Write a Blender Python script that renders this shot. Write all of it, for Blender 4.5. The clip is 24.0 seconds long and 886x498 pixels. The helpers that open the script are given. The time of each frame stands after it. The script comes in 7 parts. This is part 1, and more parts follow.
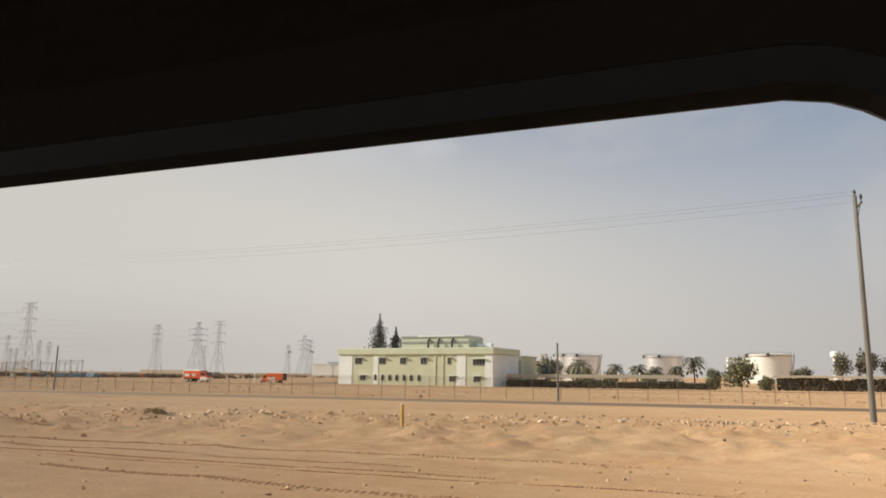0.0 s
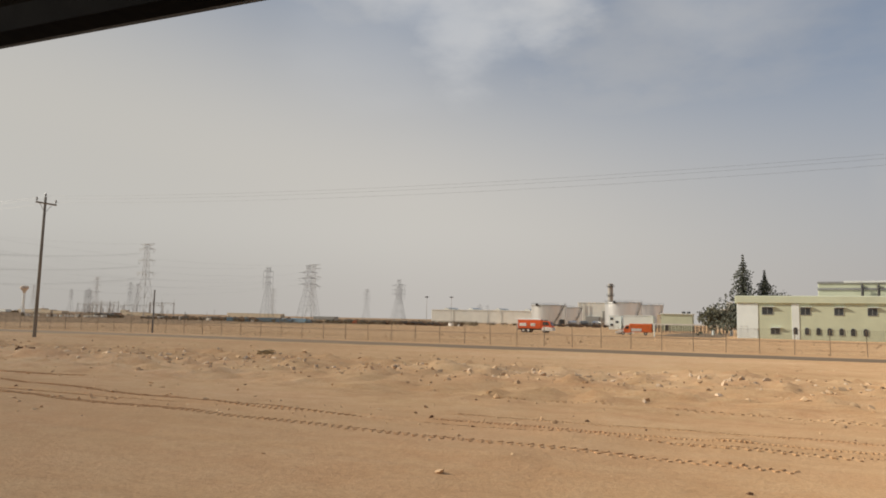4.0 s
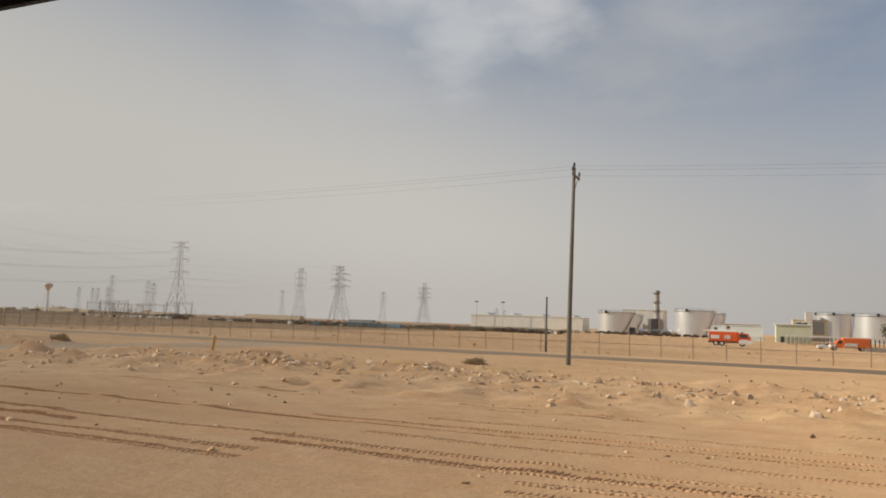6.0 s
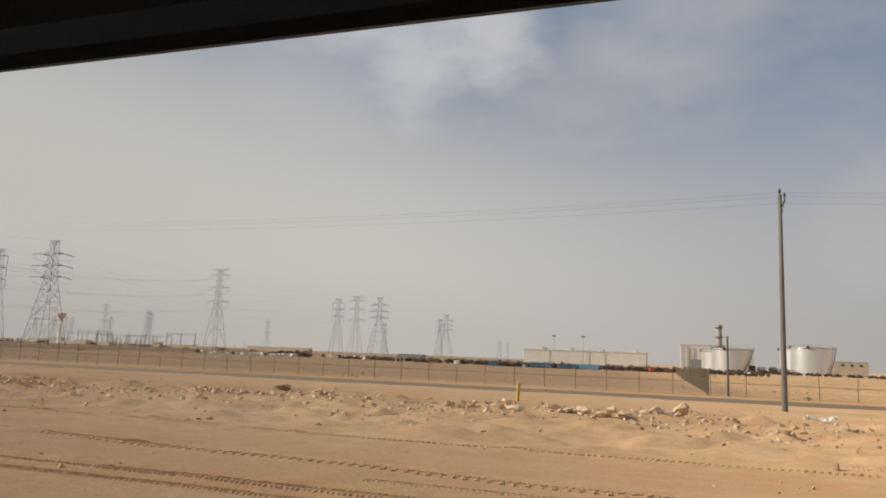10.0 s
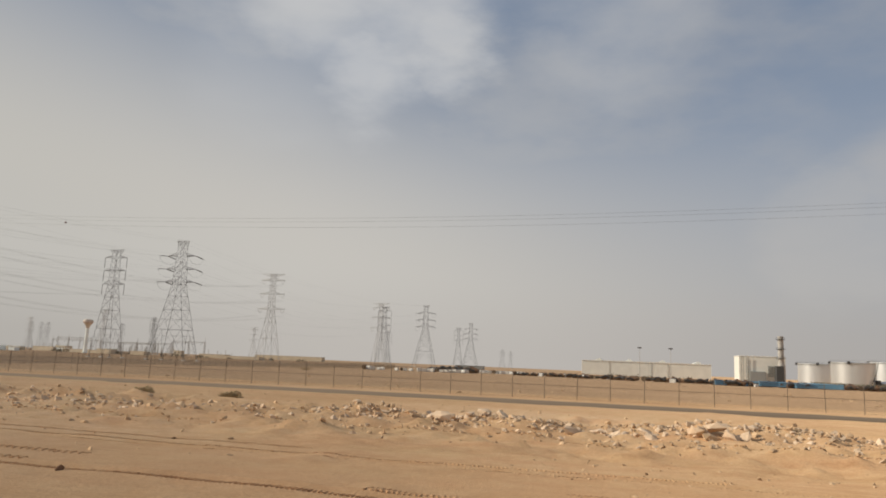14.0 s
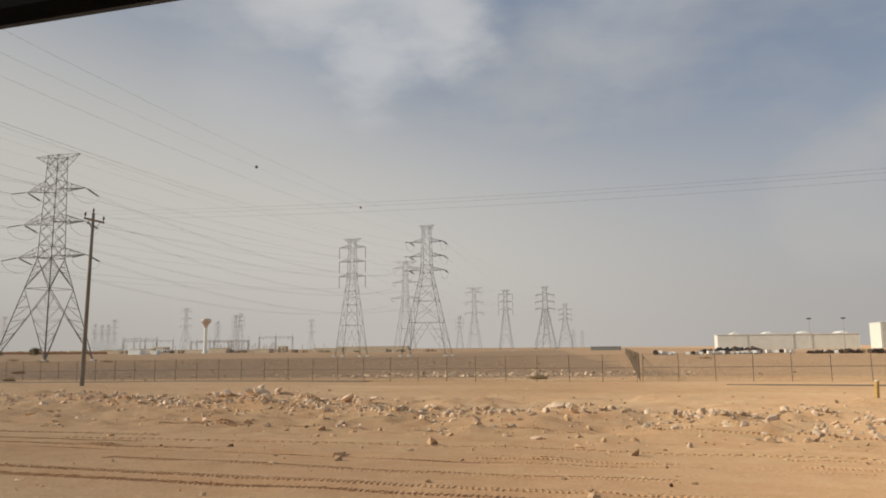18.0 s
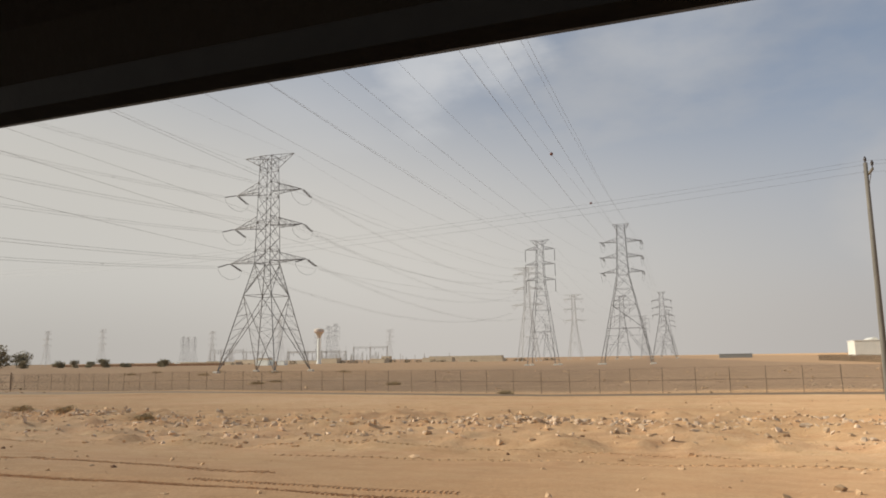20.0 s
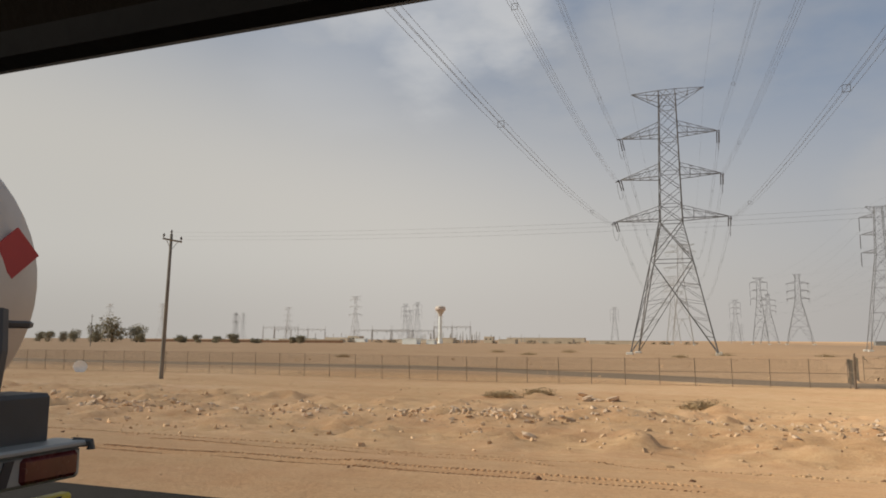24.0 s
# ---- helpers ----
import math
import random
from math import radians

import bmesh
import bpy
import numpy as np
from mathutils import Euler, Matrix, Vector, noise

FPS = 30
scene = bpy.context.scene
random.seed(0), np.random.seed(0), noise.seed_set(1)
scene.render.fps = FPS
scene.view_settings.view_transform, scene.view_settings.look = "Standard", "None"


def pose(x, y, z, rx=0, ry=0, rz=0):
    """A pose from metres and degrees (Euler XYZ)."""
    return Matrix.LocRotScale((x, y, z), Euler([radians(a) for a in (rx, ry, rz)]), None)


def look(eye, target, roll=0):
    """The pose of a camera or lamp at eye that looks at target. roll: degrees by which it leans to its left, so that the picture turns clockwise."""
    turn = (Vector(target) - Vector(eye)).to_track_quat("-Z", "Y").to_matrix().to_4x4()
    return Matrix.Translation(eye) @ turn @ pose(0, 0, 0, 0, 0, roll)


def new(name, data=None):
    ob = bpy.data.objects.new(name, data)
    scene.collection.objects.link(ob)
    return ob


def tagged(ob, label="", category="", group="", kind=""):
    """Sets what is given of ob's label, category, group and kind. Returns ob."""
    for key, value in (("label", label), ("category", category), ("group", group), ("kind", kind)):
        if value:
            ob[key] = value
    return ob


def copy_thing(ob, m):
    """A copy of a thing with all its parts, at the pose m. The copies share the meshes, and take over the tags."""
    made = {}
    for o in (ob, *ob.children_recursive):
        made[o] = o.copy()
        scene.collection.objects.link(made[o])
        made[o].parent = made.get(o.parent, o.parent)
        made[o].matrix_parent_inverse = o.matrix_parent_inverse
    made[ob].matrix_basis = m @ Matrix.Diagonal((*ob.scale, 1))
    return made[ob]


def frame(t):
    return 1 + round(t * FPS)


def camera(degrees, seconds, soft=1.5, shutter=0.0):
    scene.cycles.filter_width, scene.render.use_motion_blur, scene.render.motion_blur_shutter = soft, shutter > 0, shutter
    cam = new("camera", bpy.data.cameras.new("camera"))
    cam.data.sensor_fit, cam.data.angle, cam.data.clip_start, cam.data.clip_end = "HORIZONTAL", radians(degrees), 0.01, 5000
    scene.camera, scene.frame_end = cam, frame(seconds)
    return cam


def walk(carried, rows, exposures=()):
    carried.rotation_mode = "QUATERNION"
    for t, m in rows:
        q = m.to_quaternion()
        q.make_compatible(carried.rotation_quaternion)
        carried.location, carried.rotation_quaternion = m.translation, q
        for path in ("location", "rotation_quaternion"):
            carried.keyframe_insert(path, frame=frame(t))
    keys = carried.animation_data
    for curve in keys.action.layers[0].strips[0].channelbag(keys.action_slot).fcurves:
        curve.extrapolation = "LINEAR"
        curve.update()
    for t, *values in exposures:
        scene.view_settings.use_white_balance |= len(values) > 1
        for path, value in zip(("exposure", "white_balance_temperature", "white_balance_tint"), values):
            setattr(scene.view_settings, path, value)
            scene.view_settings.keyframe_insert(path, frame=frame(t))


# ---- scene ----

# seconds, metres along the road, yaw from the road's normal, pitch, roll
PATH = [
    (0.0, -0.08, 20.77, 9.88, 0.58),
    (0.5, -11.72, 21.68, 10.21, 2.18),
    (1.0, -23.37, 20.51, 10.60, 0.40),
    (1.5, -35.06, 20.72, 9.91, 0.45),
    (2.0, -46.74, 19.35, 10.91, 1.69),
    (2.5, -58.44, 19.83, 9.23, 1.25),
    (4.5, -105.25, 23.57, 5.39, 1.34),
    (5.0, -117.00, 22.87, 5.75, 1.11),
    (5.5, -128.70, 22.51, 5.16, 1.56),
    (6.0, -140.34, 22.58, 5.85, 2.08),
    (6.5, -152.05, 23.19, 6.36, 1.71),
    (7.0, -163.71, 23.56, 6.58, 0.08),
    (7.5, -175.30, 22.91, 6.73, -1.21),
    (8.0, -186.89, 22.61, 7.05, -1.48),
    (8.5, -198.45, 22.75, 7.00, -0.03),
    (9.0, -209.86, 19.94, 7.24, -1.11),
    (9.5, -221.19, 19.57, 8.09, -1.00),
    (10.0, -232.60, 18.88, 8.41, 2.29),
    (10.5, -243.98, 18.02, 6.84, 2.32),
    (11.0, -255.34, 18.70, 7.41, 3.06),
    (11.5, -266.70, 18.82, 8.50, 1.80),
    (13.5, -312.23, 17.63, 10.25, 3.96),
    (14.0, -323.70, 15.03, 9.10, 2.44),
    (14.5, -335.28, 17.04, 10.50, 2.93),
    (15.0, -346.96, 18.34, 9.33, 3.39),
    (15.5, -358.65, 17.69, 9.33, 2.34),
    (16.0, -370.30, 13.19, 5.51, -3.99),
    (16.5, -381.92, 13.88, 5.69, 1.18),
    (17.0, -393.38, 12.89, 6.59, 0.61),
    (17.5, -404.92, 13.69, 7.31, -0.45),
    (18.0, -416.57, 15.85, 7.81, -0.43),
    (18.5, -428.38, 17.50, 8.14, 0.30),
    (20.5, -476.10, 20.52, 8.82, -1.08),
    (21.0, -488.15, 19.34, 9.16, 0.18),
    (21.5, -500.26, 20.13, 7.83, 0.19),
    (22.0, -512.23, 20.13, 6.60, 0.10),
    (22.5, -524.14, 20.56, 5.36, 2.56),
    (23.0, -536.16, 22.57, 4.99, 0.11),
    (23.5, -548.17, 20.83, 6.89, 0.86),
    (24.0, -560.14, 20.67, 7.15, 0.27),
]
EYE = 2.4


def aim(x, yaw, pitch, roll):
    a, b = radians(yaw), radians(pitch)
    eye = Vector((x, 0, EYE))
    return look(eye, eye + Vector((-math.sin(a) * math.cos(b), math.cos(a) * math.cos(b), math.sin(b))), roll)


cam = camera(63.16, 24.0, soft=1.8)
walk(cam, [(t, aim(x, yaw, pitch, roll)) for t, x, yaw, pitch, roll in PATH],
     [(0, 0.24), (2.5, 0.22), (4.5, 0.0), (18.5, 0.0), (20.5, 0.16), (21.3, 0.14), (22.5, 0.03), (24, 0.03)])

# ---- sky and sun ----
SUN = Vector((-0.945, -0.205, 0.51)).normalized()   # towards the sun
sun = new("sun", bpy.data.lights.new("sun", "SUN"))
sun.data.energy, sun.data.angle, sun.data.color = 4.4, radians(1.0), (1.0, 0.90, 0.745)
sun.matrix_world = look(SUN * 100, (0, 0, 0))

world = bpy.data.worlds.new("hazy_sky")
scene.world = world
world.use_nodes = True
WN, WL = world.node_tree.nodes, world.node_tree.links
WN.clear()


def wmath(op, a, b=0.0, clamp=False):
    n = WN.new("ShaderNodeMath")
    n.operation, n.use_clamp = op, clamp
    for i, s in enumerate((a, b)):
        if isinstance(s, (int, float)):
            n.inputs[i].default_value = s
        else:
            WL.new(s, n.inputs[i])
    return n.outputs[0]


def wdot(vec, d):
    n = WN.new("ShaderNodeVectorMath")
    n.operation = "DOT_PRODUCT"
    WL.new(vec, n.inputs[0])
    n.inputs[1].default_value = d
    return n.outputs["Value"]


def wmix(fac, a, b):
    n = WN.new("ShaderNodeMix")
    n.data_type = "RGBA"
    if isinstance(fac, (int, float)):
        n.inputs["Factor"].default_value = fac
    else:
        WL.new(fac, n.inputs["Factor"])
    for s, v in (("A", a), ("B", b)):
        sock = [i for i in n.inputs if i.name == s and i.type == "RGBA"][0]
        if isinstance(v, tuple):
            sock.default_value = v
        else:
            WL.new(v, sock)
    return [o for o in n.outputs if o.type == "RGBA"][0]


def wramp(fac, stops):
    n = WN.new("ShaderNodeMapRange")
    n.interpolation_type = "SMOOTHSTEP"
    WL.new(fac, n.inputs["Value"])
    for k, v in zip(("From Min", "From Max", "To Min", "To Max"), stops):
        n.inputs[k].default_value = v
    return n.outputs["Result"]


way = WN.new("ShaderNodeTexCoord").outputs["Generated"]
sky = WN.new("ShaderNodeTexSky")
sky.sky_type, sky.sun_disc = "NISHITA", False
sky.sun_elevation, sky.sun_rotation = math.asin(SUN.z), math.atan2(SUN.x, SUN.y)
sky.dust_density, sky.air_density = 3.0, 1.0
WL.new(way, sky.inputs["Vector"])
skyn = WN.new("ShaderNodeVectorMath")
skyn.operation = "SCALE"
WL.new(sky.outputs["Color"], skyn.inputs[0])
skyn.inputs["Scale"].default_value = 0.07
up = wdot(way, (0, 0, 1))
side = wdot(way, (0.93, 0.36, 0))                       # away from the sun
stretch = WN.new("ShaderNodeMapping")
stretch.inputs["Scale"].default_value = (1.0, 1.0, 2.2)
WL.new(way, stretch.inputs["Vector"])
n1 = WN.new("ShaderNodeTexNoise")
n1.inputs["Scale"].default_value, n1.inputs["Detail"].default_value, n1.inputs["Roughness"].default_value = 3.6, 7.0, 0.55
WL.new(stretch.outputs[0], n1.inputs["Vector"])
veil = wramp(n1.outputs["Fac"], (0.30, 0.70, 0.0, 1.0))
blue = wmix(wramp(up, (0.10, 0.50, 0.0, 1.0)), (0.37, 0.41, 0.475, 1), (0.193, 0.252, 0.355, 1))
blue = wmix(0.15, blue, skyn.outputs[0])
# haze dimmed towards left and right, imitating the view's darkened edges
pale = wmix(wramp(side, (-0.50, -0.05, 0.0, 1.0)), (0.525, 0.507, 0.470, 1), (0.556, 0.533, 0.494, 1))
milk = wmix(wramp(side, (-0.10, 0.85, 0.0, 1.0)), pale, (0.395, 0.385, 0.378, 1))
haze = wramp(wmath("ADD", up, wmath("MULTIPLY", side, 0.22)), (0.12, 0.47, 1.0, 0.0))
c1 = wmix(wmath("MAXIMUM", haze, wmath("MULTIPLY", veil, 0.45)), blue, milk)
# the bright cloud that hangs over the plain
n2 = WN.new("ShaderNodeTexNoise")
n2.inputs["Scale"].default_value, n2.inputs["Detail"].default_value, n2.inputs["Roughness"].default_value = 9.0, 4.0, 0.5
WL.new(stretch.outputs[0], n2.inputs["Vector"])
ragged = wmath("ADD", wmath("MULTIPLY", wmath("SUBTRACT", n2.outputs["Fac"], 0.5), 0.010), wmath("MULTIPLY", wmath("SUBTRACT", n1.outputs["Fac"], 0.5), 0.008))


def lobe(az, el, wide):
    """How deep a direction lies in a round lobe of that many degrees."""
    a, e = radians(az), radians(el)
    d = wdot(way, (-math.sin(a) * math.cos(e), math.cos(a) * math.cos(e), math.sin(e)))
    return wmath("MULTIPLY", wmath("SUBTRACT", wmath("ADD", d, ragged), math.cos(radians(wide))), 1 / (1 - math.cos(radians(wide))))


body = wmath("MAXIMUM", wmath("MAXIMUM", lobe(21.6, 22.9, 3.1), lobe(16.2, 25.2, 2.8)), wmath("MAXIMUM", lobe(19.0, 28.0, 4.4), lobe(25.5, 28.5, 4.4)))
cloud = wmath("MULTIPLY", wramp(body, (-2.8, 1.9, 0.0, 1.0)), 0.56)
wisp = wmath("MULTIPLY", wramp(wmath("MAXIMUM", lobe(29.0, 23.5, 7.0), lobe(1.5, 27.0, 6.0)), (-0.8, 1.2, 0.0, 1.0)), 0.16)
cloud = wmath("MAXIMUM", cloud, wisp)
c2 = wmix(cloud, c1, (0.66, 0.655, 0.645, 1))
# a pale bank low in the haze, away from the sun
bank = wmath("MAXIMUM", lobe(-14.0, 9.5, 5.0), lobe(-21.0, 10.5, 7.0))
c2 = wmix(wmath("MULTIPLY", wramp(bank, (-0.7, 0.9, 0.0, 1.0)), 0.38), c2, (0.50, 0.48, 0.455, 1))
dust = wmath("MULTIPLY", wramp(up, (0.0, 0.13, 1.0, 0.0)), 0.72)
# the low sky is dimmed to both sides in the same way
low = wmix(wramp(side, (-0.50, 0.0, 0.0, 1.0)), (0.402, 0.376, 0.346, 1), (0.478, 0.444, 0.411, 1))
low = wmix(wramp(side, (0.2, 0.6, 0.0, 1.0)), low, (0.408, 0.381, 0.358, 1))
c2 = wmix(dust, c2, low)
ground_glow = wmix(wramp(up, (-0.04, 0.0, 1.0, 0.0)), c2, (0.42, 0.34, 0.25, 1))
back = WN.new("ShaderNodeBackground")
back.inputs["Strength"].default_value = 1.0
WL.new(ground_glow, back.inputs["Color"])
wout = WN.new("ShaderNodeOutputWorld")
WL.new(back.outputs[0], wout.inputs["Surface"])


# ---- materials ----
def nodes_of(m):
    m.use_nodes = True
    return m.node_tree.nodes, m.node_tree.links, m.node_tree.nodes["Principled BSDF"]


def noise_fac(N, L, coord, scale, detail=4.0, stretchv=None, rough=0.55):
    n = N.new("ShaderNodeTexNoise")
    n.inputs["Scale"].default_value, n.inputs["Detail"].default_value, n.inputs["Roughness"].default_value = scale, detail, rough
    if stretchv:
        mp = N.new("ShaderNodeMapping")
        mp.inputs["Scale"].default_value = stretchv
        L.new(coord, mp.inputs["Vector"])
        coord = mp.outputs[0]
    L.new(coord, n.inputs["Vector"])
    return n.outputs["Fac"]


def ramp(N, L, fac, stops):
    r = N.new("ShaderNodeValToRGB")
    while len(r.color_ramp.elements) < len(stops):
        r.color_ramp.elements.new(0.5)
    for e, (p, c) in zip(r.color_ramp.elements, stops):
        e.position, e.color = p, (*c, 1)
    L.new(fac, r.inputs["Fac"])
    return r.outputs["Color"]


def blend(N, L, kind, fac, a, b):
    n = N.new("ShaderNodeMix")
    n.data_type, n.blend_type = "RGBA", kind
    if isinstance(fac, (int, float)):
        n.inputs["Factor"].default_value = fac
    else:
        L.new(fac, n.inputs["Factor"])
    for s, v in (("A", a), ("B", b)):
        sock = [i for i in n.inputs if i.name == s and i.type == "RGBA"][0]
        if isinstance(v, tuple):
            sock.default_value = v
        else:
            L.new(v, sock)
    return [o for o in n.outputs if o.type == "RGBA"][0]


def bump(N, L, b, height, strength, dist=0.05):
    n = N.new("ShaderNodeBump")
    n.inputs["Strength"].default_value, n.inputs["Distance"].default_value = strength, dist
    L.new(height, n.inputs["Height"])
    L.new(n.outputs[0], b.inputs["Normal"])


def surface(name, c, rough=0.7, metal=0.0, vary=0.15, s1=0.6, s2=14.0, relief=0.15, stretchv=None, island=False):
    """Colour with wear at two scales, a little random tone a piece, fine relief."""
    m = bpy.data.materials.new(name)
    N, L, b = nodes_of(m)
    co = N.new("ShaderNodeTexCoord").outputs["Object"]
    f1, f2 = noise_fac(N, L, co, s1, 5, stretchv), noise_fac(N, L, co, s2, 3)
    lo, hi = tuple(x * (1 - vary) for x in c), tuple(min(1, x * (1 + vary)) for x in c)
    col = ramp(N, L, f1, [(0.3, lo), (0.7, hi)])
    fine = ramp(N, L, f2, [(0.25, (1 - vary * 0.8,) * 3), (0.75, (1, 1, 1))])
    col = blend(N, L, "MULTIPLY", 0.7, col, fine)
    rnd = N.new("ShaderNodeNewGeometry").outputs["Random Per Island"] if island else N.new("ShaderNodeObjectInfo").outputs["Random"]
    low = 0.68 if island else 0.9
    tone = ramp(N, L, rnd, [(0.0, (low, low * 0.97, low * 0.93)), (1.0, (1.0, 1.0, 1.0))])
    col = blend(N, L, "MULTIPLY", 1.0, col, tone)
    L.new(col, b.inputs["Base Color"])
    b.inputs["Metallic"].default_value = metal
    if rough > 0.84:
        b.inputs["Specular IOR Level"].default_value = 0.12      # dusty, dull
    rr = N.new("ShaderNodeMapRange")
    rr.inputs["To Min"].default_value, rr.inputs["To Max"].default_value = max(0.05, rough - 0.12), min(1, rough + 0.12)
    L.new(f2, rr.inputs["Value"])
    L.new(rr.outputs[0], b.inputs["Roughness"])
    bump(N, L, b, f2, relief, 0.02)
    return m


def sand_material(name, dark, mid, pale, gravel=0.35, plain=False):
    m = bpy.data.materials.new(name)
    N, L, b = nodes_of(m)
    co = N.new("ShaderNodeTexCoord").outputs["Object"]
    broad = noise_fac(N, L, co, 0.07, 6, (0.6, 1.0, 1.0), 0.65)
    streak = noise_fac(N, L, co, 0.9, 5, (0.08, 1.0, 1.0), 0.6)
    mids = noise_fac(N, L, co, 1.6, 6, None, 0.65)
    grain = noise_fac(N, L, co, 13.0, 5, None, 0.7)
    col = ramp(N, L, broad, [(0.34, dark), (0.50, mid), (0.68, pale)])
    col = blend(N, L, "SOFT_LIGHT", 0.28, col, ramp(N, L, streak, [(0.3, (0.30, 0.30, 0.30)), (0.7, (0.70, 0.70, 0.70))]))
    col = blend(N, L, "SOFT_LIGHT", 0.5, col, ramp(N, L, mids, [(0.3, (0.30, 0.29, 0.28)), (0.7, (0.72, 0.72, 0.72))]))
    col = blend(N, L, "MULTIPLY", 0.5, col, ramp(N, L, grain, [(0.3, (0.72, 0.70, 0.68)), (0.6, (1, 1, 1))]))
    speck = noise_fac(N, L, co, 38.0, 3, None, 0.75)
    col = blend(N, L, "SOFT_LIGHT", 0.8, col, ramp(N, L, speck, [(0.32, (0.24, 0.23, 0.22)), (0.5, (0.5, 0.5, 0.5)), (0.70, (0.80, 0.80, 0.80))]))
    # pinkish and yellowish patches a few metres across, scuffs drawn out along the road
    hue = noise_fac(N, L, co, 0.42, 6, (0.6, 1.0, 1.0), 0.7)
    col = blend(N, L, "MULTIPLY", 0.9, col, ramp(N, L, hue, [(0.36, (0.98, 0.90, 0.87)), (0.5, (1.0, 0.97, 0.95)), (0.64, (1.0, 1.0, 0.97))]))
    scuff = noise_fac(N, L, co, 3.2, 6, (0.3, 1.0, 1.0), 0.75)
    col = blend(N, L, "MULTIPLY", 0.8, col, ramp(N, L, scuff, [(0.38, (0.87, 0.855, 0.84)), (0.47, (0.97, 0.97, 0.97)), (0.62, (1.0, 1.0, 1.0))]))
    # scattered gravel, pale and dark bits
    v = N.new("ShaderNodeTexVoronoi")
    v.inputs["Scale"].default_value = 8.0
    L.new(co, v.inputs["Vector"])
    near = N.new("ShaderNodeMapRange")
    L.new(v.outputs["Distance"], near.inputs["Value"])
    for k, val in zip(("From Min", "From Max", "To Min", "To Max"), (0.10, 0.22, 1.0, 0.0)):
        near.inputs[k].default_value = val
    patch = N.new("ShaderNodeMath")
    patch.operation, patch.use_clamp = "MULTIPLY", True
    L.new(near.outputs[0], patch.inputs[0])
    sparse = ramp(N, L, mids, [(0.46, (0, 0, 0)), (0.62, (gravel,) * 3)])
    L.new(sparse, patch.inputs[1])
    bits = ramp(N, L, v.outputs["Color"], [(0.2, (0.20, 0.15, 0.10)), (0.55, (0.50, 0.37, 0.24)), (0.9, (0.74, 0.66, 0.54))])
    col = blend(N, L, "MIX", patch.outputs[0], col, bits)
    if plain:
        # the stony brown plain with withered scrub beyond the cross fence
        sp = N.new("ShaderNodeSeparateXYZ")
        L.new(co, sp.inputs[0])

        def calc(op, a, k, c=None):
            n = N.new("ShaderNodeMath")
            n.operation = op
            for i, s in enumerate((a, k, c)):
                if isinstance(s, (int, float)):
                    n.inputs[i].default_value = s
                elif s is not None:
                    L.new(s, n.inputs[i])
            return n.outputs[0]

        def band(v, a, b0):
            n = N.new("ShaderNodeMapRange")
            n.interpolation_type = "SMOOTHSTEP"
            L.new(v, n.inputs["Value"])
            for k, val in zip(("From Min", "From Max", "To Min", "To Max"), (a, b0, 0.0, 1.0)):
                n.inputs[k].default_value = val
            return n.outputs[0]
        ragged = calc("MULTIPLY_ADD", broad, 14.0, sp.outputs["X"])
        lean = calc("MULTIPLY_ADD", sp.outputs["Y"], 0.133, ragged)
        past = band(lean, -396.0, -401.0)
        fade = calc("MULTIPLY_ADD", band(ragged, -480.0, -560.0), -0.45, 1.0)
        left = calc("MULTIPLY", past, fade)
        some = calc("MULTIPLY", band(lean, -206.0, -216.0), 0.6)
        zone = calc("MAXIMUM", left, some)
        wild = calc("MULTIPLY", zone, band(calc("MULTIPLY_ADD", broad, 6.0, sp.outputs["Y"]), 66.0, 72.0))
        tuft = noise_fac(N, L, co, 0.35, 5, (0.5, 1.0, 1.0), 0.7)
        stony_c = ramp(N, L, tuft, [(0.30, (0.225, 0.158, 0.105)), (0.55, (0.325, 0.225, 0.148)), (0.75, (0.43, 0.305, 0.20))])
        col = blend(N, L, "MIX", calc("MULTIPLY", wild, 0.85), col, stony_c)
        # the rolled shoulder beside the asphalt is redder and finer
        near_road = calc("SUBTRACT", 1.0, band(calc("MULTIPLY_ADD", mids, 5.0, sp.outputs["Y"]), 14.5, 24.0))
        # pale dust carried onto the shoulder where the trail comes out
        dusty = calc("MULTIPLY", band(calc("MULTIPLY_ADD", hue, 26.0, sp.outputs["X"]), -226.0, -212.0), calc("SUBTRACT", 1.0, band(calc("MULTIPLY_ADD", mids, 14.0, sp.outputs["X"]), -172.0, -160.0)))
        dusty = calc("MULTIPLY", dusty, calc("SUBTRACT", 1.0, band(calc("MULTIPLY_ADD", mids, 6.0, sp.outputs["Y"]), 12.5, 17.0)))
        dusty = calc("MULTIPLY", dusty, band(sp.outputs["Y"], 2.0, 7.0))
        rolled = ramp(N, L, grain, [(0.3, (0.455, 0.270, 0.142)), (0.65, (0.550, 0.335, 0.180))])
        col = blend(N, L, "MIX", calc("MULTIPLY", near_road, 0.5), col, rolled)
        col = blend(N, L, "MIX", calc("MULTIPLY", dusty, 0.6), col, ramp(N, L, grain, [(0.3, (0.50, 0.375, 0.255)), (0.65, (0.62, 0.485, 0.345))]))
    L.new(col, b.inputs["Base Color"])
    b.inputs["Roughness"].default_value = 0.95
    b.inputs["Specular IOR Level"].default_value = 0.1
    b.inputs["Diffuse Roughness"].default_value = 0.8
    rough_sum = N.new("ShaderNodeMath")
    rough_sum.operation = "MULTIPLY_ADD"
    L.new(scuff, rough_sum.inputs[0])
    rough_sum.inputs[1].default_value = 1.6
    L.new(grain, rough_sum.inputs[2])
    hsum = N.new("ShaderNodeMath")
    hsum.operation = "MULTIPLY_ADD"
    L.new(mids, hsum.inputs[0])
    hsum.inputs[1].default_value = 1.4
    L.new(rough_sum.outputs[0], hsum.inputs[2])
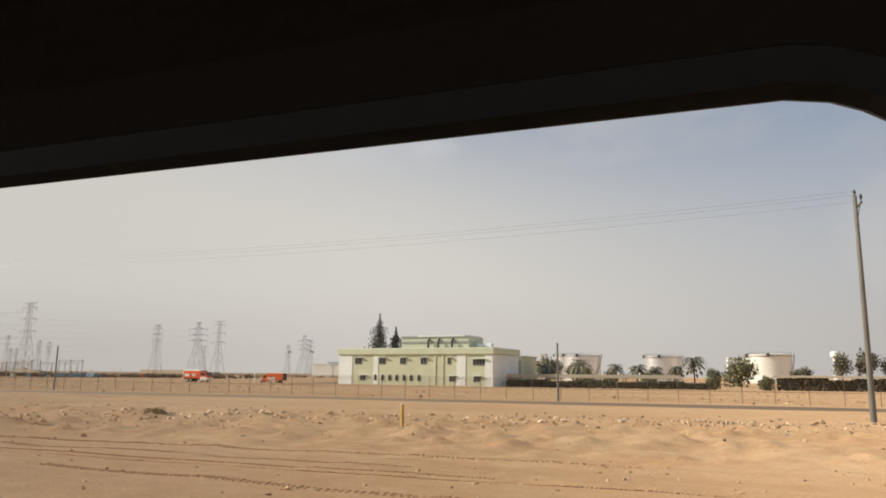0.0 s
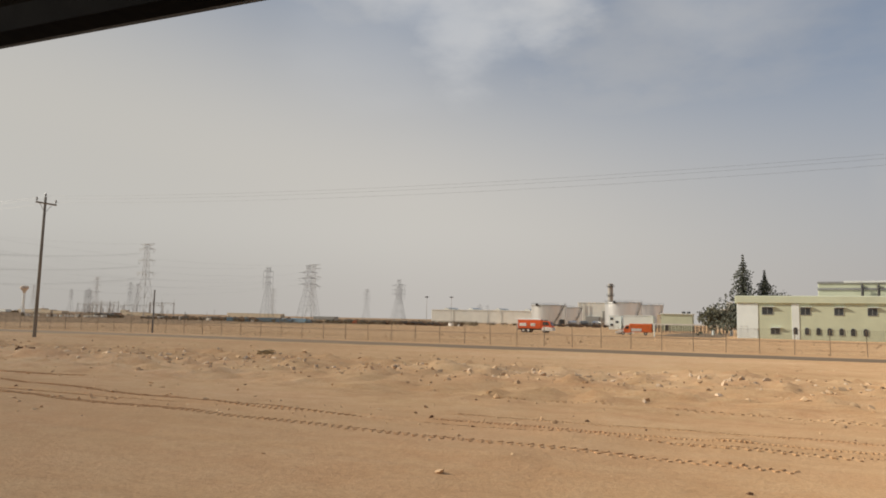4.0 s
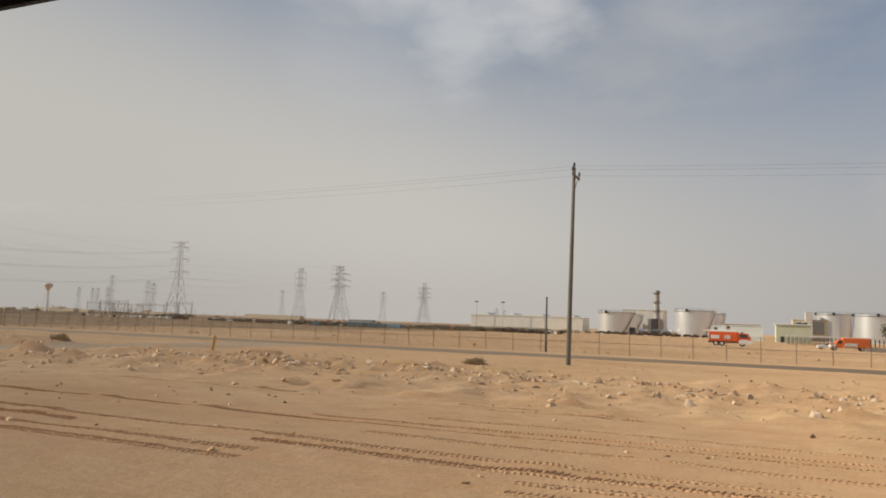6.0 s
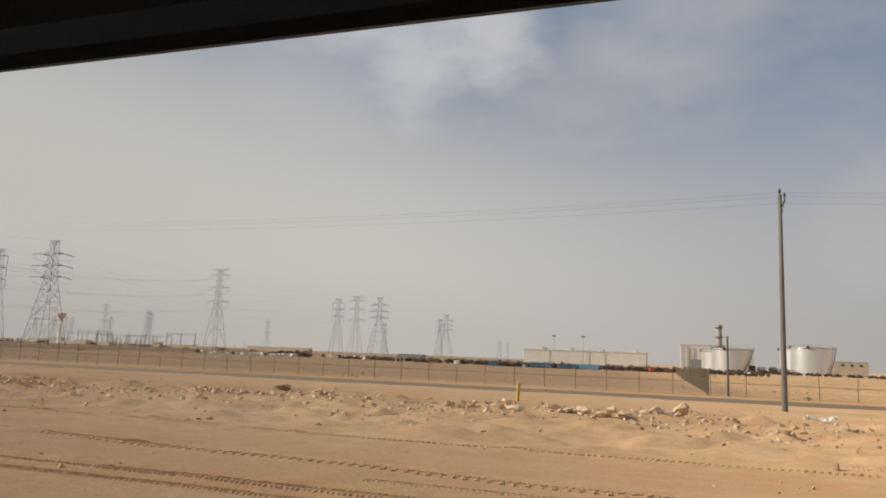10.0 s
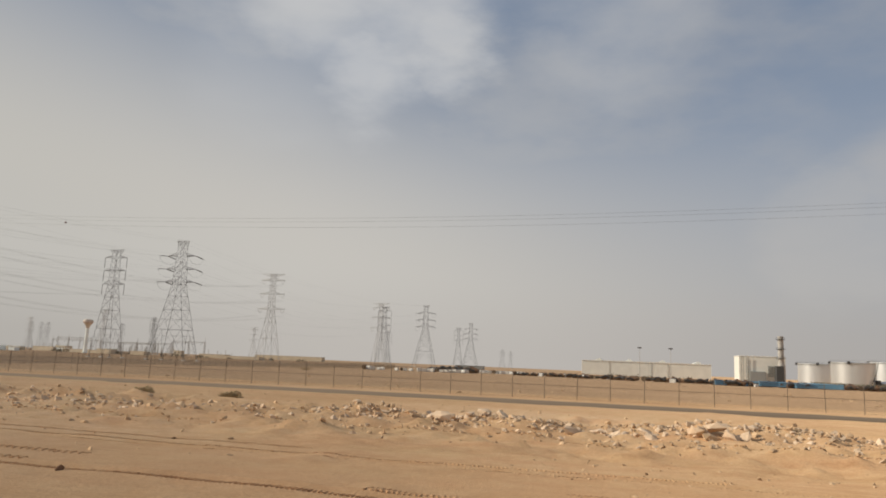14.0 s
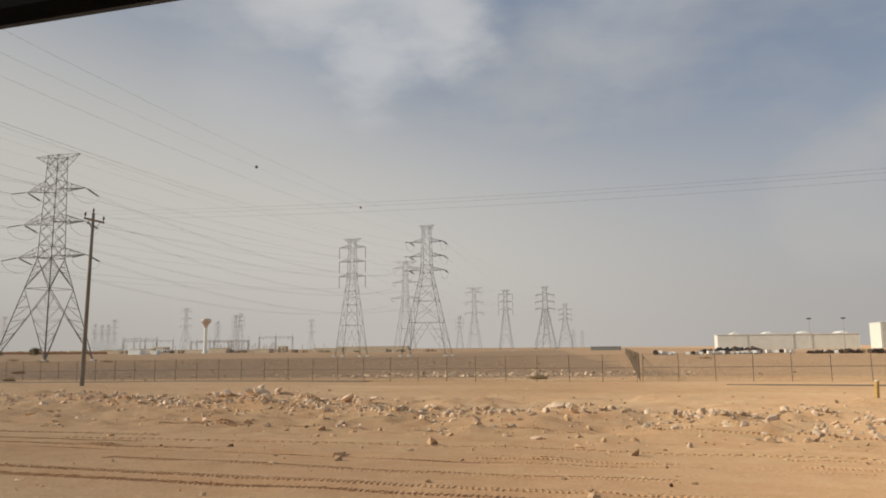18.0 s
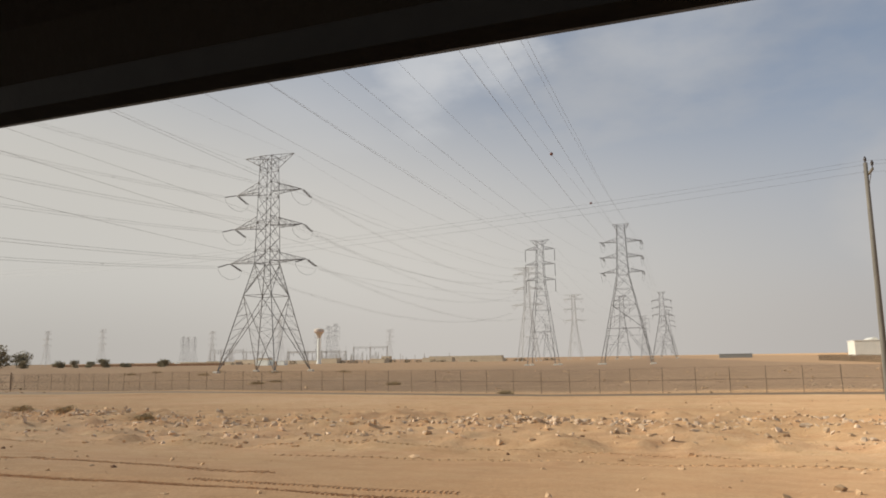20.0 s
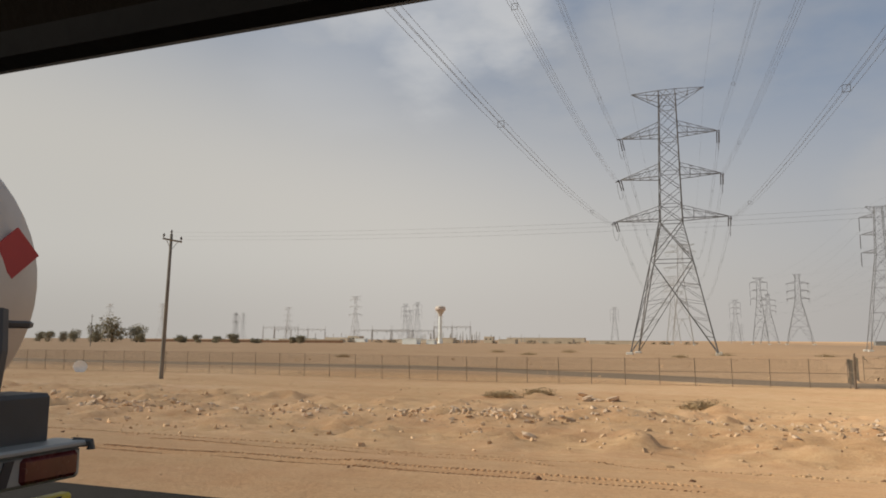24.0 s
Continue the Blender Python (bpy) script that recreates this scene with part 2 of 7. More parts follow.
    bump(N, L, b, hsum.outputs[0], 0.4, 0.07)
    return m


SAND = sand_material("desert_sand", (0.562, 0.362, 0.198), (0.642, 0.428, 0.243), (0.706, 0.493, 0.300), 0.6, True)
TRACK = sand_material("packed_dirt", (0.48, 0.35, 0.23), (0.53, 0.40, 0.27), (0.59, 0.455, 0.32), 0.2)
# near black: the shadow of a vehicle is put into the road's colour
SHADED_ASPHALT = surface("asphalt", (0.017, 0.0155, 0.014), 0.9, 0, 0.22, 0.25, 60, 0.5, (0.15, 1, 1))
DUSTY_ASPHALT = surface("dusty_asphalt", (0.262, 0.200, 0.140), 0.95, 0, 0.2, 0.12, 40, 0.3, (0.1, 1, 1))
ROCK = surface("limestone", (0.68, 0.525, 0.38), 0.95, 0, 0.22, 1.7, 16, 0.8)
RUBBLE = surface("broken_stone", (0.70, 0.535, 0.38), 0.97, 0, 0.25, 1.7, 16, 0.8, None, True)
CLOD = surface("sand_clod", (0.65, 0.455, 0.28), 0.97, 0, 0.25, 2.0, 20, 0.6, None, True)
LINE_STEEL = surface("dull_galvanised_steel", (0.18, 0.18, 0.182), 0.65, 0.15, 0.2, 0.4, 6, 0.05)
STEEL = surface("galvanised_steel", (0.17, 0.17, 0.17), 0.65, 0.15, 0.2, 0.4, 6, 0.05)
# pale tone imitates distance haze on the far steelwork
FAR_STEEL = surface("haze_paled_steel", (0.42, 0.41, 0.39), 0.7, 0.1, 0.15, 0.2, 3, 0.05)
INSULATOR = surface("brown_glazed_insulator", (0.055, 0.045, 0.042), 0.3, 0, 0.2, 2, 20, 0.05)
WIRE = surface("aluminium_conductor", (0.13, 0.13, 0.13), 0.5, 0.5, 0.1, 1, 10, 0.0)
CONCRETE = surface("pale_concrete", (0.66, 0.63, 0.57), 0.9, 0, 0.15, 0.8, 18, 0.3)
POLE = surface("weathered_timber_pole", (0.20, 0.19, 0.17), 0.85, 0, 0.3, 1.2, 30, 0.4, (6, 6, 0.5))
FENCE_STEEL = surface("rusty_fence_steel", (0.22, 0.165, 0.118), 0.8, 0.2, 0.3, 1.0, 20, 0.2)
CROSS_WIRE = surface("dusty_fence_wire", (0.34, 0.265, 0.175), 0.8, 0.1, 0.15, 0.5, 8, 0.0)
GREEN_WIRE = surface("green_coated_wire", (0.25, 0.235, 0.155), 0.8, 0.0, 0.15, 0.5, 8, 0.0)
MESH_WIRE = surface("chain_link_wire", (0.15, 0.125, 0.095), 0.75, 0.3, 0.15, 0.5, 8, 0.0)
# lining near black: the closed cabin's shade is put into its colour
TRIM = surface("shaded_cabin_lining", (0.025, 0.0205, 0.016), 0.9, 0, 0.2, 3, 80, 0.2)
SEAL = surface("black_window_seal", (0.003, 0.003, 0.0035), 0.6, 0, 0.1, 3, 40, 0.05)


# ---- building blocks ----
class Geo:
    """Vertices and faces of one mesh."""

    def __init__(self):
        self.v, self.f = [], []

    def add(self, verts, faces):
        n = len(self.v)
        self.v += [tuple(p) for p in verts]
        self.f += [tuple(i + n for i in q) for q in faces]
        return self

    def box(self, c, s, bevel=0.0, m=None):
        """A box round c of size s; bevel cuts its upright and lying edges."""
        x, y, z = (k / 2 for k in s)
        b = min(bevel, x * 0.9, y * 0.9, z * 0.9)
        if b <= 0:
            vs = [(i * x, j * y, k * z) for k in (-1, 1) for j in (-1, 1) for i in (-1, 1)]
            fs = [(0, 2, 3, 1), (4, 5, 7, 6), (0, 1, 5, 4), (2, 6, 7, 3), (0, 4, 6, 2), (1, 3, 7, 5)]
        else:
            ring = [(x - b, -y), (x, -y + b), (x, y - b), (x - b, y), (-x + b, y), (-x, y - b), (-x, -y + b), (-x + b, -y)]
            inner = [(math.copysign(abs(p) - (b if abs(p) == x else 0), p), math.copysign(abs(q) - (b if abs(q) == y else 0), q)) for p, q in ring]
            vs = [(p, q, -z) for p, q in inner] + [(p, q, -z + b) for p, q in ring] + [(p, q, z - b) for p, q in ring] + [(p, q, z) for p, q in inner]
            fs = [tuple(range(7, -1, -1)), tuple(range(24, 32))]
            fs += [(r * 8 + i, r * 8 + (i + 1) % 8, r * 8 + 8 + (i + 1) % 8, r * 8 + 8 + i) for r in range(3) for i in range(8)]
        c = Vector(c)
        vs = [(m @ Vector(p) if m else Vector(p)) + c for p in vs]
        return self.add(vs, fs)

    def tube(self, pts, radii, n=6, caps=True):
        """A round bar along pts."""
        if isinstance(radii, (int, float)):
            radii = [radii] * len(pts)
        pts = [Vector(p) for p in pts]
        vs, fs = [], []
        for i, p in enumerate(pts):
            d = (pts[min(i + 1, len(pts) - 1)] - pts[max(i - 1, 0)]).normalized()
            a = d.cross(Vector((0, 0, 1)) if abs(d.z) < 0.95 else Vector((1, 0, 0))).normalized()
            b = a.cross(d)
            vs += [p + (a * math.cos(2 * math.pi * k / n + 0.4) + b * math.sin(2 * math.pi * k / n + 0.4)) * radii[i] for k in range(n)]
        for i in range(len(pts) - 1):
            fs += [(i * n + k, i * n + (k + 1) % n, (i + 1) * n + (k + 1) % n, (i + 1) * n + k) for k in range(n)]
        if caps:
            fs += [tuple(range(n - 1, -1, -1)), tuple((len(pts) - 1) * n + k for k in range(n))]
        return self.add(vs, fs)

    def bar(self, p, q, r):
        return self.tube([p, q], r, 4, False)

    def lathe(self, profile, n=24, c=(0, 0, 0)):
        """Turns (radius, height) round the upright axis."""
        vs = [(c[0] + r * math.cos(2 * math.pi * k / n), c[1] + r * math.sin(2 * math.pi * k / n), c[2] + z) for r, z in profile for k in range(n)]
        fs = [(i * n + k, i * n + (k + 1) % n, (i + 1) * n + (k + 1) % n, (i + 1) * n + k) for i in range(len(profile) - 1) for k in range(n)]
        return self.add(vs, fs)

    def prism(self, outline, p, q):
        """An outline of (u, v) pushed from p to q along y: (u, y, v)."""
        n = len(outline)
        vs = [(u, p, w) for u, w in outline] + [(u, q, w) for u, w in outline]
        fs = [tuple(range(n)), tuple(range(2 * n - 1, n - 1, -1))] + [(i, n + i, n + (i + 1) % n, (i + 1) % n) for i in range(n)]
        return self.add(vs, fs)

    def mesh(self, name):
        me = bpy.data.meshes.new(name)
        me.from_pydata(self.v, [], self.f)
        me.validate()
        me.update()
        bm = bmesh.new()
        bm.from_mesh(me)
        bmesh.ops.recalc_face_normals(bm, faces=bm.faces)
        bm.to_mesh(me)
        bm.free()
        return me


def part(name, geo, material, parent=None, label="", smooth=False):
    me = geo.mesh(name) if isinstance(geo, Geo) else geo
    if not me.materials:
        me.materials.append(material)
    if smooth:
        me.shade_smooth()
    ob = new(name, me)
    if parent:
        ob.parent = parent
    if label:
        ob["label"] = label
    return ob


def thing(name, m, label, category, group="", kind=""):
    ob = new(name)
    ob.empty_display_size = 0.3
    ob.matrix_world = m
    return tagged(ob, label, category, group, kind)


# ---- ground ----
RNG = np.random.default_rng(7)


def lattice(x, y, cell, seed):
    """Smooth random heights between -1 and 1 on a lattice of that cell."""
    u, v = np.asarray(x, float) / cell, np.asarray(y, float) / cell
    i, j = np.floor(u), np.floor(v)
    a, b = u - i, v - j
    a, b = a * a * (3 - 2 * a), b * b * (3 - 2 * b)

    def h(p, q):
        s = np.sin(p * 127.1 + q * 311.7 + seed * 74.7) * 43758.5453
        return 2 * (s - np.floor(s)) - 1
    return (h(i, j) * (1 - a) + h(i + 1, j) * a) * (1 - b) + (h(i, j + 1) * (1 - a) + h(i + 1, j + 1) * a) * b


def ease(a, b, v):
    k = np.clip((np.asarray(v, float) - a) / (b - a), 0, 1)
    return k * k * (3 - 2 * k)


def ridge_y(x):
    """Middle of the band of spoil along the shoulder."""
    return np.interp(x, [-640, -585, -570, -560, -540, -530, -518, -500, -491, -484, -441, -430, -416, -395, -385, -372, -366, -356, -338, -330, -282, -270, -262, -250, -243, -235, -228, -215, -197, -179, -170, -164, -150, -131, -120, -64, -53, -47, -35, -20, -5, 20],
                     [26, 25.5, 28, 30, 30.5, 30, 31.5, 31, 29, 28, 29, 27, 24.3, 25.3, 25, 23.8, 23.2, 28, 27, 30, 30, 26, 27.5, 29.5, 29.5, 32, 30, 28, 28, 25, 24.5, 29, 30, 27, 30, 29.5, 27.5, 29, 24, 32, 37, 39])


def stony(x):
    """How much rubble lies along the shoulder, by stretch."""
    return np.interp(x, [-620, -590, -565, -540, -500, -470, -450, -390, -365, -338, -328, -310, -295, -240, -200, -160, -90, -30, 20], [0.4, 0.55, 0.6, 0.4, 0.6, 0.7, 0.95, 0.8, 0.5, 0.5, 1.0, 1.0, 0.45, 0.55, 0.6, 0.36, 0.2, 0.22, 0.25])


def trail_mid(y):
    """Where the dirt trail runs, and half its width."""
    return np.interp(y, [7, 9, 11, 13, 16, 22, 31, 40, 55], [-180, -177.2, -174.6, -173.4, -173.5, -175.2, -176.7, -177.2, -177.0])


def trail_half(y):
    return np.interp(y, [7, 9, 11, 13, 16, 22, 31, 40, 55], [6.0, 4.4, 2.4, 1.6, 1.5, 1.9, 2.8, 3.8, 4.6])


def heap(x, y):
    """Heaps of spoil along the ridge, 0 to about 1."""
    crest = ridge_y(x) + 1.2 * lattice(x, 0 * x, 9.0, 50)
    band = np.exp(-((y - crest) / 1.8) ** 2) + 0.34 * np.exp(-((y - crest + 6.5) / 1.9) ** 2)
    return stony(x) * band * (0.12 + 0.65 * np.maximum(0, lattice(x, y, 3.4, 51)) + 0.5 * np.maximum(0, lattice(x, y, 1.6, 52)))


RUTS = [((-640, -567, -510, -497, -420, -400, -378, -366, -332, -273, -242, -215, -170, -128, -119, 20), (10.8, 10.6, 10.9, 10.1, 9.6, 9.5, 9.8, 10.8, 10.4, 9.9, 9.4, 9.9, 10.0, 9.4, 8.9, 9.4), 11),
        ((-640, -565, -520, -406, -397, -380, -336, -281, -272, -246, -234, -200, -122, 20), (14.0, 13.6, 13.2, 13.4, 14.5, 14.3, 15.2, 14.8, 15.8, 12.8, 11.8, 12.6, 13.0, 14.0), 12),
        ((-640, -420, -250, -122, 20), (8.9, 8.6, 8.7, 8.2, 8.6), 13), ((-640, -578, -530, -505, -495, -420, -300, -235, -205, -100, 20), (20.5, 20.0, 20.8, 19.4, 20.2, 19.0, 18.5, 18.0, 19.6, 17.0, 17.5), 14)]
# single heaps pushed up beside the trail and the pole line: x, y, half length, half width, height
MOUNDS = [(-171.6, 24.2, 1.3, 0.5, 0.50), (-169.6, 24.9, 0.8, 0.5, 0.35), (-178.2, 25.2, 1.6, 0.6, 0.40), (-182.9, 20.2, 0.9, 0.5, 0.35), (-194.5, 28.0, 2.2, 0.8, 0.45), (-162.2, 26.3, 0.9, 0.5, 0.40), (-189.0, 23.5, 2.0, 0.7, 0.40), (-163.8, 31.5, 2.4, 0.7, 0.35), (-128.5, 24.0, 1.6, 0.5, 0.40), (-125.3, 24.4, 1.2, 0.5, 0.36), (-122.2, 25.5, 1.5, 0.6, 0.32), (-119.0, 24.6, 0.9, 0.5, 0.30), (-137.0, 27.0, 1.5, 0.6, 0.30), (-355.5, 27.5, 3.4, 0.8, 0.40), (-349.0, 29.0, 2.4, 0.7, 0.35), (-560.5, 34.0, 2.0, 0.7, 0.45), (-571.0, 39.0, 2.0, 0.8, 0.50), (-552.5, 36.0, 1.6, 0.7, 0.35)]


def rut_line(x, xs_r, ys_r, sd):
    return np.interp(x, xs_r, ys_r) + 0.09 * lattice(x, 0 * x, 7.0, sd)


def rut_on(x, sd):
    lo = (-0.9, -0.75, 0.0, 0.1)[sd - 11]
    return ease(lo, lo + 0.45, lattice(x, 0 * x + 5, 31.0, sd + 20)) * (1.0 if sd < 13 else 0.7)


def ground_z(x, y):
    x, y = np.asarray(x, float), np.asarray(y, float)
    line = np.interp(x, [-640, -600, -530, -457, -380, 20], [-0.55, -0.55, -0.95, -0.12, 0.08, 0.2])
    z = 0.5 + (line - 0.5) * ease(8.0, 22.0, y)
    z = z + (-0.4 - z) * ease(62, 170, y)
    # the strip along the fence dips below the line of the shoulder
    fall = np.interp(x, [-640, -577, -562, -540, -517, -505, -491, -477, -437, -414, -390, -345], [-0.30, -0.34, -0.15, 0.08, 0.18, 0.0, -0.2, -0.42, -0.33, -0.16, -0.08, 0.0])
    z = z + fall * ease(45, 56, y) * ease(115, 70, y)
    z = np.where(y < 7.3, 0.5, z)
    z = z + (0.0 - z) * ease(12, 60, -y)
    trail = np.exp(-((x - trail_mid(y)) / (trail_half(y) + 0.6)) ** 2) * ease(60, 50, y)
    spoil = ease(17, 22, y) * ease(38, 33, y) * (1 - trail)
    z = z + spoil * (0.12 * lattice(x, y, 5.0, 1) + 0.12 * lattice(x, y, 2.1, 2) + 0.28 * np.maximum(0, lattice(x, y, 1.25, 3) - 0.45) + 0.42 * np.maximum(0, lattice(x, y, 0.7, 8) - 0.45) + 0.07 * lattice(x, y, 0.62, 18) + 0.03)
    z = z + heap(x, y) * (0.5 + 0.25 * lattice(x, y, 0.8, 17)) * (1 - trail)
    berm = np.exp(-((x + 188) / 16) ** 2) * spoil
    z = z + berm * (0.35 + 0.25 * lattice(x, y, 3.3, 9))
    for mx, my, ml, mw, mh in MOUNDS:
        z = z + mh * (1 - trail) * np.exp(-((x - mx) / ml) ** 2 - (((y - my) - 0.25 * (x - mx)) / mw) ** 2) * (0.7 + 0.9 * lattice(x, y, 0.65, 33))
    mid = ease(7.5, 9.5, y) * ease(60, 45, y)
    z = z + mid * (0.025 * lattice(x, y, 3.0, 4) + 0.02 * lattice(x, y, 1.3, 5) + 0.16 * np.maximum(0, lattice(x, y, 1.4, 15) - 0.62))
    # ruts that the lorries have pressed into the shoulder
    for xs_r, ys_r, sd in RUTS:
        on = rut_on(x, sd)
        d = y - rut_line(x, xs_r, ys_r, sd)
        z = z + on * (-0.052 * np.exp(-(d / 0.2) ** 2) + 0.026 * np.exp(-((np.abs(d) - 0.4) / 0.13) ** 2))
    wild = ease(64, 90, y)
    return z + wild * (0.12 * lattice(x, y, 23.0, 6) + 0.06 * lattice(x, y, 7.0, 7))


def gz(x, y):
    return float(ground_z(np.array([x]), np.array([y]))[0])


def steps(*runs):
    out = []
    for a, b, s in runs:
        out += list(np.arange(a, b, s))
    return np.array(out + [runs[-1][1]])


def sheet(name, xs, ys, height, material, lift=0.0):
    X, Y = np.meshgrid(xs, ys)
    Z = height(X, Y) + lift
    n, k = len(xs), len(ys)
    co = np.stack([X, Y, Z], -1).reshape(-1, 3)
    i = (np.arange(k - 1)[:, None] * n + np.arange(n - 1)[None, :]).ravel()
    quads = np.stack([i, i + 1, i + n + 1, i + n], -1)
    me = bpy.data.meshes.new(name)
    me.vertices.add(len(co))
    me.vertices.foreach_set("co", co.ravel())
    me.loops.add(quads.size)
    me.loops.foreach_set("vertex_index", quads.ravel())
    me.polygons.add(len(quads))
    me.polygons.foreach_set("loop_start", np.arange(len(quads)) * 4)
    me.update(calc_edges=True)
    me.shade_smooth()
    me.materials.append(material)
    return new(name, me)


xs = steps((-4600, -1200, 170), (-1200, -650, 25), (-650, 40, 0.3), (40, 200, 10), (200, 4600, 220))
ys = steps((-4600, -60, 230), (-60, 6, 6), (6, 8, 0.5), (8, 16.4, 0.12), (16.4, 38, 0.35), (38, 66, 1.5), (66, 240, 6), (240, 900, 30), (900, 4800, 200))
tagged(sheet("ground", xs, ys, ground_z, SAND), "pale orange desert sand with gravel and tyre marks", "ground", kind="structure")

road = steps((-4500, -700, 200), (-700, -480, 2), (-480, 100, 20), (100, 4500, 200))
verge = 4.75 + 2.3 * ease(-496, -508, road)          # the asphalt edge is moved out here to fit the camera's view
rd = Geo()
for x, e in zip(road, verge):
    rd.v += [(x, -9.5, 0.2), (x, -9.5, 0.6), (x, -1.0, 0.63), (x, float(e), 0.6), (x, float(e) + 0.12, 0.45)]
rd.f = [(i * 5 + k, i * 5 + 5 + k, i * 5 + 6 + k, i * 5 + 1 + k) for i in range(len(road) - 1) for k in range(4)]
tagged(part("road", rd, SHADED_ASPHALT),
       "dark grey asphalt highway beside the sandy shoulder", "road", kind="structure")


def fence_y(x):
    """How far the fence stands from the highway's axis."""
    return np.interp(x, [-640, -551.3, -551.2, -549, -417.4, -231, -40, 60], [55.5, 57.2, 57.2, 69, 56.2, 61, 66, 68])


def ribbon(name, centre, half, material, lift):
    """A strip of width 2 * half(i) along centre points, laid on the ground."""
    me = Geo()
    pts = [Vector((*p, 0)) for p in centre]
    rows = []
    for i, p in enumerate(pts):
        d = (pts[min(i + 1, len(pts) - 1)] - pts[max(i - 1, 0)]).normalized()
        s = Vector((-d.y, d.x, 0))
        h = half(i / (len(pts) - 1))
        row = []
        for k in range(9):
            q = p + s * h * (k / 4 - 1) + s * 0.25 * h * float(lattice(p.x + p.y, k * 7.0, 4.0, 30)) * (abs(k - 4) == 4)
            row.append((q.x, q.y, gz(q.x, q.y) + lift * (1 if 0 < k < 8 else -0.6)))
        rows.append(row)
    me.add([v for r in rows for v in r], [(i * 9 + k, i * 9 + k + 1, i * 9 + 10 + k, i * 9 + 9 + k) for i in range(len(rows) - 1) for k in range(8)])
    return part(name, me, material, smooth=True)


service = [(x, float(fence_y(x)) - 7.5) for x in np.arange(120, -414, -2.0)]
tagged(ribbon("road_service", service, lambda k: 3.1 * min(1, (1 - k) * 12 + 0.15), DUSTY_ASPHALT, 0.05), "narrow dusty grey asphalt road along the fence", "road", kind="structure")
apron = [(-107.0, 168.0 + 4.0 * i) for i in range(20)]
tagged(ribbon("parking_apron", apron, lambda k: 8.5, DUSTY_ASPHALT, 0.05), "dark dusty parking apron beside the green building", "parking area", kind="structure")
gate_road = [(-440 - 1.2 * i, 58.5 + 3.2 * ease(0, 90, i)) for i in range(92)] + [(-551 - 2 * i, 61.7 + 16 * float(ease(0, 16, i))) for i in range(1, 150)]
tagged(ribbon("road_gate", gate_road, lambda k: 1.2 + 3.2 * float(ease(0.2, 0.5, k)), DUSTY_ASPHALT, 0.05), "dusty grey asphalt drive through the open gate", "road", kind="structure")
trail = [(float(trail_mid(7.6 + i * 0.4)), 7.6 + i * 0.4) for i in range(114)]
tagged(ribbon("dirt_trail", trail, lambda k: float(trail_half(7.6 + 45.2 * k)), TRACK, 0.025), "packed grey-brown dirt trail crossing the shoulder", "dirt track", kind="structure")

# the vehicle's roof edge over the side window, stretched along the drive; heights fit the camera's view
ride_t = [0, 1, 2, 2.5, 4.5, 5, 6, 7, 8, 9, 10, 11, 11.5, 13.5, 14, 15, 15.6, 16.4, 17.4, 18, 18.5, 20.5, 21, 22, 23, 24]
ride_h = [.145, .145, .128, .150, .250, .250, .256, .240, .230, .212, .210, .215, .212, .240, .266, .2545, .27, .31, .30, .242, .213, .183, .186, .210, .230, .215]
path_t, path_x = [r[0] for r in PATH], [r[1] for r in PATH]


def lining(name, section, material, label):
    """Stretched along the camera's path; at its start the window's rear upper corner, shaped to fit the opening view,
    bends down into the pillar.
    """
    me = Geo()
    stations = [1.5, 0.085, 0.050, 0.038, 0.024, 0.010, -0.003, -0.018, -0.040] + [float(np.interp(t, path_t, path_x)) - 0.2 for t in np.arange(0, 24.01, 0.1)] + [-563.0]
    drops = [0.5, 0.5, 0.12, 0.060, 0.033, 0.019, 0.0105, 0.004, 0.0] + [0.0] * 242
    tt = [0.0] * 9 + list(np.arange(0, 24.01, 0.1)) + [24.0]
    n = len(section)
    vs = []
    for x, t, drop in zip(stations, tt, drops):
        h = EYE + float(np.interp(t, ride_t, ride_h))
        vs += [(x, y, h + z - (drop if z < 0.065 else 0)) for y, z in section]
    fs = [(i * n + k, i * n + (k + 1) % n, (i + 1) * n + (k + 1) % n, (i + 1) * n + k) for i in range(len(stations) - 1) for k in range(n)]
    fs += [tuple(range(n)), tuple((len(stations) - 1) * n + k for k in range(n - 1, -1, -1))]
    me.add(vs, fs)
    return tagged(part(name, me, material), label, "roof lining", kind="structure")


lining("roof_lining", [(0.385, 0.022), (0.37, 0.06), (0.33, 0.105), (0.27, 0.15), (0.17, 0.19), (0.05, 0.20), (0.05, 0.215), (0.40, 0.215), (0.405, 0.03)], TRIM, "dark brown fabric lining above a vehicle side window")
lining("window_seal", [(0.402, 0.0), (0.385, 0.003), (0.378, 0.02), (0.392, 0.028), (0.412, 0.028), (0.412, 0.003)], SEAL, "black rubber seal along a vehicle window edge")


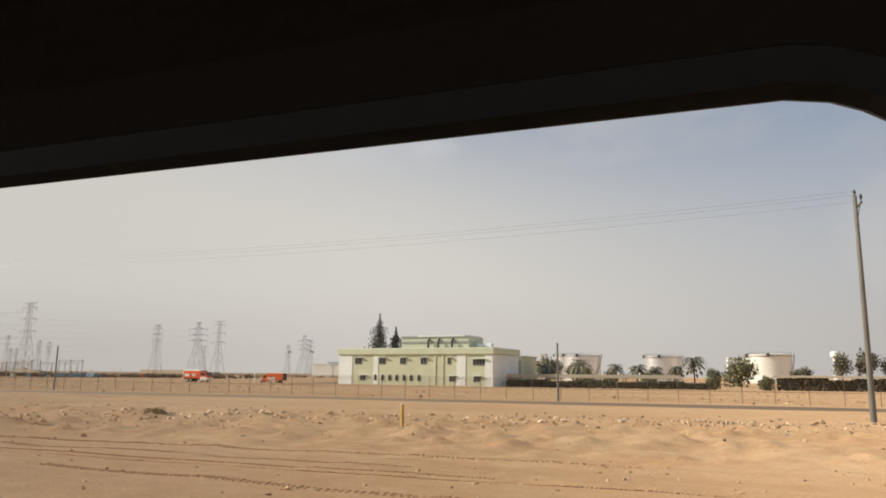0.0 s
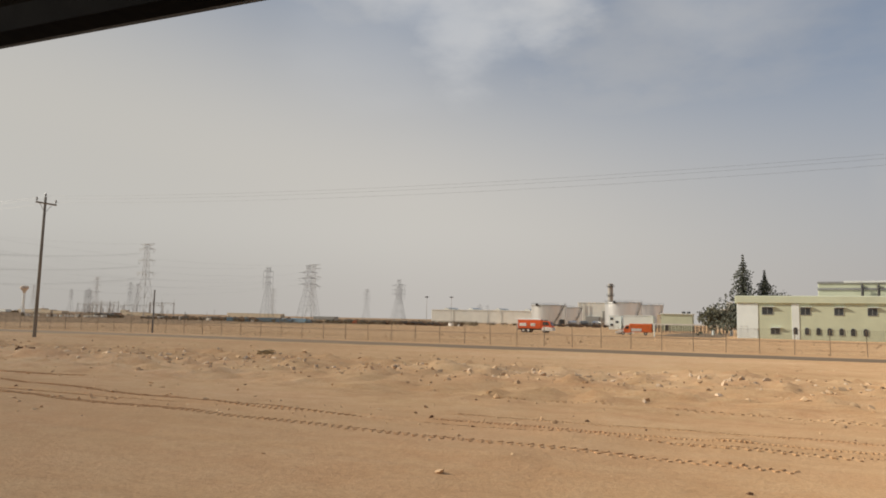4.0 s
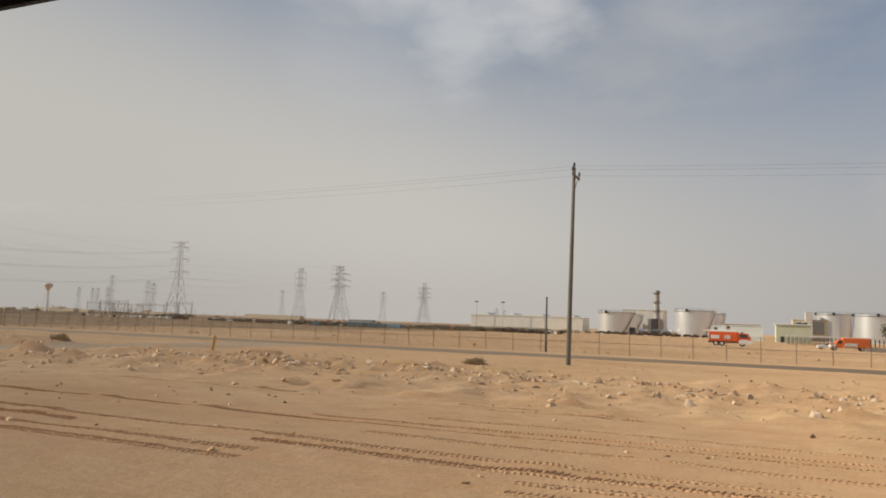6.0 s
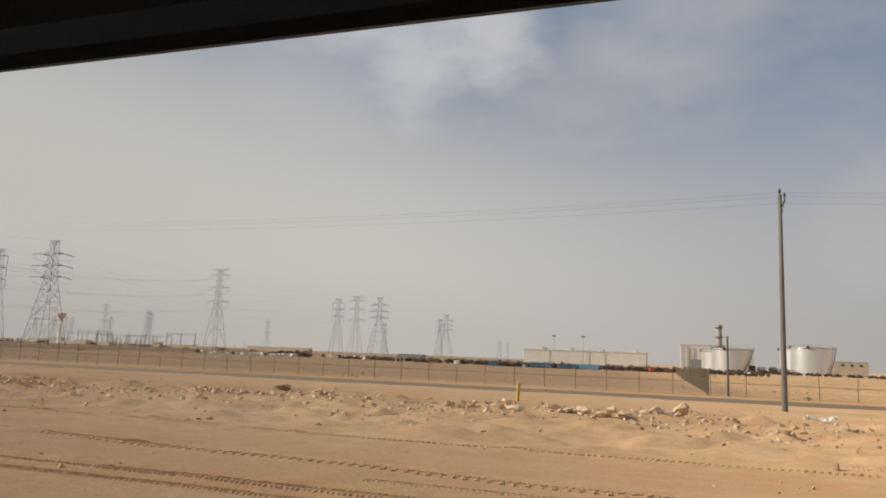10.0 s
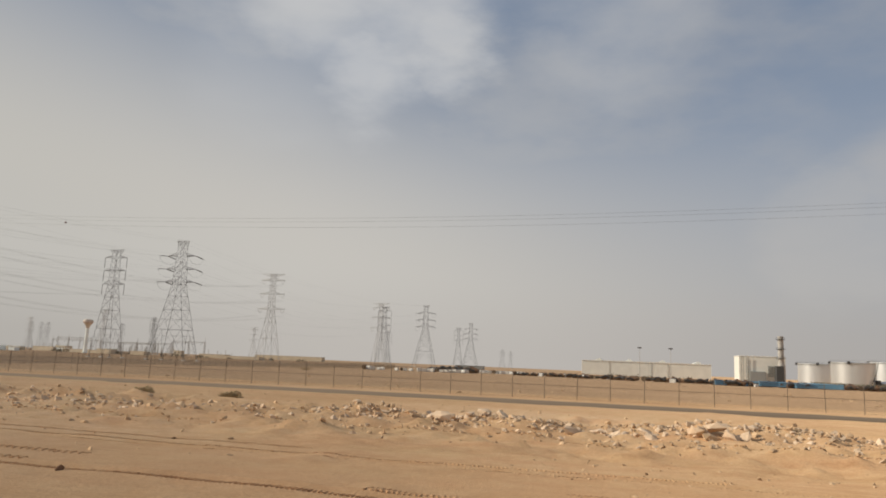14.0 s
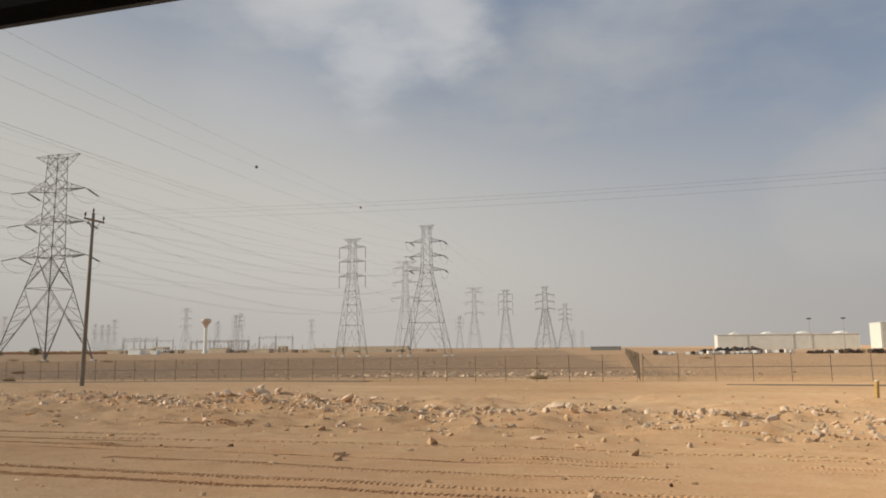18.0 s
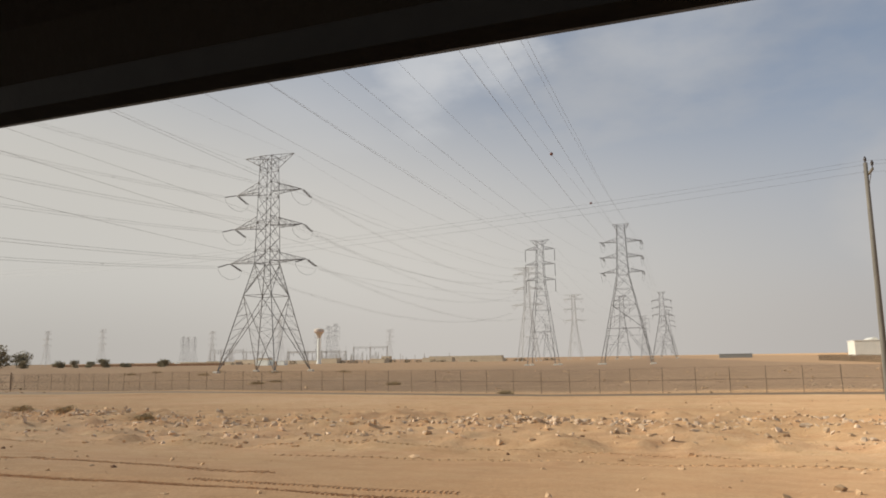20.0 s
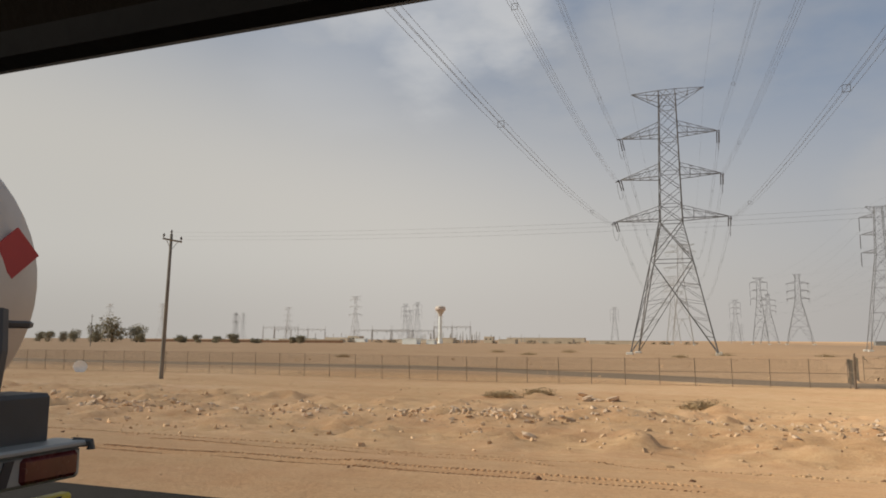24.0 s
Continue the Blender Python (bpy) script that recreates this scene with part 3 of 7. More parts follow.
# ---- lattice towers ----
def tower(name, h, base, deep, waist_z, waist, top, arms, crown, strings, mat_steel, thick=0.11, fine=True, label="", cross=False):
    """A four-legged lattice tower, its base that wide and deep; arms: (height, reach); crown: reach of the earth-wire arms."""
    ob = thing(name, Matrix(), label, "pylon", "transmission towers")

    def half(z):
        return (base + (waist - base) * z / waist_z if z < waist_z else waist + (top - waist) * (z - waist_z) / (h - waist_z)) / 2
    def side(z):
        return half(z) + (deep - base) / 2 * max(0.0, 1 - z / waist_z)
    corners = [(1, 1), (-1, 1), (-1, -1), (1, -1)]
    for sx, sy in corners:
        g = Geo()
        for a, b in ((-0.3, waist_z), (waist_z, h)):
            g.tube([(sx * half(max(a, 0)), sy * side(max(a, 0)), a), (sx * half(b), sy * side(b), b)], [thick * (1.35 if a < 1 else 0.95), thick * (1.0 if a < 1 else 0.75)], 4)
        part("leg", g, mat_steel, ob)
        part("footing", Geo().box((sx * base / 2, sy * deep / 2, -0.05), (1.3, 1.3, 1.1), 0.12), CONCRETE, ob, "pale concrete footing")
    lv = [0.0]
    low = [0.70, 1.0] if cross else [0.40, 0.66, 0.84, 1.0] if fine else [0.45, 0.78, 1.0]
    lv += [waist_z * k for k in low]
    nn = max(3, round((h - waist_z) / (waist * (0.75 if fine else 1.2))))
    lv += [waist_z + (h - waist_z) * (i + 1) / nn for i in range(nn)]
    g = Geo()
    for i, (a, b) in enumerate(zip(lv, lv[1:])):
        for k in range(4):
            (ax, ay), (bx, by) = corners[k], corners[(k + 1) % 4]
            ha, hb = half(a), half(b)
            A0, A1 = Vector((ax * ha, ay * side(a), a)), Vector((bx * ha, by * side(a), a))
            B0, B1 = Vector((ax * hb, ay * side(b), b)), Vector((bx * hb, by * side(b), b))
            r = thick * (0.72 if a < waist_z else 0.55)
            if cross and a < waist_z:
                mid = A0.lerp(B1, ha / (ha + hb))
                for p0, p1 in ((A0, B1), (A1, B0)):
                    g.bar(p0, p1, r * 1.25)
                for leg_a, leg_b in ((A0, B0), (A1, B1)):
                    for t in (0.18, 0.36, 0.54, 0.72, 0.88):
                        on_leg = leg_a.lerp(leg_b, t)
                        k = t / 0.62 if t < 0.62 else (1 - t) / 0.38
                        far_p = (leg_a if t < 0.62 else leg_b).lerp(mid, min(1, k))
                        g.bar(on_leg, far_p, r * 0.55)
                        g.bar(leg_a.lerp(leg_b, max(0, t - 0.15)), far_p, r * 0.5)
            elif i == 0:
                top_mid = (B0 + B1) / 2
                for foot, top_c in ((A0, B0), (A1, B1)):
                    g.bar(foot, top_mid, r)
                    if fine:
                        for t in (0.3, 0.55, 0.8):
                            g.bar(foot.lerp(top_c, t), foot.lerp(top_mid, t), r * 0.6)
                            g.bar(foot.lerp(top_c, t), foot.lerp(top_mid, t - 0.22), r * 0.6)
            else:
                g.bar(A0, B1, r)
                g.bar(A1, B0, r)
                if fine and a < waist_z:
                    c = (A0 + A1 + B0 + B1) / 4
                    g.bar((A0 + B0) / 2, c.lerp((A0 + B0) / 2, 0.35), r * 0.6)
                    g.bar((A1 + B1) / 2, c.lerp((A1 + B1) / 2, 0.35), r * 0.6)
            if b <= waist_z or i % 2 == 0:
                g.bar(B0, B1, r)
    part("bracing", g, mat_steel, ob)
    ends = []
    for z, reach in arms:
        for s in (1, -1):
            g = Geo()
            rise = top * (0.75 if cross else 0.5)
            w, w2 = half(z), half(min(z + rise, h))
            tip = Vector((s * reach, 0, z))
            lows = [Vector((s * w, k * w, z - 0.15)) for k in (1, -1)]
            ups = [Vector((s * w2, k * w2, z + rise)) for k in (1, -1)]
            for p in lows:
                g.bar(p, tip, thick * 0.8)
            for p in ups:
                g.bar(p, tip, thick * 0.65)
            cuts = 4 if fine else 2
            for i in range(1, cuts):
                t0, t1 = i / cuts, (i - 1) / cuts
                for l, u in zip(lows, ups):
                    g.bar(l.lerp(tip, t0), u.lerp(tip, t0), thick * 0.4)
                    g.bar(l.lerp(tip, t0), u.lerp(tip, t1), thick * 0.4)
                g.bar(lows[0].lerp(tip, t0), lows[1].lerp(tip, t1), thick * 0.4)
                g.bar(lows[0].lerp(tip, t0), lows[1].lerp(tip, t0), thick * 0.4)
            part("crossarm", g, mat_steel, ob)
            if strings == "tension":
                droop = 0.10 if cross else 0.035
                for dy in (1, -1):
                    g = Geo()
                    for off in (-0.22, 0.22):
                        pts, rad = [], []
                        for q in range(13):
                            for rr in ((0.12, 0.12, 0.05) if fine else (0.12,)):
                                pts.append(tip + Vector((off, dy * (0.5 + 4.2 * (q + len(pts) % 3 * 0.3) / 12.6), -0.1 - droop * (q + len(pts) % 3 * 0.3))))
                                rad.append(rr)
                        g.tube(pts, rad, 6)
                    part("insulator_string", g, INSULATOR, ob, "dark twin insulator string")
                    ends.append((z, s, tip + Vector((0, dy * 5.0, -0.1 - 13 * droop)), dy))
                loop = Geo().tube([tip + Vector((0, 4.9 * math.cos(a), -0.1 - 13 * droop - 2.6 * math.sin(a))) for a in np.linspace(0, math.pi, 11)], 0.035, 4)
                part("jumper_cable", loop, WIRE, ob)
            else:
                if strings == "hanging":
                    legs = [((0, 0, 0), (0, 0, -4.0))]
                else:
                    legs = [((0, 0, 0), (-s * 2.0, 0, -3.0)), ((-s * 4.0, 0, 0), (-s * 2.0, 0, -3.0))]
                for a, b in legs:
                    g = Geo()
                    a, b = tip + Vector(a), tip + Vector(b)
                    g.tube([a.lerp(b, k / 16) for k in range(17)], [0.11 if k % 2 else 0.07 for k in range(17)], 6)
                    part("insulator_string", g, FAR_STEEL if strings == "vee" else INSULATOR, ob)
                    low_end = b
                ends.append((z, s, low_end, 0))
    for s in (1, -1):
        g = Geo()
        tip = Vector((s * crown, 0, h + 0.25))
        for k in (1, -1):
            a, b = Vector((s * half(h), k * half(h), h)), Vector((s * half(h - top), k * half(h - top), h - top * 0.8))
            g.bar(a, tip, thick * 0.7)
            g.bar(b, tip, thick * 0.7)
            g.bar(a, b.lerp(tip, 0.4), thick * 0.45)
            g.bar(a.lerp(tip, 0.45), b.lerp(tip, 0.4), thick * 0.45)
        g.bar((s * half(h), half(h), h), (s * half(h), -half(h), h), thick * 0.6)
        for k in (1, -1):
            g.bar((0, k * half(h), h), (s * half(h), k * half(h), h), thick * 0.7)
            g.bar((0, k * half(h), h), (s * half(h - top), k * half(h - top), h - top * 0.8), thick * 0.5)
        part("earth_wire_arm", g, mat_steel, ob)
    return ob, ends


FAR_Z = -0.4
big, big_ends = tower("transmission_tower", 54.7, 16.3, 16.3, 27.0, 4.5, 3.3, [(27.6, 11.2), (36.5, 10.1), (45.4, 9.7)], 7.3, "tension", STEEL, 0.102, True,
                      "tall grey lattice tension tower with dark insulator strings", True)
big.matrix_world = pose(-567.9, 153.6, FAR_Z)
tw_b, b_ends = tower("transmission_tower", 44.9, 15.8, 9.0, 28.5, 3.6, 2.4, [(29.4, 6.3), (34.3, 6.2), (39.3, 6.1)], 2.6, "tension", LINE_STEEL, 0.068, True,
                     "grey lattice tension tower with three short crossarms")
tw_b.matrix_world = pose(-489.6, 236.5, FAR_Z)
tw_a, a_ends = tower("transmission_tower", 40.9, 9.4, 7.0, 27.0, 2.8, 2.0, [(27.8, 4.9), (33.0, 4.9), (38.0, 4.9)], 3.2, "hanging", LINE_STEEL, 0.060, True,
                     "grey lattice suspension tower with hanging insulators")
tw_a.matrix_world = pose(-515.7, 232.7, FAR_Z)
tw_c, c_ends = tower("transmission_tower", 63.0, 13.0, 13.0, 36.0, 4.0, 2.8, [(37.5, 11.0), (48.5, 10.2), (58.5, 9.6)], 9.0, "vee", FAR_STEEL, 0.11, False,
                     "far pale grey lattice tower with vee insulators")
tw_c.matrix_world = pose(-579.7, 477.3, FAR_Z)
FAR_TOWERS = [(tw_a, -529.4, 584.1, 1.21), (tw_b, -500.6, 610.6, 1.19), (tw_c, -600.7, 772.6, 1.08), (tw_b, -508.2, 829.1, 1.15), (tw_a, -538.9, 895.4, 1.21),
              (tw_c, -1293.3, 723.0, 0.73), (tw_c, -1270.0, 793.0, 0.79), (tw_a, -1374.0, 1098.0, 1.18), (tw_a, -1360.0, 1098.0, 1.18),
              (tw_c, -954.0, 755.3, 0.83), (tw_a, -866.9, 734.1, 1.06), (tw_a, -901.2, 779.3, 1.07), (tw_a, -1313.7, 1012.7, 1.12),
              (tw_c, -1069.6, 1328.0, 0.97), (tw_b, -537.8, 1210.7, 0.70), (tw_a, -700.0, 1090.0, 1.25), (tw_a, -523.5, 1212.0, 0.70),
              (tw_c, -1010.0, 700.0, 0.6), (tw_a, -835.0, 640.0, 0.75)]
for src, x, y, k in FAR_TOWERS:
    o = copy_thing(src, pose(x, y, FAR_Z) @ Matrix.Scale(k, 4))
    o["label"] = "distant grey lattice transmission tower in the haze"
# the next supports of the three lines, over the highway
NEXT = {"big": (-552.5, -176.0), "b": (-476.5, -143.0), "a": (-500.0, -123.0)}
for key, src in (("big", big), ("b", tw_b), ("a", tw_a)):
    copy_thing(src, pose(*NEXT[key], FAR_Z))


def cable(name, spans, r, label, twin=0.0, group="overhead conductors"):
    """Hung wires: spans of (start, end, sag)."""
    g = Geo()
    for off, high in (((-twin, twin), (twin, twin), (-twin, -twin), (twin, -twin)) if twin else ((0, 0),)):
        for a, b, sag in spans:
            a, b = Vector(a), Vector(b)
            g.tube([a.lerp(b, t) + Vector((off, 0, high - 4 * sag * t * (1 - t))) for t in np.linspace(0, 1, 25)], r, 4)
            if twin and off > 0 and high > 0:
                for t in np.linspace(0.12, 0.88, 5):
                    q = a.lerp(b, t) + Vector((0, 0, -4 * sag * t * (1 - t)))
                    for k in (-1, 1):
                        g.box(q + Vector((0, 0, k * twin)), (2 * twin, 0.03, 0.03))
                        g.box(q + Vector((k * twin, 0, 0)), (0.03, 0.03, 2 * twin))
    return tagged(part(name, g, WIRE), label, "power line", group)


def string_line(here, ends, back, ahead, k, reach_k, label, twin):
    """One conductor for each arm tip of the tower at here, from the tower at back to the tower at ahead."""
    hx, hy = here
    tips = {}
    for z, s, p, dy in ends:
        tips.setdefault((z, s), []).append((p, dy))
    for (z, s), pts in tips.items():
        near = [p for p, d in pts if d <= 0][0]
        far = [p for p, d in pts if d >= 0][-1]
        o = Vector((hx, hy, FAR_Z))
        ahead_p = Vector((ahead[0] + far.x * reach_k, ahead[1], FAR_Z + far.z * k))
        back_p = Vector((back[0] + near.x, back[1] + abs(near.y), FAR_Z + near.z))
        cable("overhead_conductor", [(back_p, o + near, 9.0), (o + far, ahead_p, 9.5)], 0.0115 if twin > 0.22 else 0.012, label, twin)


string_line((-567.9, 153.6), big_ends, NEXT["big"], (-579.7, 477.3), 1.25, 0.95, "dark bundle of four conductors hanging from the tall tower", 0.23)
string_line((-489.6, 236.5), b_ends, NEXT["b"], (-500.6, 610.6), 1.19, 1.1, "dark power conductor of the lattice tower line", 0.0)
string_line((-515.7, 232.7), a_ends, NEXT["a"], (-529.4, 584.1), 1.21, 1.1, "dark power conductor below hanging insulators", 0.0)
BALL_AT = {2.6: (-1, (0.695, 0.846)), 3.2: (1, ()), 7.3: (1, ())}   # side and places along each line
BALL = surface("red_marker_ball", (0.17, 0.075, 0.06), 0.6, 0, 0.1, 2, 10, 0.05)
for (hx, hy), back, ahead, h, h2, cr in (((-567.9, 153.6), NEXT["big"], (-579.7, 477.3), 54.6, 62.6, 7.3), ((-489.6, 236.5), NEXT["b"], (-500.6, 610.6), 44.8, 53.0, 2.6), ((-515.7, 232.7), NEXT["a"], (-529.4, 584.1), 40.8, 49.0, 3.2)):
    for s in (1, -1):
        a, b, c = Vector((back[0] + s * cr, back[1], h)), Vector((hx + s * cr, hy, h - 0.2)), Vector((ahead[0] + s * cr, ahead[1], h2))
        sag = 8.7 if cr < 3 else 5.5
        cable("earth_wire", [(a, b, sag), (b, c, 6.5)], 0.012, "thin steel earth wire strung between tower tops")
        if s == BALL_AT[cr][0]:
            for t in BALL_AT[cr][1]:
                q = a.lerp(b, t) + Vector((0, 0, -4 * sag * t * (1 - t)))
                ball = Geo().lathe([(0.02, -0.3), (0.17, -0.25), (0.28, -0.1), (0.3, 0), (0.28, 0.1), (0.17, 0.25), (0.02, 0.3)], 12, q)
                tagged(part("marker_ball", ball, BALL, smooth=True), "red aviation marker ball clamped on an earth wire", "marker ball", "marker balls")


# ---- roadside pole line ----
def pole_thing(h, double=False):
    ob = thing("utility_pole", Matrix(), "weathered brown utility pole with a crossarm and insulators", "utility pole", "poles along the highway")
    part("pole", Geo().tube([(0, 0, -0.6), (0, 0, 0), (0, 0, h * 0.5), (0, 0, h - 0.2)], [0.165, 0.158, 0.132, 0.102], 10), POLE, ob, smooth=True)
    for dx in ((-0.16, 0.16) if double else (0.13,)):
        part("crossarm", Geo().box((dx, 0, h - 0.75), (0.1, 2.5 if double else 2.0, 0.13), 0.015), POLE, ob)
    for s in (1, -1):
        part("brace", Geo().bar((0.13, s * 0.62, h - 0.78), (0.05, 0, h - 1.55), 0.025), STEEL, ob)
    if double:
        part("lower_crossarm", Geo().box((0.13, 0, h - 1.9), (0.1, 1.3, 0.1), 0.015), POLE, ob)
    for y in ((-1.2, -0.6, 0, 0.6, 1.2) if double else (-0.92, 0, 0.92)):
        z0 = h - 0.68 if (y or double) else h - 0.25
        prof = [(0.025, 0), (0.03, 0.12), (0.075, 0.13), (0.08, 0.17), (0.05, 0.19), (0.085, 0.22), (0.08, 0.27), (0.045, 0.30), (0.05, 0.36), (0.01, 0.38)]
        for dx in ((-0.3, 0.3) if double else (0.13 if y else 0,)):
            part("insulator", Geo().lathe(prof, 10, (dx, y, z0)), INSULATOR, ob, smooth=True)
    return ob


single = pole_thing(12.0)
double = pole_thing(12.0, True)
POLES = [(7.3, 43.7, 12.2, 0), (-72.2, 44.8, 12.05, 0), (-150.0, 43.5, 12.1, 0), (-227.6, 44.0, 12.1, 0), (-304.1, 42.4, 12.0, 1), (-379.1, 41.0, 12.0, 0), (-455.8, 43.3, 12.6, 0), (-528.3, 44.1, 11.2, 0), (-598.2, 42.7, 10.7, 0)]
LEAN = [(0, 1.2), (1.5, 0.3), (0.8, 0.2), (0.2, 0.3), (0, 0.2), (0.8, 0.3), (0.3, -0.3), (-0.3, 0.2), (1.2, -0.3)]
for i, (x, y, h, d) in enumerate(POLES):
    m = pose(x, y, gz(x, y), LEAN[i][1], LEAN[i][0], 0) @ Matrix.Diagonal((1, 1, h / 12.0, 1))
    src = double if d else single
    if i in (0, 4):
        src.matrix_basis = m
    else:
        copy_thing(src, m)
far_pole = copy_thing(single, pose(-753.5, 183.4, gz(-753.5, 183.4), 0, 0, 30) @ Matrix.Scale(0.85, 4))
far_pole["label"] = "small distant utility pole on the open plain"
double["label"] = "utility pole with doubled crossarms and many insulators"
for y0 in (-0.92, 0, 0.92):
    spans = []
    for (x, y, h, d), (x2, y2, h2, d2) in zip(POLES, POLES[1:]):
        up_z = 0.1 if y0 == 0 else -0.32
        spans.append(((x, y + y0, gz(x, y) + h + up_z), (x2, y2 + y0, gz(x2, y2) + h2 + up_z), 0.9))
    for span in spans:
        cable("distribution_wire", [span], 0.0042, "thin bare wire strung along the utility poles", group="distribution wires")


# ---- fences ----
def fence(name, line, step, h, label, mesh_cell=0.10, mat_mesh=MESH_WIRE):
    """Chain-link fence along line: posts, rails and woven wire."""
    ob = thing(name, Matrix(), label, "fence", "chain-link fences")
    pts = [Vector((*p, 0)) for p in line]
    total = sum((b - a).length for a, b in zip(pts, pts[1:]))

    def at(s):
        for a, b in zip(pts, pts[1:]):
            l = (b - a).length
            if s <= l:
                return a.lerp(b, s / l)
            s -= l
        return pts[-1].copy()
    post_me = Geo().tube([(0, 0, -0.35), (0, 0, h + 0.06)], 0.026, 6).mesh("post")
    post_me.materials.append(FENCE_STEEL)
    n = max(1, round(total / step))
    tops = []
    for i in range(n + 1):
        q = at(total * i / n)
        z = gz(q.x, q.y)
        o = part("post", post_me, FENCE_STEEL, ob)
        o.matrix_local = pose(q.x, q.y, z, RNG.normal(0, 0.7), RNG.normal(0, 0.7), 0)
        tops.append(Vector((q.x, q.y, z)))
    for hh, nm, rr in ((h, "top_wire", 0.006), (h * 0.52, "middle_rail", 0.02)):
        g = Geo().tube([a + Vector((0, 0, hh)) for a in tops], rr, 4, False)
        part(nm, g, FENCE_STEEL, ob)
    grid = np.linspace(0, total, int(total) + 2)
    gp = [at(v) for v in grid]
    gx, gy = np.array([p.x for p in gp]), np.array([p.y for p in gp])
    gh = ground_z(gx, gy)
    k = np.arange(int(total / mesh_cell)) * mesh_cell
    foot = np.concatenate([k, k])
    head = np.clip(foot + np.repeat([h * 0.9, -h * 0.9], len(k)), 0, total)
    p, q = (np.stack([np.interp(v, grid, gx), np.interp(v, grid, gy), np.interp(v, grid, gh) + lift], -1) for v, lift in ((foot, 0.05), (head, h)))
    wv = 0.0036
    run = (np.array(pts[-1]) - np.array(pts[0])) / total
    offs = np.array([[run[0] * wv, run[1] * wv, 0], [-run[1] * wv, run[0] * wv, wv], [run[1] * wv, -run[0] * wv, -wv]])
    co = np.concatenate([p[:, None] + offs, q[:, None] + offs], 1).reshape(-1, 3)
    base = np.arange(len(p))[:, None, None] * 6
    faces = (base + np.array([[0, 1, 4, 3], [1, 2, 5, 4], [2, 0, 3, 5]])).reshape(-1, 4)
    g = Geo()
    g.v, g.f = co.tolist(), faces.tolist()
    me = bpy.data.meshes.new("wire_mesh")
    me.from_pydata(g.v, [], g.f)
    me.update()
    tagged(part("wire_mesh", me, mat_mesh, ob, "woven grey chain-link wire"), kind="stuff")
    return ob


def along(x0, x1, n=8):
    return [(float(x), float(fence_y(x))) for x in np.linspace(x0, x1, n)]


fence("fence", along(40, -230.9, 14), 2.55, 2.0, "rusty chain-link fence with thin posts beside the service road")
fence("fence", along(-231.2, -417.2, 10), 2.55, 2.0, "rusty chain-link fence with thin posts and a middle rail")
fence("fence", along(-417.6, -548.8, 8), 2.55, 2.0, "rusty chain-link fence before the pylon field")
fence("fence", along(-551.6, -640, 6), 2.55, 2.0, "rusty chain-link fence beyond the open gate")
fence("fence", [(-231.05, 61.2), (-234.5, 190), (-239.5, 388)], 2.7, 2.05, "dense grey-green chain-link fence running away from the road", 0.07, GREEN_WIRE)
fence("fence", [(-417.4, 56.4), (-421, 160), (-426.6, 309)], 2.7, 2.05, "dusty brown chain-link fence running across the plain", 0.07, CROSS_WIRE)


def gate_leaf(m, w, label):
    ob = thing("gate", m, label, "gate", "field gates")
    g = Geo()
    for z in (0.15, 1.05, 1.95):
        g.tube([(0, 0, z), (w, 0, z)], 0.028, 6)
    for x in (0, w / 2, w):
        g.tube([(x, 0, 0.15), (x, 0, 1.95)], 0.028, 6)
    part("gate_frame", g, FENCE_STEEL, ob)
    g = Geo()
    for k in range(int(w / 0.08)):
        for d in (1, -1):
            x0, x1 = k * 0.08, k * 0.08 + d * 1.7
            if 0 <= x1 <= w:
                g.tube([(x0, 0, 0.15), (x1, 0, 1.95)], 0.004, 3, False)
    part("wire_mesh", g, MESH_WIRE, ob)
    part("hinge_post", Geo().tube([(-0.08, 0, -0.4), (-0.08, 0, 2.25)], 0.075, 8), FENCE_STEEL, ob, "thick rusty gate post")
    return ob


gate_leaf(pose(-551.3, 57.2, gz(-551.3, 57.2), 0, 0, 87), 4.6, "open rusty chain-link gate leaf at the drive")
gate_leaf(pose(-549.4, 69.2, gz(-549.4, 69.2), 0, 0, -96), 4.4, "open rusty chain-link gate leaf by the fence end")


# ---- the plant beyond the fence ----
GREEN_WALL = surface("pale_green_plaster", (0.595, 0.642, 0.49), 0.85, 0, 0.07, 0.25, 9, 0.1)
WHITE_WALL = surface("white_plaster", (0.78, 0.84, 0.83), 0.85, 0, 0.06, 0.25, 9, 0.1)
CREAM_WALL = surface("cream_plaster", (0.62, 0.55, 0.43), 0.85, 0, 0.08, 0.2, 6, 0.1)
METAL_WALL = surface("ribbed_white_cladding", (0.80, 0.80, 0.74), 0.6, 0.1, 0.05, 0.2, 3, 0.1)
GLASS = surface("dark_window_glass", (0.05, 0.055, 0.06), 0.15, 0, 0.3, 0.6, 4, 0.02)
FRAME_GREY = surface("grey_metal_frame", (0.33, 0.34, 0.33), 0.5, 0.4, 0.1, 1, 10, 0.05)
TANK_SKIN = surface("aluminium_tank_plate", (0.74, 0.745, 0.74), 0.36, 0.68, 0.06, 0.25, 4, 0.05, (1, 1, 0.25))
TANK_CREAM = surface("cream_tank_paint", (0.82, 0.80, 0.73), 0.6, 0.0, 0.07, 0.2, 4, 0.05, (1, 1, 0.25))
DARK_STEEL = surface("dark_steel", (0.08, 0.08, 0.08), 0.6, 0.4, 0.2, 1, 8, 0.1)
ORANGE = surface("orange_red_paint", (0.72, 0.115, 0.025), 0.4, 0, 0.08, 0.8, 8, 0.03)
VAN_ORANGE = surface("orange_paint", (0.80, 0.17, 0.03), 0.45, 0, 0.06, 0.8, 8, 0.03)
WHITE_PAINT = surface("white_vehicle_paint", (0.78, 0.77, 0.73), 0.45, 0, 0.06, 0.8, 8, 0.03)
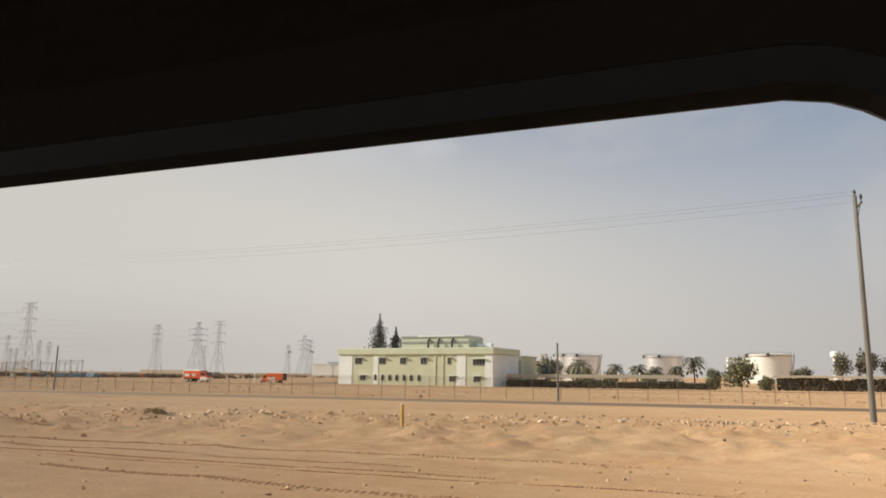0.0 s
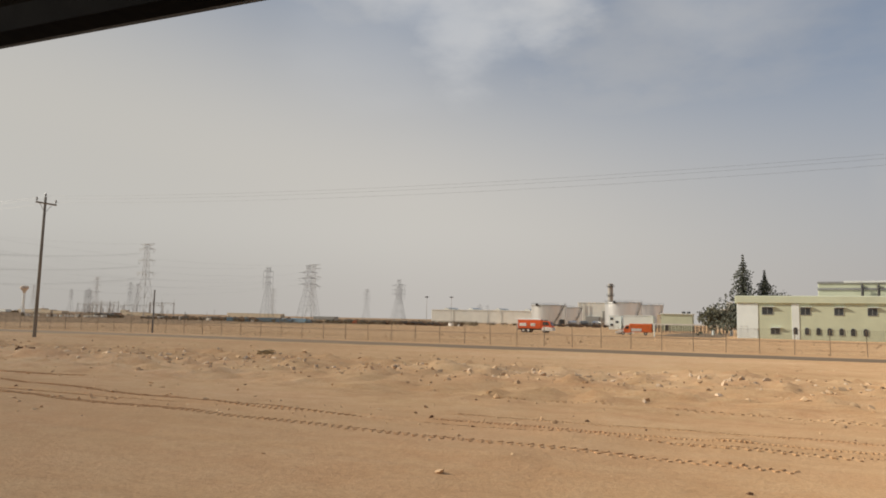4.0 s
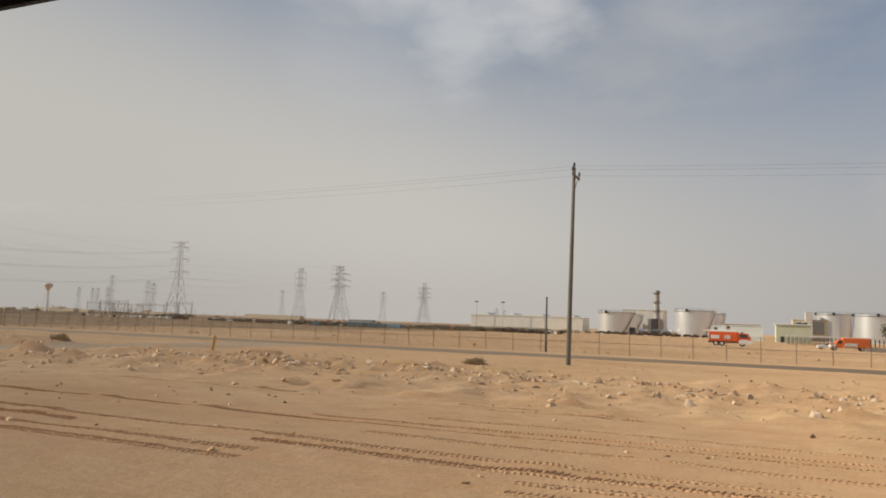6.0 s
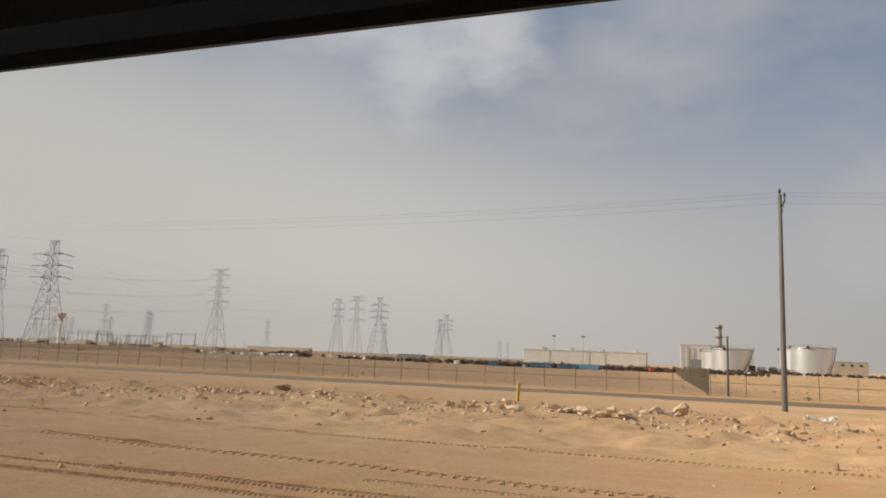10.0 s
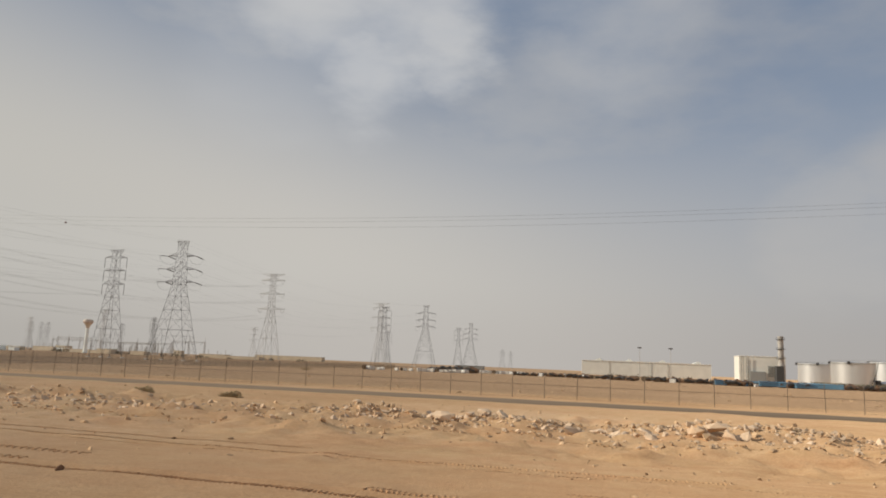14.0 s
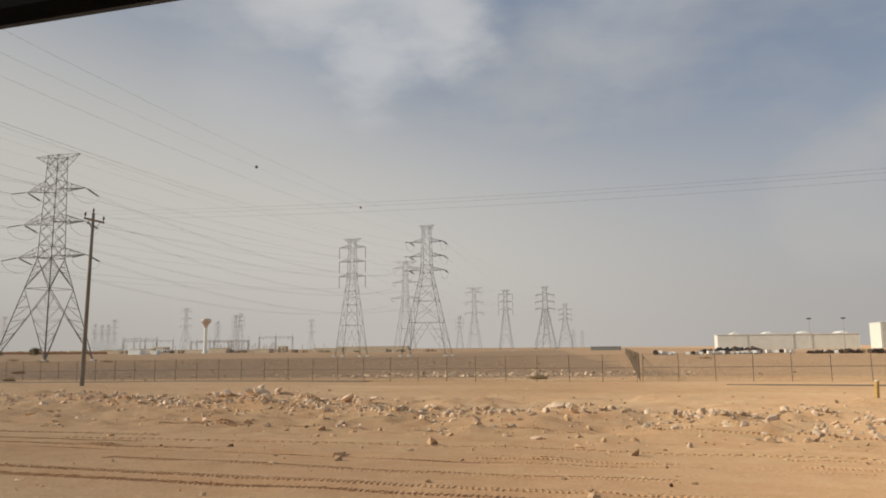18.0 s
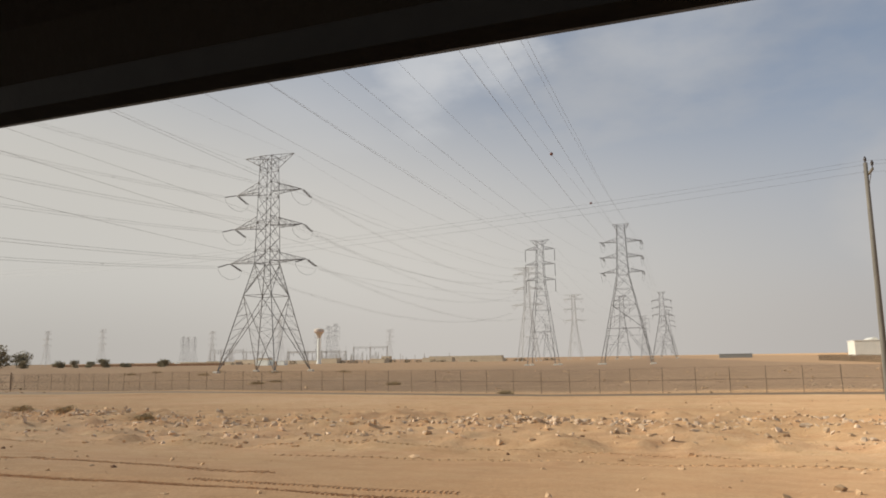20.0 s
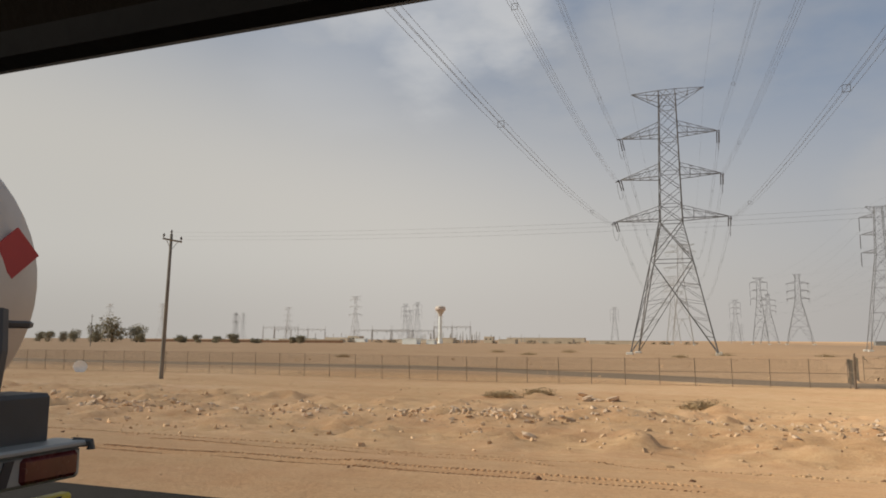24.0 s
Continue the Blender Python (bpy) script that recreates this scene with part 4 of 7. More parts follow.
RUBBER = surface("tyre_rubber", (0.025, 0.024, 0.023), 0.85, 0, 0.2, 4, 30, 0.3)
# leaf, hedge and needle colours are lifted to imitate haze over distance
LEAF = surface("haze_paled_green_leaves", (0.19, 0.185, 0.125), 0.8, 0, 0.35, 0.8, 5, 0.1)
FAR_LEAF = surface("haze_paled_desert_leaves", (0.33, 0.31, 0.22), 0.85, 0, 0.35, 0.4, 3, 0.1)
HEDGE = surface("haze_paled_hedge_leaves", (0.165, 0.165, 0.118), 0.8, 0, 0.35, 0.8, 5, 0.1)
BUSH_LEAF = surface("olive_bush_leaves", (0.225, 0.225, 0.125), 0.8, 0, 0.35, 0.8, 5, 0.1)
NEEDLE = surface("haze_paled_needles", (0.15, 0.16, 0.128), 0.85, 0, 0.35, 0.8, 5, 0.1)
PALM_LEAF = surface("palm_fronds", (0.185, 0.185, 0.135), 0.75, 0, 0.3, 0.8, 5, 0.1)
RUST = surface("rusty_scrap", (0.20, 0.12, 0.075), 0.9, 0.1, 0.35, 0.8, 9, 0.3)
BARK = surface("tree_bark", (0.16, 0.12, 0.085), 0.95, 0, 0.3, 2, 14, 0.5)


def block(name, m, size, material, label, category, parapet=0.35, eave=0.25, roof_material=None, group=""):
    """A flat-roofed building with a roof slab that stands out."""
    w, d, h = size
    ob = thing(name, m, label, category, group)
    part("wall", Geo().box((w / 2, d / 2, (h - parapet) / 2 - 0.3), (w, d, h - parapet + 0.6), 0.06), material, ob)
    part("roof", Geo().box((w / 2, d / 2, h - parapet / 2), (w + 2 * eave, d + 2 * eave, parapet), 0.08), roof_material or material, ob)
    return ob


def window(parent, u, z, w, h, out=0.0, panes=2, arch=False, shade=True):
    """A window on the wall's front plane: frame, panes, a shade above it."""
    if arch:
        n = 8
        line = [(u - w / 2, z - h / 2)] + [(u + w / 2, z - h / 2)] + [(u + w / 2 * math.cos(a), z + h / 2 - w / 2 + w / 2 * math.sin(a)) for a in np.linspace(0, math.pi, n)]
        f = part("window", Geo().prism(line, -0.05 - out, 0.05 - out), FRAME_GREY, parent)
        small = [(u + (p - u) * 0.84, z + (q - z) * 0.88) for p, q in line]
        part("pane", Geo().prism(small, -0.07 - out, -0.045 - out), GLASS, f)
        return
    g = Geo()
    for dz in (h / 2, -h / 2):
        g.box((u, -out, z + dz), (w + 0.12, 0.14, 0.1))
    for k in range(panes + 1):
        g.box((u - w / 2 + w * k / panes, -out, z), (0.09, 0.13, h))
    f = part("window", g, FRAME_GREY, parent)
    for k in range(panes):
        part("pane", Geo().box((u - w / 2 + w * (k + 0.5) / panes, -out - 0.02, z), (w / panes - 0.09, 0.05, h - 0.1)), GLASS, f)
    if shade:
        part("sunshade", Geo().box((u + 0.25, -out - 0.3, z + h / 2 + 0.14), (w + 0.3, 0.6, 0.09), 0.02), WHITE_WALL, parent)


def door(parent, u, w, h, z0=0.0):
    g = Geo()
    g.box((u - w / 2, -0.03, z0 + h / 2), (0.1, 0.14, h))
    g.box((u + w / 2, -0.03, z0 + h / 2), (0.1, 0.14, h))
    g.box((u, -0.03, z0 + h), (w + 0.1, 0.14, 0.1))
    f = part("door", g, FRAME_GREY, parent)
    part("door_leaf", Geo().box((u, -0.02, z0 + h / 2), (w - 0.08, 0.06, h - 0.05), 0.01), GLASS, f)


def office():
    """Two storeys, pale green panels between white bays, a plant storey on top."""
    ang = math.degrees(math.atan2(170.0 - 175.2, -51.4 + 96.3))
    ob = thing("office_building", pose(-96.3, 175.3, -0.4, 0, 0, ang), "two-storey pale green and white building with arched ground-floor windows", "building")
    W, D, H = 45.2, 17.0, 8.7
    part("wall", Geo().box((W / 2, D / 2, 3.9), (W, D, 7.9), 0.05), GREEN_WALL, ob)
    part("cornice", Geo().box((W / 2, D / 2, 8.62), (W + 0.9, D + 0.9, 1.64), 0.12), GREEN_WALL, ob, "pale green roof cornice")
    part("roof", Geo().box((W / 2, D / 2, 9.45), (W - 0.5, D - 0.5, 0.12)), CONCRETE, ob)
    for u0, u1 in ((-0.06, 4.3), (11.0, 12.5), (35.5, 38.0), (43.2, 45.26)):
        part("white_bay", Geo().box(((u0 + u1) / 2, -0.02, 3.86), (u1 - u0, 0.16, 7.8), 0.02), WHITE_WALL, ob, "white wall bay")
    part("white_bay", Geo().box((-0.02, D / 2, 3.86), (0.16, D, 7.8), 0.02), WHITE_WALL, ob, "white end wall")
    part("white_bay", Geo().box((W + 0.02, D / 2, 3.86), (0.16, D, 7.8), 0.02), WHITE_WALL, ob, "white end wall")
    part("pilaster", Geo().box((29.4, -0.06, 3.86), (0.5, 0.2, 7.8), 0.02), GREEN_WALL, ob)
    part("pilaster", Geo().box((31.6, -0.06, 3.86), (0.5, 0.2, 7.8), 0.02), GREEN_WALL, ob)
    for u, w in ((6.2, 2.2), (13.7, 1.9), (20.0, 1.7), (26.1, 1.7), (33.4, 0.9)):
        window(ob, u, 6.15, w, 1.55, 0.02)
    window(ob, 41.6, 5.85, 3.3, 1.45, 0.02, 4)
    for u, w in ((7.7, 1.8), (34.3, 1.7), (41.0, 1.7)):
        window(ob, u, 1.75, w, 1.3, 0.02)
    for u in (11.7, 13.9, 16.1, 18.2, 20.4, 22.5, 24.8):
        window(ob, u, 1.9, 0.9, 1.6, 0.06, arch=True)
    door(ob, 1.4, 1.4, 2.6)
    for u in (3.8, 37.5, 44.0):
        door(ob, u, 0.8, 2.1)
    top = part("plant_storey", Geo().box((26, 10.5, 10.6), (20, 9, 3.8), 0.08), GREEN_WALL, ob, "pale green plant storey on the roof")
    for z in (11.2, 12.6):
        part("louvre_band", Geo().box((26, 5.9, z), (20.3, 0.3, 0.45), 0.05), FRAME_GREY, top)
    part("roof_slab", Geo().box((28, 10.5, 12.75), (14, 9.6, 0.4), 0.05), WHITE_WALL, top)
    for u in (24.5, 27.5, 31.5):
        part("duct", Geo().tube([(u, 5.2, 8.8), (u, 5.2, 11.4), (u, 5.9, 12.0)], 0.28, 8), DARK_STEEL, ob)
    for u in (38, 40.5, 18):
        part("roof_unit", Geo().box((u, 9, 10.1), (1.6, 1.6, 1.4), 0.08), WHITE_WALL, ob)
    return ob


office()
annex = block("annex", pose(-57.6, 190.0, -0.4, 0, 0, -6.6), (8.4, 12, 8.0), GREEN_WALL, "pale green two-storey annex behind the green building", "building", 0.5, 0.2, GREEN_WALL)
window(annex, 5.2, 5.0, 1.4, 1.2, 0.02)


CANOPY_GREY = surface("dusty_pale_canopy", (0.72, 0.70, 0.66), 0.85, 0, 0.15, 0.5, 8, 0.1)


def carport(name, m, w, d, h, posts, beam, label, roof_mat=WHITE_WALL, post_mat=DARK_STEEL):
    ob = thing(name, m, label, "carport", "parking canopies")
    part("roof", Geo().box((w / 2, d / 2, h - 0.1), (w, d, 0.18), 0.04), roof_mat, ob)
    part("fascia", Geo().box((w / 2, -0.06, h - beam / 2), (w, 0.12, beam), 0.02), roof_mat, ob, "long white fascia beam")
    for i in range(posts):
        for y in (0.4, d - 0.4):
            part("post", Geo().tube([(w * (i + 0.5) / posts, y, -0.4), (w * (i + 0.5) / posts, y, h - 0.15)], 0.11, 6), post_mat, ob)
    return ob


carport("carport", pose(-127.0, 252, -0.45), 28.0, 8, 2.95, 24, 0.45, "pale parking canopy on many dark posts beside the building", CANOPY_GREY)
carport("carport", pose(-50.5, 179, -0.45), 42, 6, 3.2, 8, 0.85, "long parking canopy with a cream fascia", CREAM_WALL, CREAM_WALL)
carport("carport", pose(11.0, 177, -0.45), 60, 8, 3.4, 9, 0.5, "long low parking canopy with a pale roof", CREAM_WALL, DARK_STEEL)


def leaf_cloud(n, centre, radii, size, rng, hang=0.0):
    """Many small leaf clumps inside an uneven blob."""
    g = Geo()
    for _ in range(n):
        d = Vector(rng.normal(size=3)).normalized()
        k = rng.uniform(0.35, 1.0) ** 0.6 * (1 + 0.25 * math.sin(3 * d.x + 5 * d.y) + 0.15 * math.sin(7 * d.z + 4 * d.x))
        p = Vector(centre) + Vector((d.x * radii[0], d.y * radii[1], d.z * radii[2])) * k
        a, b = Vector(rng.normal(size=3)).normalized(), Vector(rng.normal(size=3)).normalized()
        s = size * rng.uniform(0.5, 1.3)
        c = a.cross(b)
        g.add([p + a * s, p + b * s * 0.6, p - a * s * 0.8, p - b * s * 0.6 + c * s * 0.3], [(0, 1, 2, 3)])
    return g


def tree(x, y, h, r, label, seed, kind="broad", group="trees", low=0.48):
    rng = np.random.default_rng(seed)
    ob = thing("tree", pose(x, y, gz(x, y), 0, 0, seed * 37 % 360), label, "tree", group)
    if kind in ("broad", "far", "bush"):
        g = Geo().tube([(0, 0, -0.3), (0.1, 0, h * 0.2), (0, 0.15, h * 0.42)], [r * 0.09 + 0.05, r * 0.075 + 0.04, r * 0.05 + 0.03], 7)
        for k in range(5):
            a = k * 1.257 + seed
            g.tube([(0, 0.1, h * 0.36), (r * 0.3 * math.cos(a), r * 0.3 * math.sin(a), h * 0.55), (r * 0.6 * math.cos(a), r * 0.6 * math.sin(a), h * 0.72)], [r * 0.05 + 0.03, r * 0.03 + 0.02, 0.03], 5)
        part("trunk", g, BARK, ob)
        g = Geo()
        for k in range(10 if kind == "bush" else 8):
            a, q = k * 0.9 + seed, rng.uniform(0.2, 0.6)
            zz = rng.uniform(0.14 if kind == "bush" else low, 0.76)
            q = q * (1.15 - 0.8 * zz) if kind == "bush" else q
            c = leaf_cloud(190, (r * q * math.cos(a), r * q * math.sin(a), h * zz), (r * 0.55, r * 0.55, h * 0.25), 0.07 * r + 0.15, rng)
            g.add(c.v, c.f)
        part("crown", g, {"broad": LEAF, "far": FAR_LEAF, "bush": BUSH_LEAF}[kind], ob)
    elif kind == "conifer":
        part("trunk", Geo().tube([(0, 0, -0.3), (0, 0, h * 0.5), (0.1, 0, h)], [0.3, 0.18, 0.03], 7), BARK, ob)
        g = Geo()
        tiers = 30
        for i in range(tiers):
            f = i / tiers
            z = h * (0.12 + 0.88 * f)
            rr = r * (1.05 * (1 - f) ** 0.9 if f < 0.78 else 0.62 * (1 - f)) * (1 + 0.28 * math.sin(f * 17 + seed)) * rng.uniform(0.75, 1.1) + 0.05
            for k in range(9):
                a = k * 0.7 + i * 1.1 + rng.uniform(-0.25, 0.25)
                l = rr * rng.uniform(0.5, 1.15) * (1 + 0.25 * math.cos(a - 2.0 * seed - 3 * f))
                for q in np.linspace(0.2, 1.0, 4):
                    p = Vector((l * q * math.cos(a), l * q * math.sin(a), z + 0.12 * l * q - 0.30 * l * q * q))
                    w = 0.12 + 0.40 * (1 - f)
                    c = leaf_cloud(7, p, (w, w, 0.9 * w), 0.16 + 0.28 * (1 - f), rng)
                    g.add(c.v, c.f)
        part("crown", g, NEEDLE, ob)
    else:
        lean = rng.uniform(-0.4, 0.4)
        part("trunk", Geo().tube([(0, 0, -0.3), (lean * 0.5, 0, h * 0.4), (lean, 0, h * 0.78)], [0.32, 0.25, 0.22], 8), BARK, ob)
        g = Geo()
        for k in range(58):
            a, e = rng.uniform(0, 6.28), rng.uniform(-0.55, 1.2)
            prev = Vector((lean, 0, h * 0.78))
            l = r * rng.uniform(0.8, 1.15)
            spine = []
            for q in range(6):
                t = q / 5
                spine.append(prev + Vector((math.cos(a) * l * t * math.cos(e * 0.7), math.sin(a) * l * t * math.cos(e * 0.7), l * (math.sin(e) * t - 0.75 * t * t))))
            for p, q in zip(spine, spine[1:]):
                d = (q - p).normalized()
                s = d.cross(Vector((0, 0, 1))).normalized() * 0.5
                g.add([p, p + s + d * 0.15 - Vector((0, 0, 0.16)), q, p - s + d * 0.15 - Vector((0, 0, 0.16))], [(0, 1, 2), (0, 2, 3)])
        part("crown", g, PALM_LEAF, ob)
    return ob


tree(-95.2, 197.6, 21.2, 7.0, "tall dark green conifer behind the green building", 1, "conifer")
tree(-90.2, 198.5, 17.2, 5.8, "smaller dark green conifer beside a taller one", 2, "conifer")
for i, (x, y, h, r) in enumerate(((-103.2, 214, 8.4, 3.8), (-98.6, 216, 9.4, 3.8), (-86.5, 199, 11.6, 3.4), (-94.5, 218, 10.0, 3.6), (-90.0, 203, 10.6, 3.0))):
    ob = tree(x, y, h, r, "haze-paled green broadleaf tree with a limewashed trunk beside the building", 10 + i)
    part("limewash", Geo().tube([(0, 0, -0.2), (0.09, 0, h * 0.18)], [r * 0.09 + 0.08, r * 0.076 + 0.07], 9), WHITE_WALL, ob, "white limewash on the trunk")
for i, (x, y, h, r) in enumerate(((-55, 250, 9.0, 4.6), (-49, 262, 6.5, 3.5), (35, 250, 11.0, 3.2), (42, 252, 11.5, 4.2), (49, 251, 11.0, 4.0), (-2, 262, 6.0, 2.6), (25, 262, 6.5, 3.4), (57, 250, 9.5, 4.0))):
    tree(x, y, h, r, "haze-paled green shade tree near the storage tanks", 30 + i)
for i, (x, y, h, r) in enumerate(((-43.7, 194, 7.0, 2.8), (-42.5, 238.7, 9.0, 4.6), (-34, 262, 7.8, 3.8), (-26.8, 262, 7.6, 3.7), (-21, 264, 7.0, 3.4), (-7.4, 248, 10.6, 4.4), (-14, 268, 7.2, 3.3))):
    tree(x, y, h, r, "date palm with a shaggy grey-green crown", 50 + i, "palm", "date palms")
rngh = np.random.default_rng(5)


def hedge_row(x, y, length, w, h, label):
    """A clipped hedge: close-set leaves through a long box, thickest at its skin."""
    ob = thing("hedge", pose(x, y, -0.4), label, "hedge", "hedges")
    n_seg = max(1, round(length / 5))
    for k in range(n_seg):
        g = Geo()
        for _ in range(1500):
            q = Vector((rngh.uniform(0, length / n_seg) + k * length / n_seg, rngh.uniform(-w, w) / 2, h * rngh.uniform(0, 1) ** 0.8 * (0.92 + 0.12 * math.sin(k * 2.1))))
            a, b = Vector(rngh.normal(size=3)).normalized() * 0.26, Vector(rngh.normal(size=3)).normalized() * 0.16
            g.add([q + a, q + b, q - a, q - b], [(0, 1, 2, 3)])
        part("hedge_clump", g, HEDGE, ob)


hedge_row(-49.5, 175.6, 47, 1.6, 1.75, "dense dark green clipped hedge before the canopy")
hedge_row(12, 179.5, 56, 1.8, 2.9, "tall dense dark green hedge under the low canopy")
tree(5.8, 236, 9.2, 6.0, "dense dark green bushy tree reaching the ground", 29, "bush")
for i, (x, y, h, r) in enumerate(((-1.5, 181, 3.4, 2.2), (9.5, 178, 3.2, 2.0), (-37, 215, 5.5, 2.8), (-30, 222, 4.8, 2.6), (-20, 230, 5.0, 2.8))):
    tree(x, y, h, r, "small dark green bush near the canopies", 90 + i, "bush")


def tank(x, y, r, h, material, label, stair_at=0.0):
    ob = thing("storage_tank", pose(x, y, -0.4), label, "storage tank", "storage tanks")
    prof = []
    courses = 6
    for i in range(courses):
        prof += [(r - 0.02 * i, h * i / courses), (r - 0.02 * i, h * (i + 1) / courses - 0.06), (r - 0.02 * i + 0.05, h * (i + 1) / courses - 0.05), (r - 0.02 * i + 0.05, h * (i + 1) / courses)]
    part("shell", Geo().lathe([(r, -0.5)] + prof, 64), material, ob, smooth=False)
    part("roof", Geo().lathe([(r + 0.05, h - 0.02), (r * 0.6, h + 0.35), (0.02, h + 0.7)], 64), material, ob)
    part("wind_girder", Geo().lathe([(r + 0.05, h - 0.75), (r + 0.5, h - 0.72), (r + 0.5, h - 0.6), (r + 0.05, h - 0.57)], 64), FRAME_GREY, ob)
    for k in (0.9, 2.5):
        part("foam_box", Geo().box(((r + 0.5) * math.cos(stair_at - k), (r + 0.5) * math.sin(stair_at - k), h - 0.2), (1.3, 1.3, 1.5), 0.08), DARK_STEEL, ob)
    g = Geo()
    for k in range(28):
        t = k / 27
        a = stair_at + t * 0.75
        g.box(((r + 0.55) * math.cos(a), (r + 0.55) * math.sin(a), 0.3 + t * (h - 0.5)), (0.4, 0.8, 0.22), 0, Matrix.Rotation(a, 3, "Z"))
    g.tube([((r + 1.0) * math.cos(stair_at + t * 0.75), (r + 1.0) * math.sin(stair_at + t * 0.75), 1.4 + t * (h - 0.5)) for t in np.linspace(0, 1, 16)], 0.09, 4)
    part("stair", g, DARK_STEEL, ob, "dark spiral stair")
    g = Geo()
    for k in range(24):
        a = 2 * math.pi * k / 24
        g.bar((r * math.cos(a), r * math.sin(a), h), (r * math.cos(a), r * math.sin(a), h + 1.0), 0.05)
    g.tube([(r * math.cos(a), r * math.sin(a), h + 1.0) for a in np.linspace(0, 2 * math.pi, 33)], 0.05, 4)
    part("guard_rail", g, FRAME_GREY, ob)
    part("plinth", Geo().lathe([(0.1, -0.3), (r + 2.2, -0.3), (r + 1.4, 0.35), (r, 0.4)], 48), CREAM_WALL, ob)
    return ob


tank(-208.9, 439, 10.9, 13.0, TANK_SKIN, "bright aluminium storage tank with a dark spiral stair", -1.1)
tank(-166.0, 455, 11.2, 15.5, TANK_SKIN, "tall bright aluminium storage tank", -1.0)
tank(-162.6, 532, 12.0, 16.0, TANK_SKIN, "storage tank half hidden behind another", -0.9)
tank(-212.8, 500, 11.4, 12.9, TANK_SKIN, "aluminium storage tank beside the stack", -0.9)
tank(-27.0, 397, 9.4, 13.3, TANK_SKIN, "white storage tank behind the palms", -0.8)
tank(23.0, 380, 9.6, 13.6, TANK_CREAM, "wide cream storage tank in the haze", -0.8)
tank(21.0, 442, 8.8, 13.4, TANK_CREAM, "low cream storage tank beside a wide one", -0.8)
tank(-75, 432, 10.6, 14.8, TANK_SKIN, "aluminium storage tank behind trees", -0.8)
tank(-91, 470, 9.0, 16.0, TANK_SKIN, "tall aluminium storage tank beside the process block", -0.8)

# long warehouse
hall = thing("warehouse", pose(-365.2, 612, -0.4), "long pale ribbed metal warehouse with roof vents", "warehouse")
line = []
for i in range(202):
    line += [(i * 0.5, 0.0 if i % 2 else 0.12)]
g = Geo()
g.add([(u, d, -0.3) for u, d in line] + [(u, d, 11.2) for u, d in line], [(i, i + 1, len(line) + i + 1, len(line) + i) for i in range(len(line) - 1)])
g.box((50.3, 15.1, 5.4), (100.5, 30, 11.4))
part("wall", g, METAL_WALL, hall)
part("roof", Geo().prism([(-0.3, 11.1), (100.9, 11.1), (100.9, 11.5), (50.3, 12.0), (-0.3, 11.5)], -0.3, 30.6), METAL_WALL, hall)
for u in (13, 37, 63, 90):
    part("roof_vent", Geo().prism([(u - 3.2, 11.5), (u + 3.2, 11.5), (u + 3.2, 12.4), (u + 1.2, 13.6), (u - 0.6, 13.0)], 2, 28), METAL_WALL, hall)
for u in (22, 55, 68):
    part("downpipe", Geo().tube([(u, -0.15, 0), (u, -0.15, 11)], 0.13, 6), FRAME_GREY, hall)

# power block with its stack
plant = thing("turbine_hall", pose(-238.5, 655, -0.4), "white power block with a louvred bay", "building")
part("wall", Geo().box((18, 15, 10.0), (36, 30, 20.6), 0.2), METAL_WALL, plant)
part("roof", Geo().box((18, 15, 20.5), (36.6, 30.6, 0.6), 0.1), METAL_WALL, plant)
part("bay", Geo().box((14, -1.5, 4.0), (12, 3, 8), 0.1), FRAME_GREY, plant)
for k in range(8):
    part("louvre", Geo().box((29, -0.3, 4.5 + k * 1.15), (13.5, 0.6, 0.55), 0.05), FRAME_GREY, plant)
for u in (2.5, 6.5):
    g = Geo()
    for a, b in ((-0.8, 0), (0.8, 0)):
        g.bar((u + a, -1.2, 0), (u + a, -1.2, 20.5), 0.15)
    for k in range(10):
        g.bar((u - 0.8, -1.2, 2 * k), (u + 0.8, -1.2, 2 * k + 2), 0.1)
    part("ladder_tower", g, FRAME_GREY, plant)
stack = thing("stack", pose(-207.5, 646, -0.4), "grey steel chimney stack with three ring platforms", "chimney")
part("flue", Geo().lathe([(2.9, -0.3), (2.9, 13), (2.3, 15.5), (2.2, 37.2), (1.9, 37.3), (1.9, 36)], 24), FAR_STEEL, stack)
for z in (19, 26.5, 34.5):
    g = Geo().lathe([(2.2, z), (3.6, z), (3.6, z + 0.3), (2.2, z + 0.3)], 24)
    g.lathe([(3.5, z + 1.3), (3.62, z + 1.3), (3.62, z + 1.45), (3.5, z + 1.45)], 24)
    part("ring_platform", g, DARK_STEEL, stack)
part("boiler_duct", Geo().box((-1.5, 0, 6.5), (6, 7, 13), 0.3), DARK_STEEL, stack)

gate_post = thing("bollard_post", pose(-112.5, 159.9, gz(-112.5, 159.9)), "slim white post at the yard entrance", "post")
part("shaft", Geo().tube([(0, 0, -0.3), (0, 0, 2.5)], 0.12, 8), WHITE_WALL, gate_post)
part("head", Geo().box((0, 0, 2.55), (0.34, 0.3, 0.3), 0.03), WHITE_WALL, gate_post)
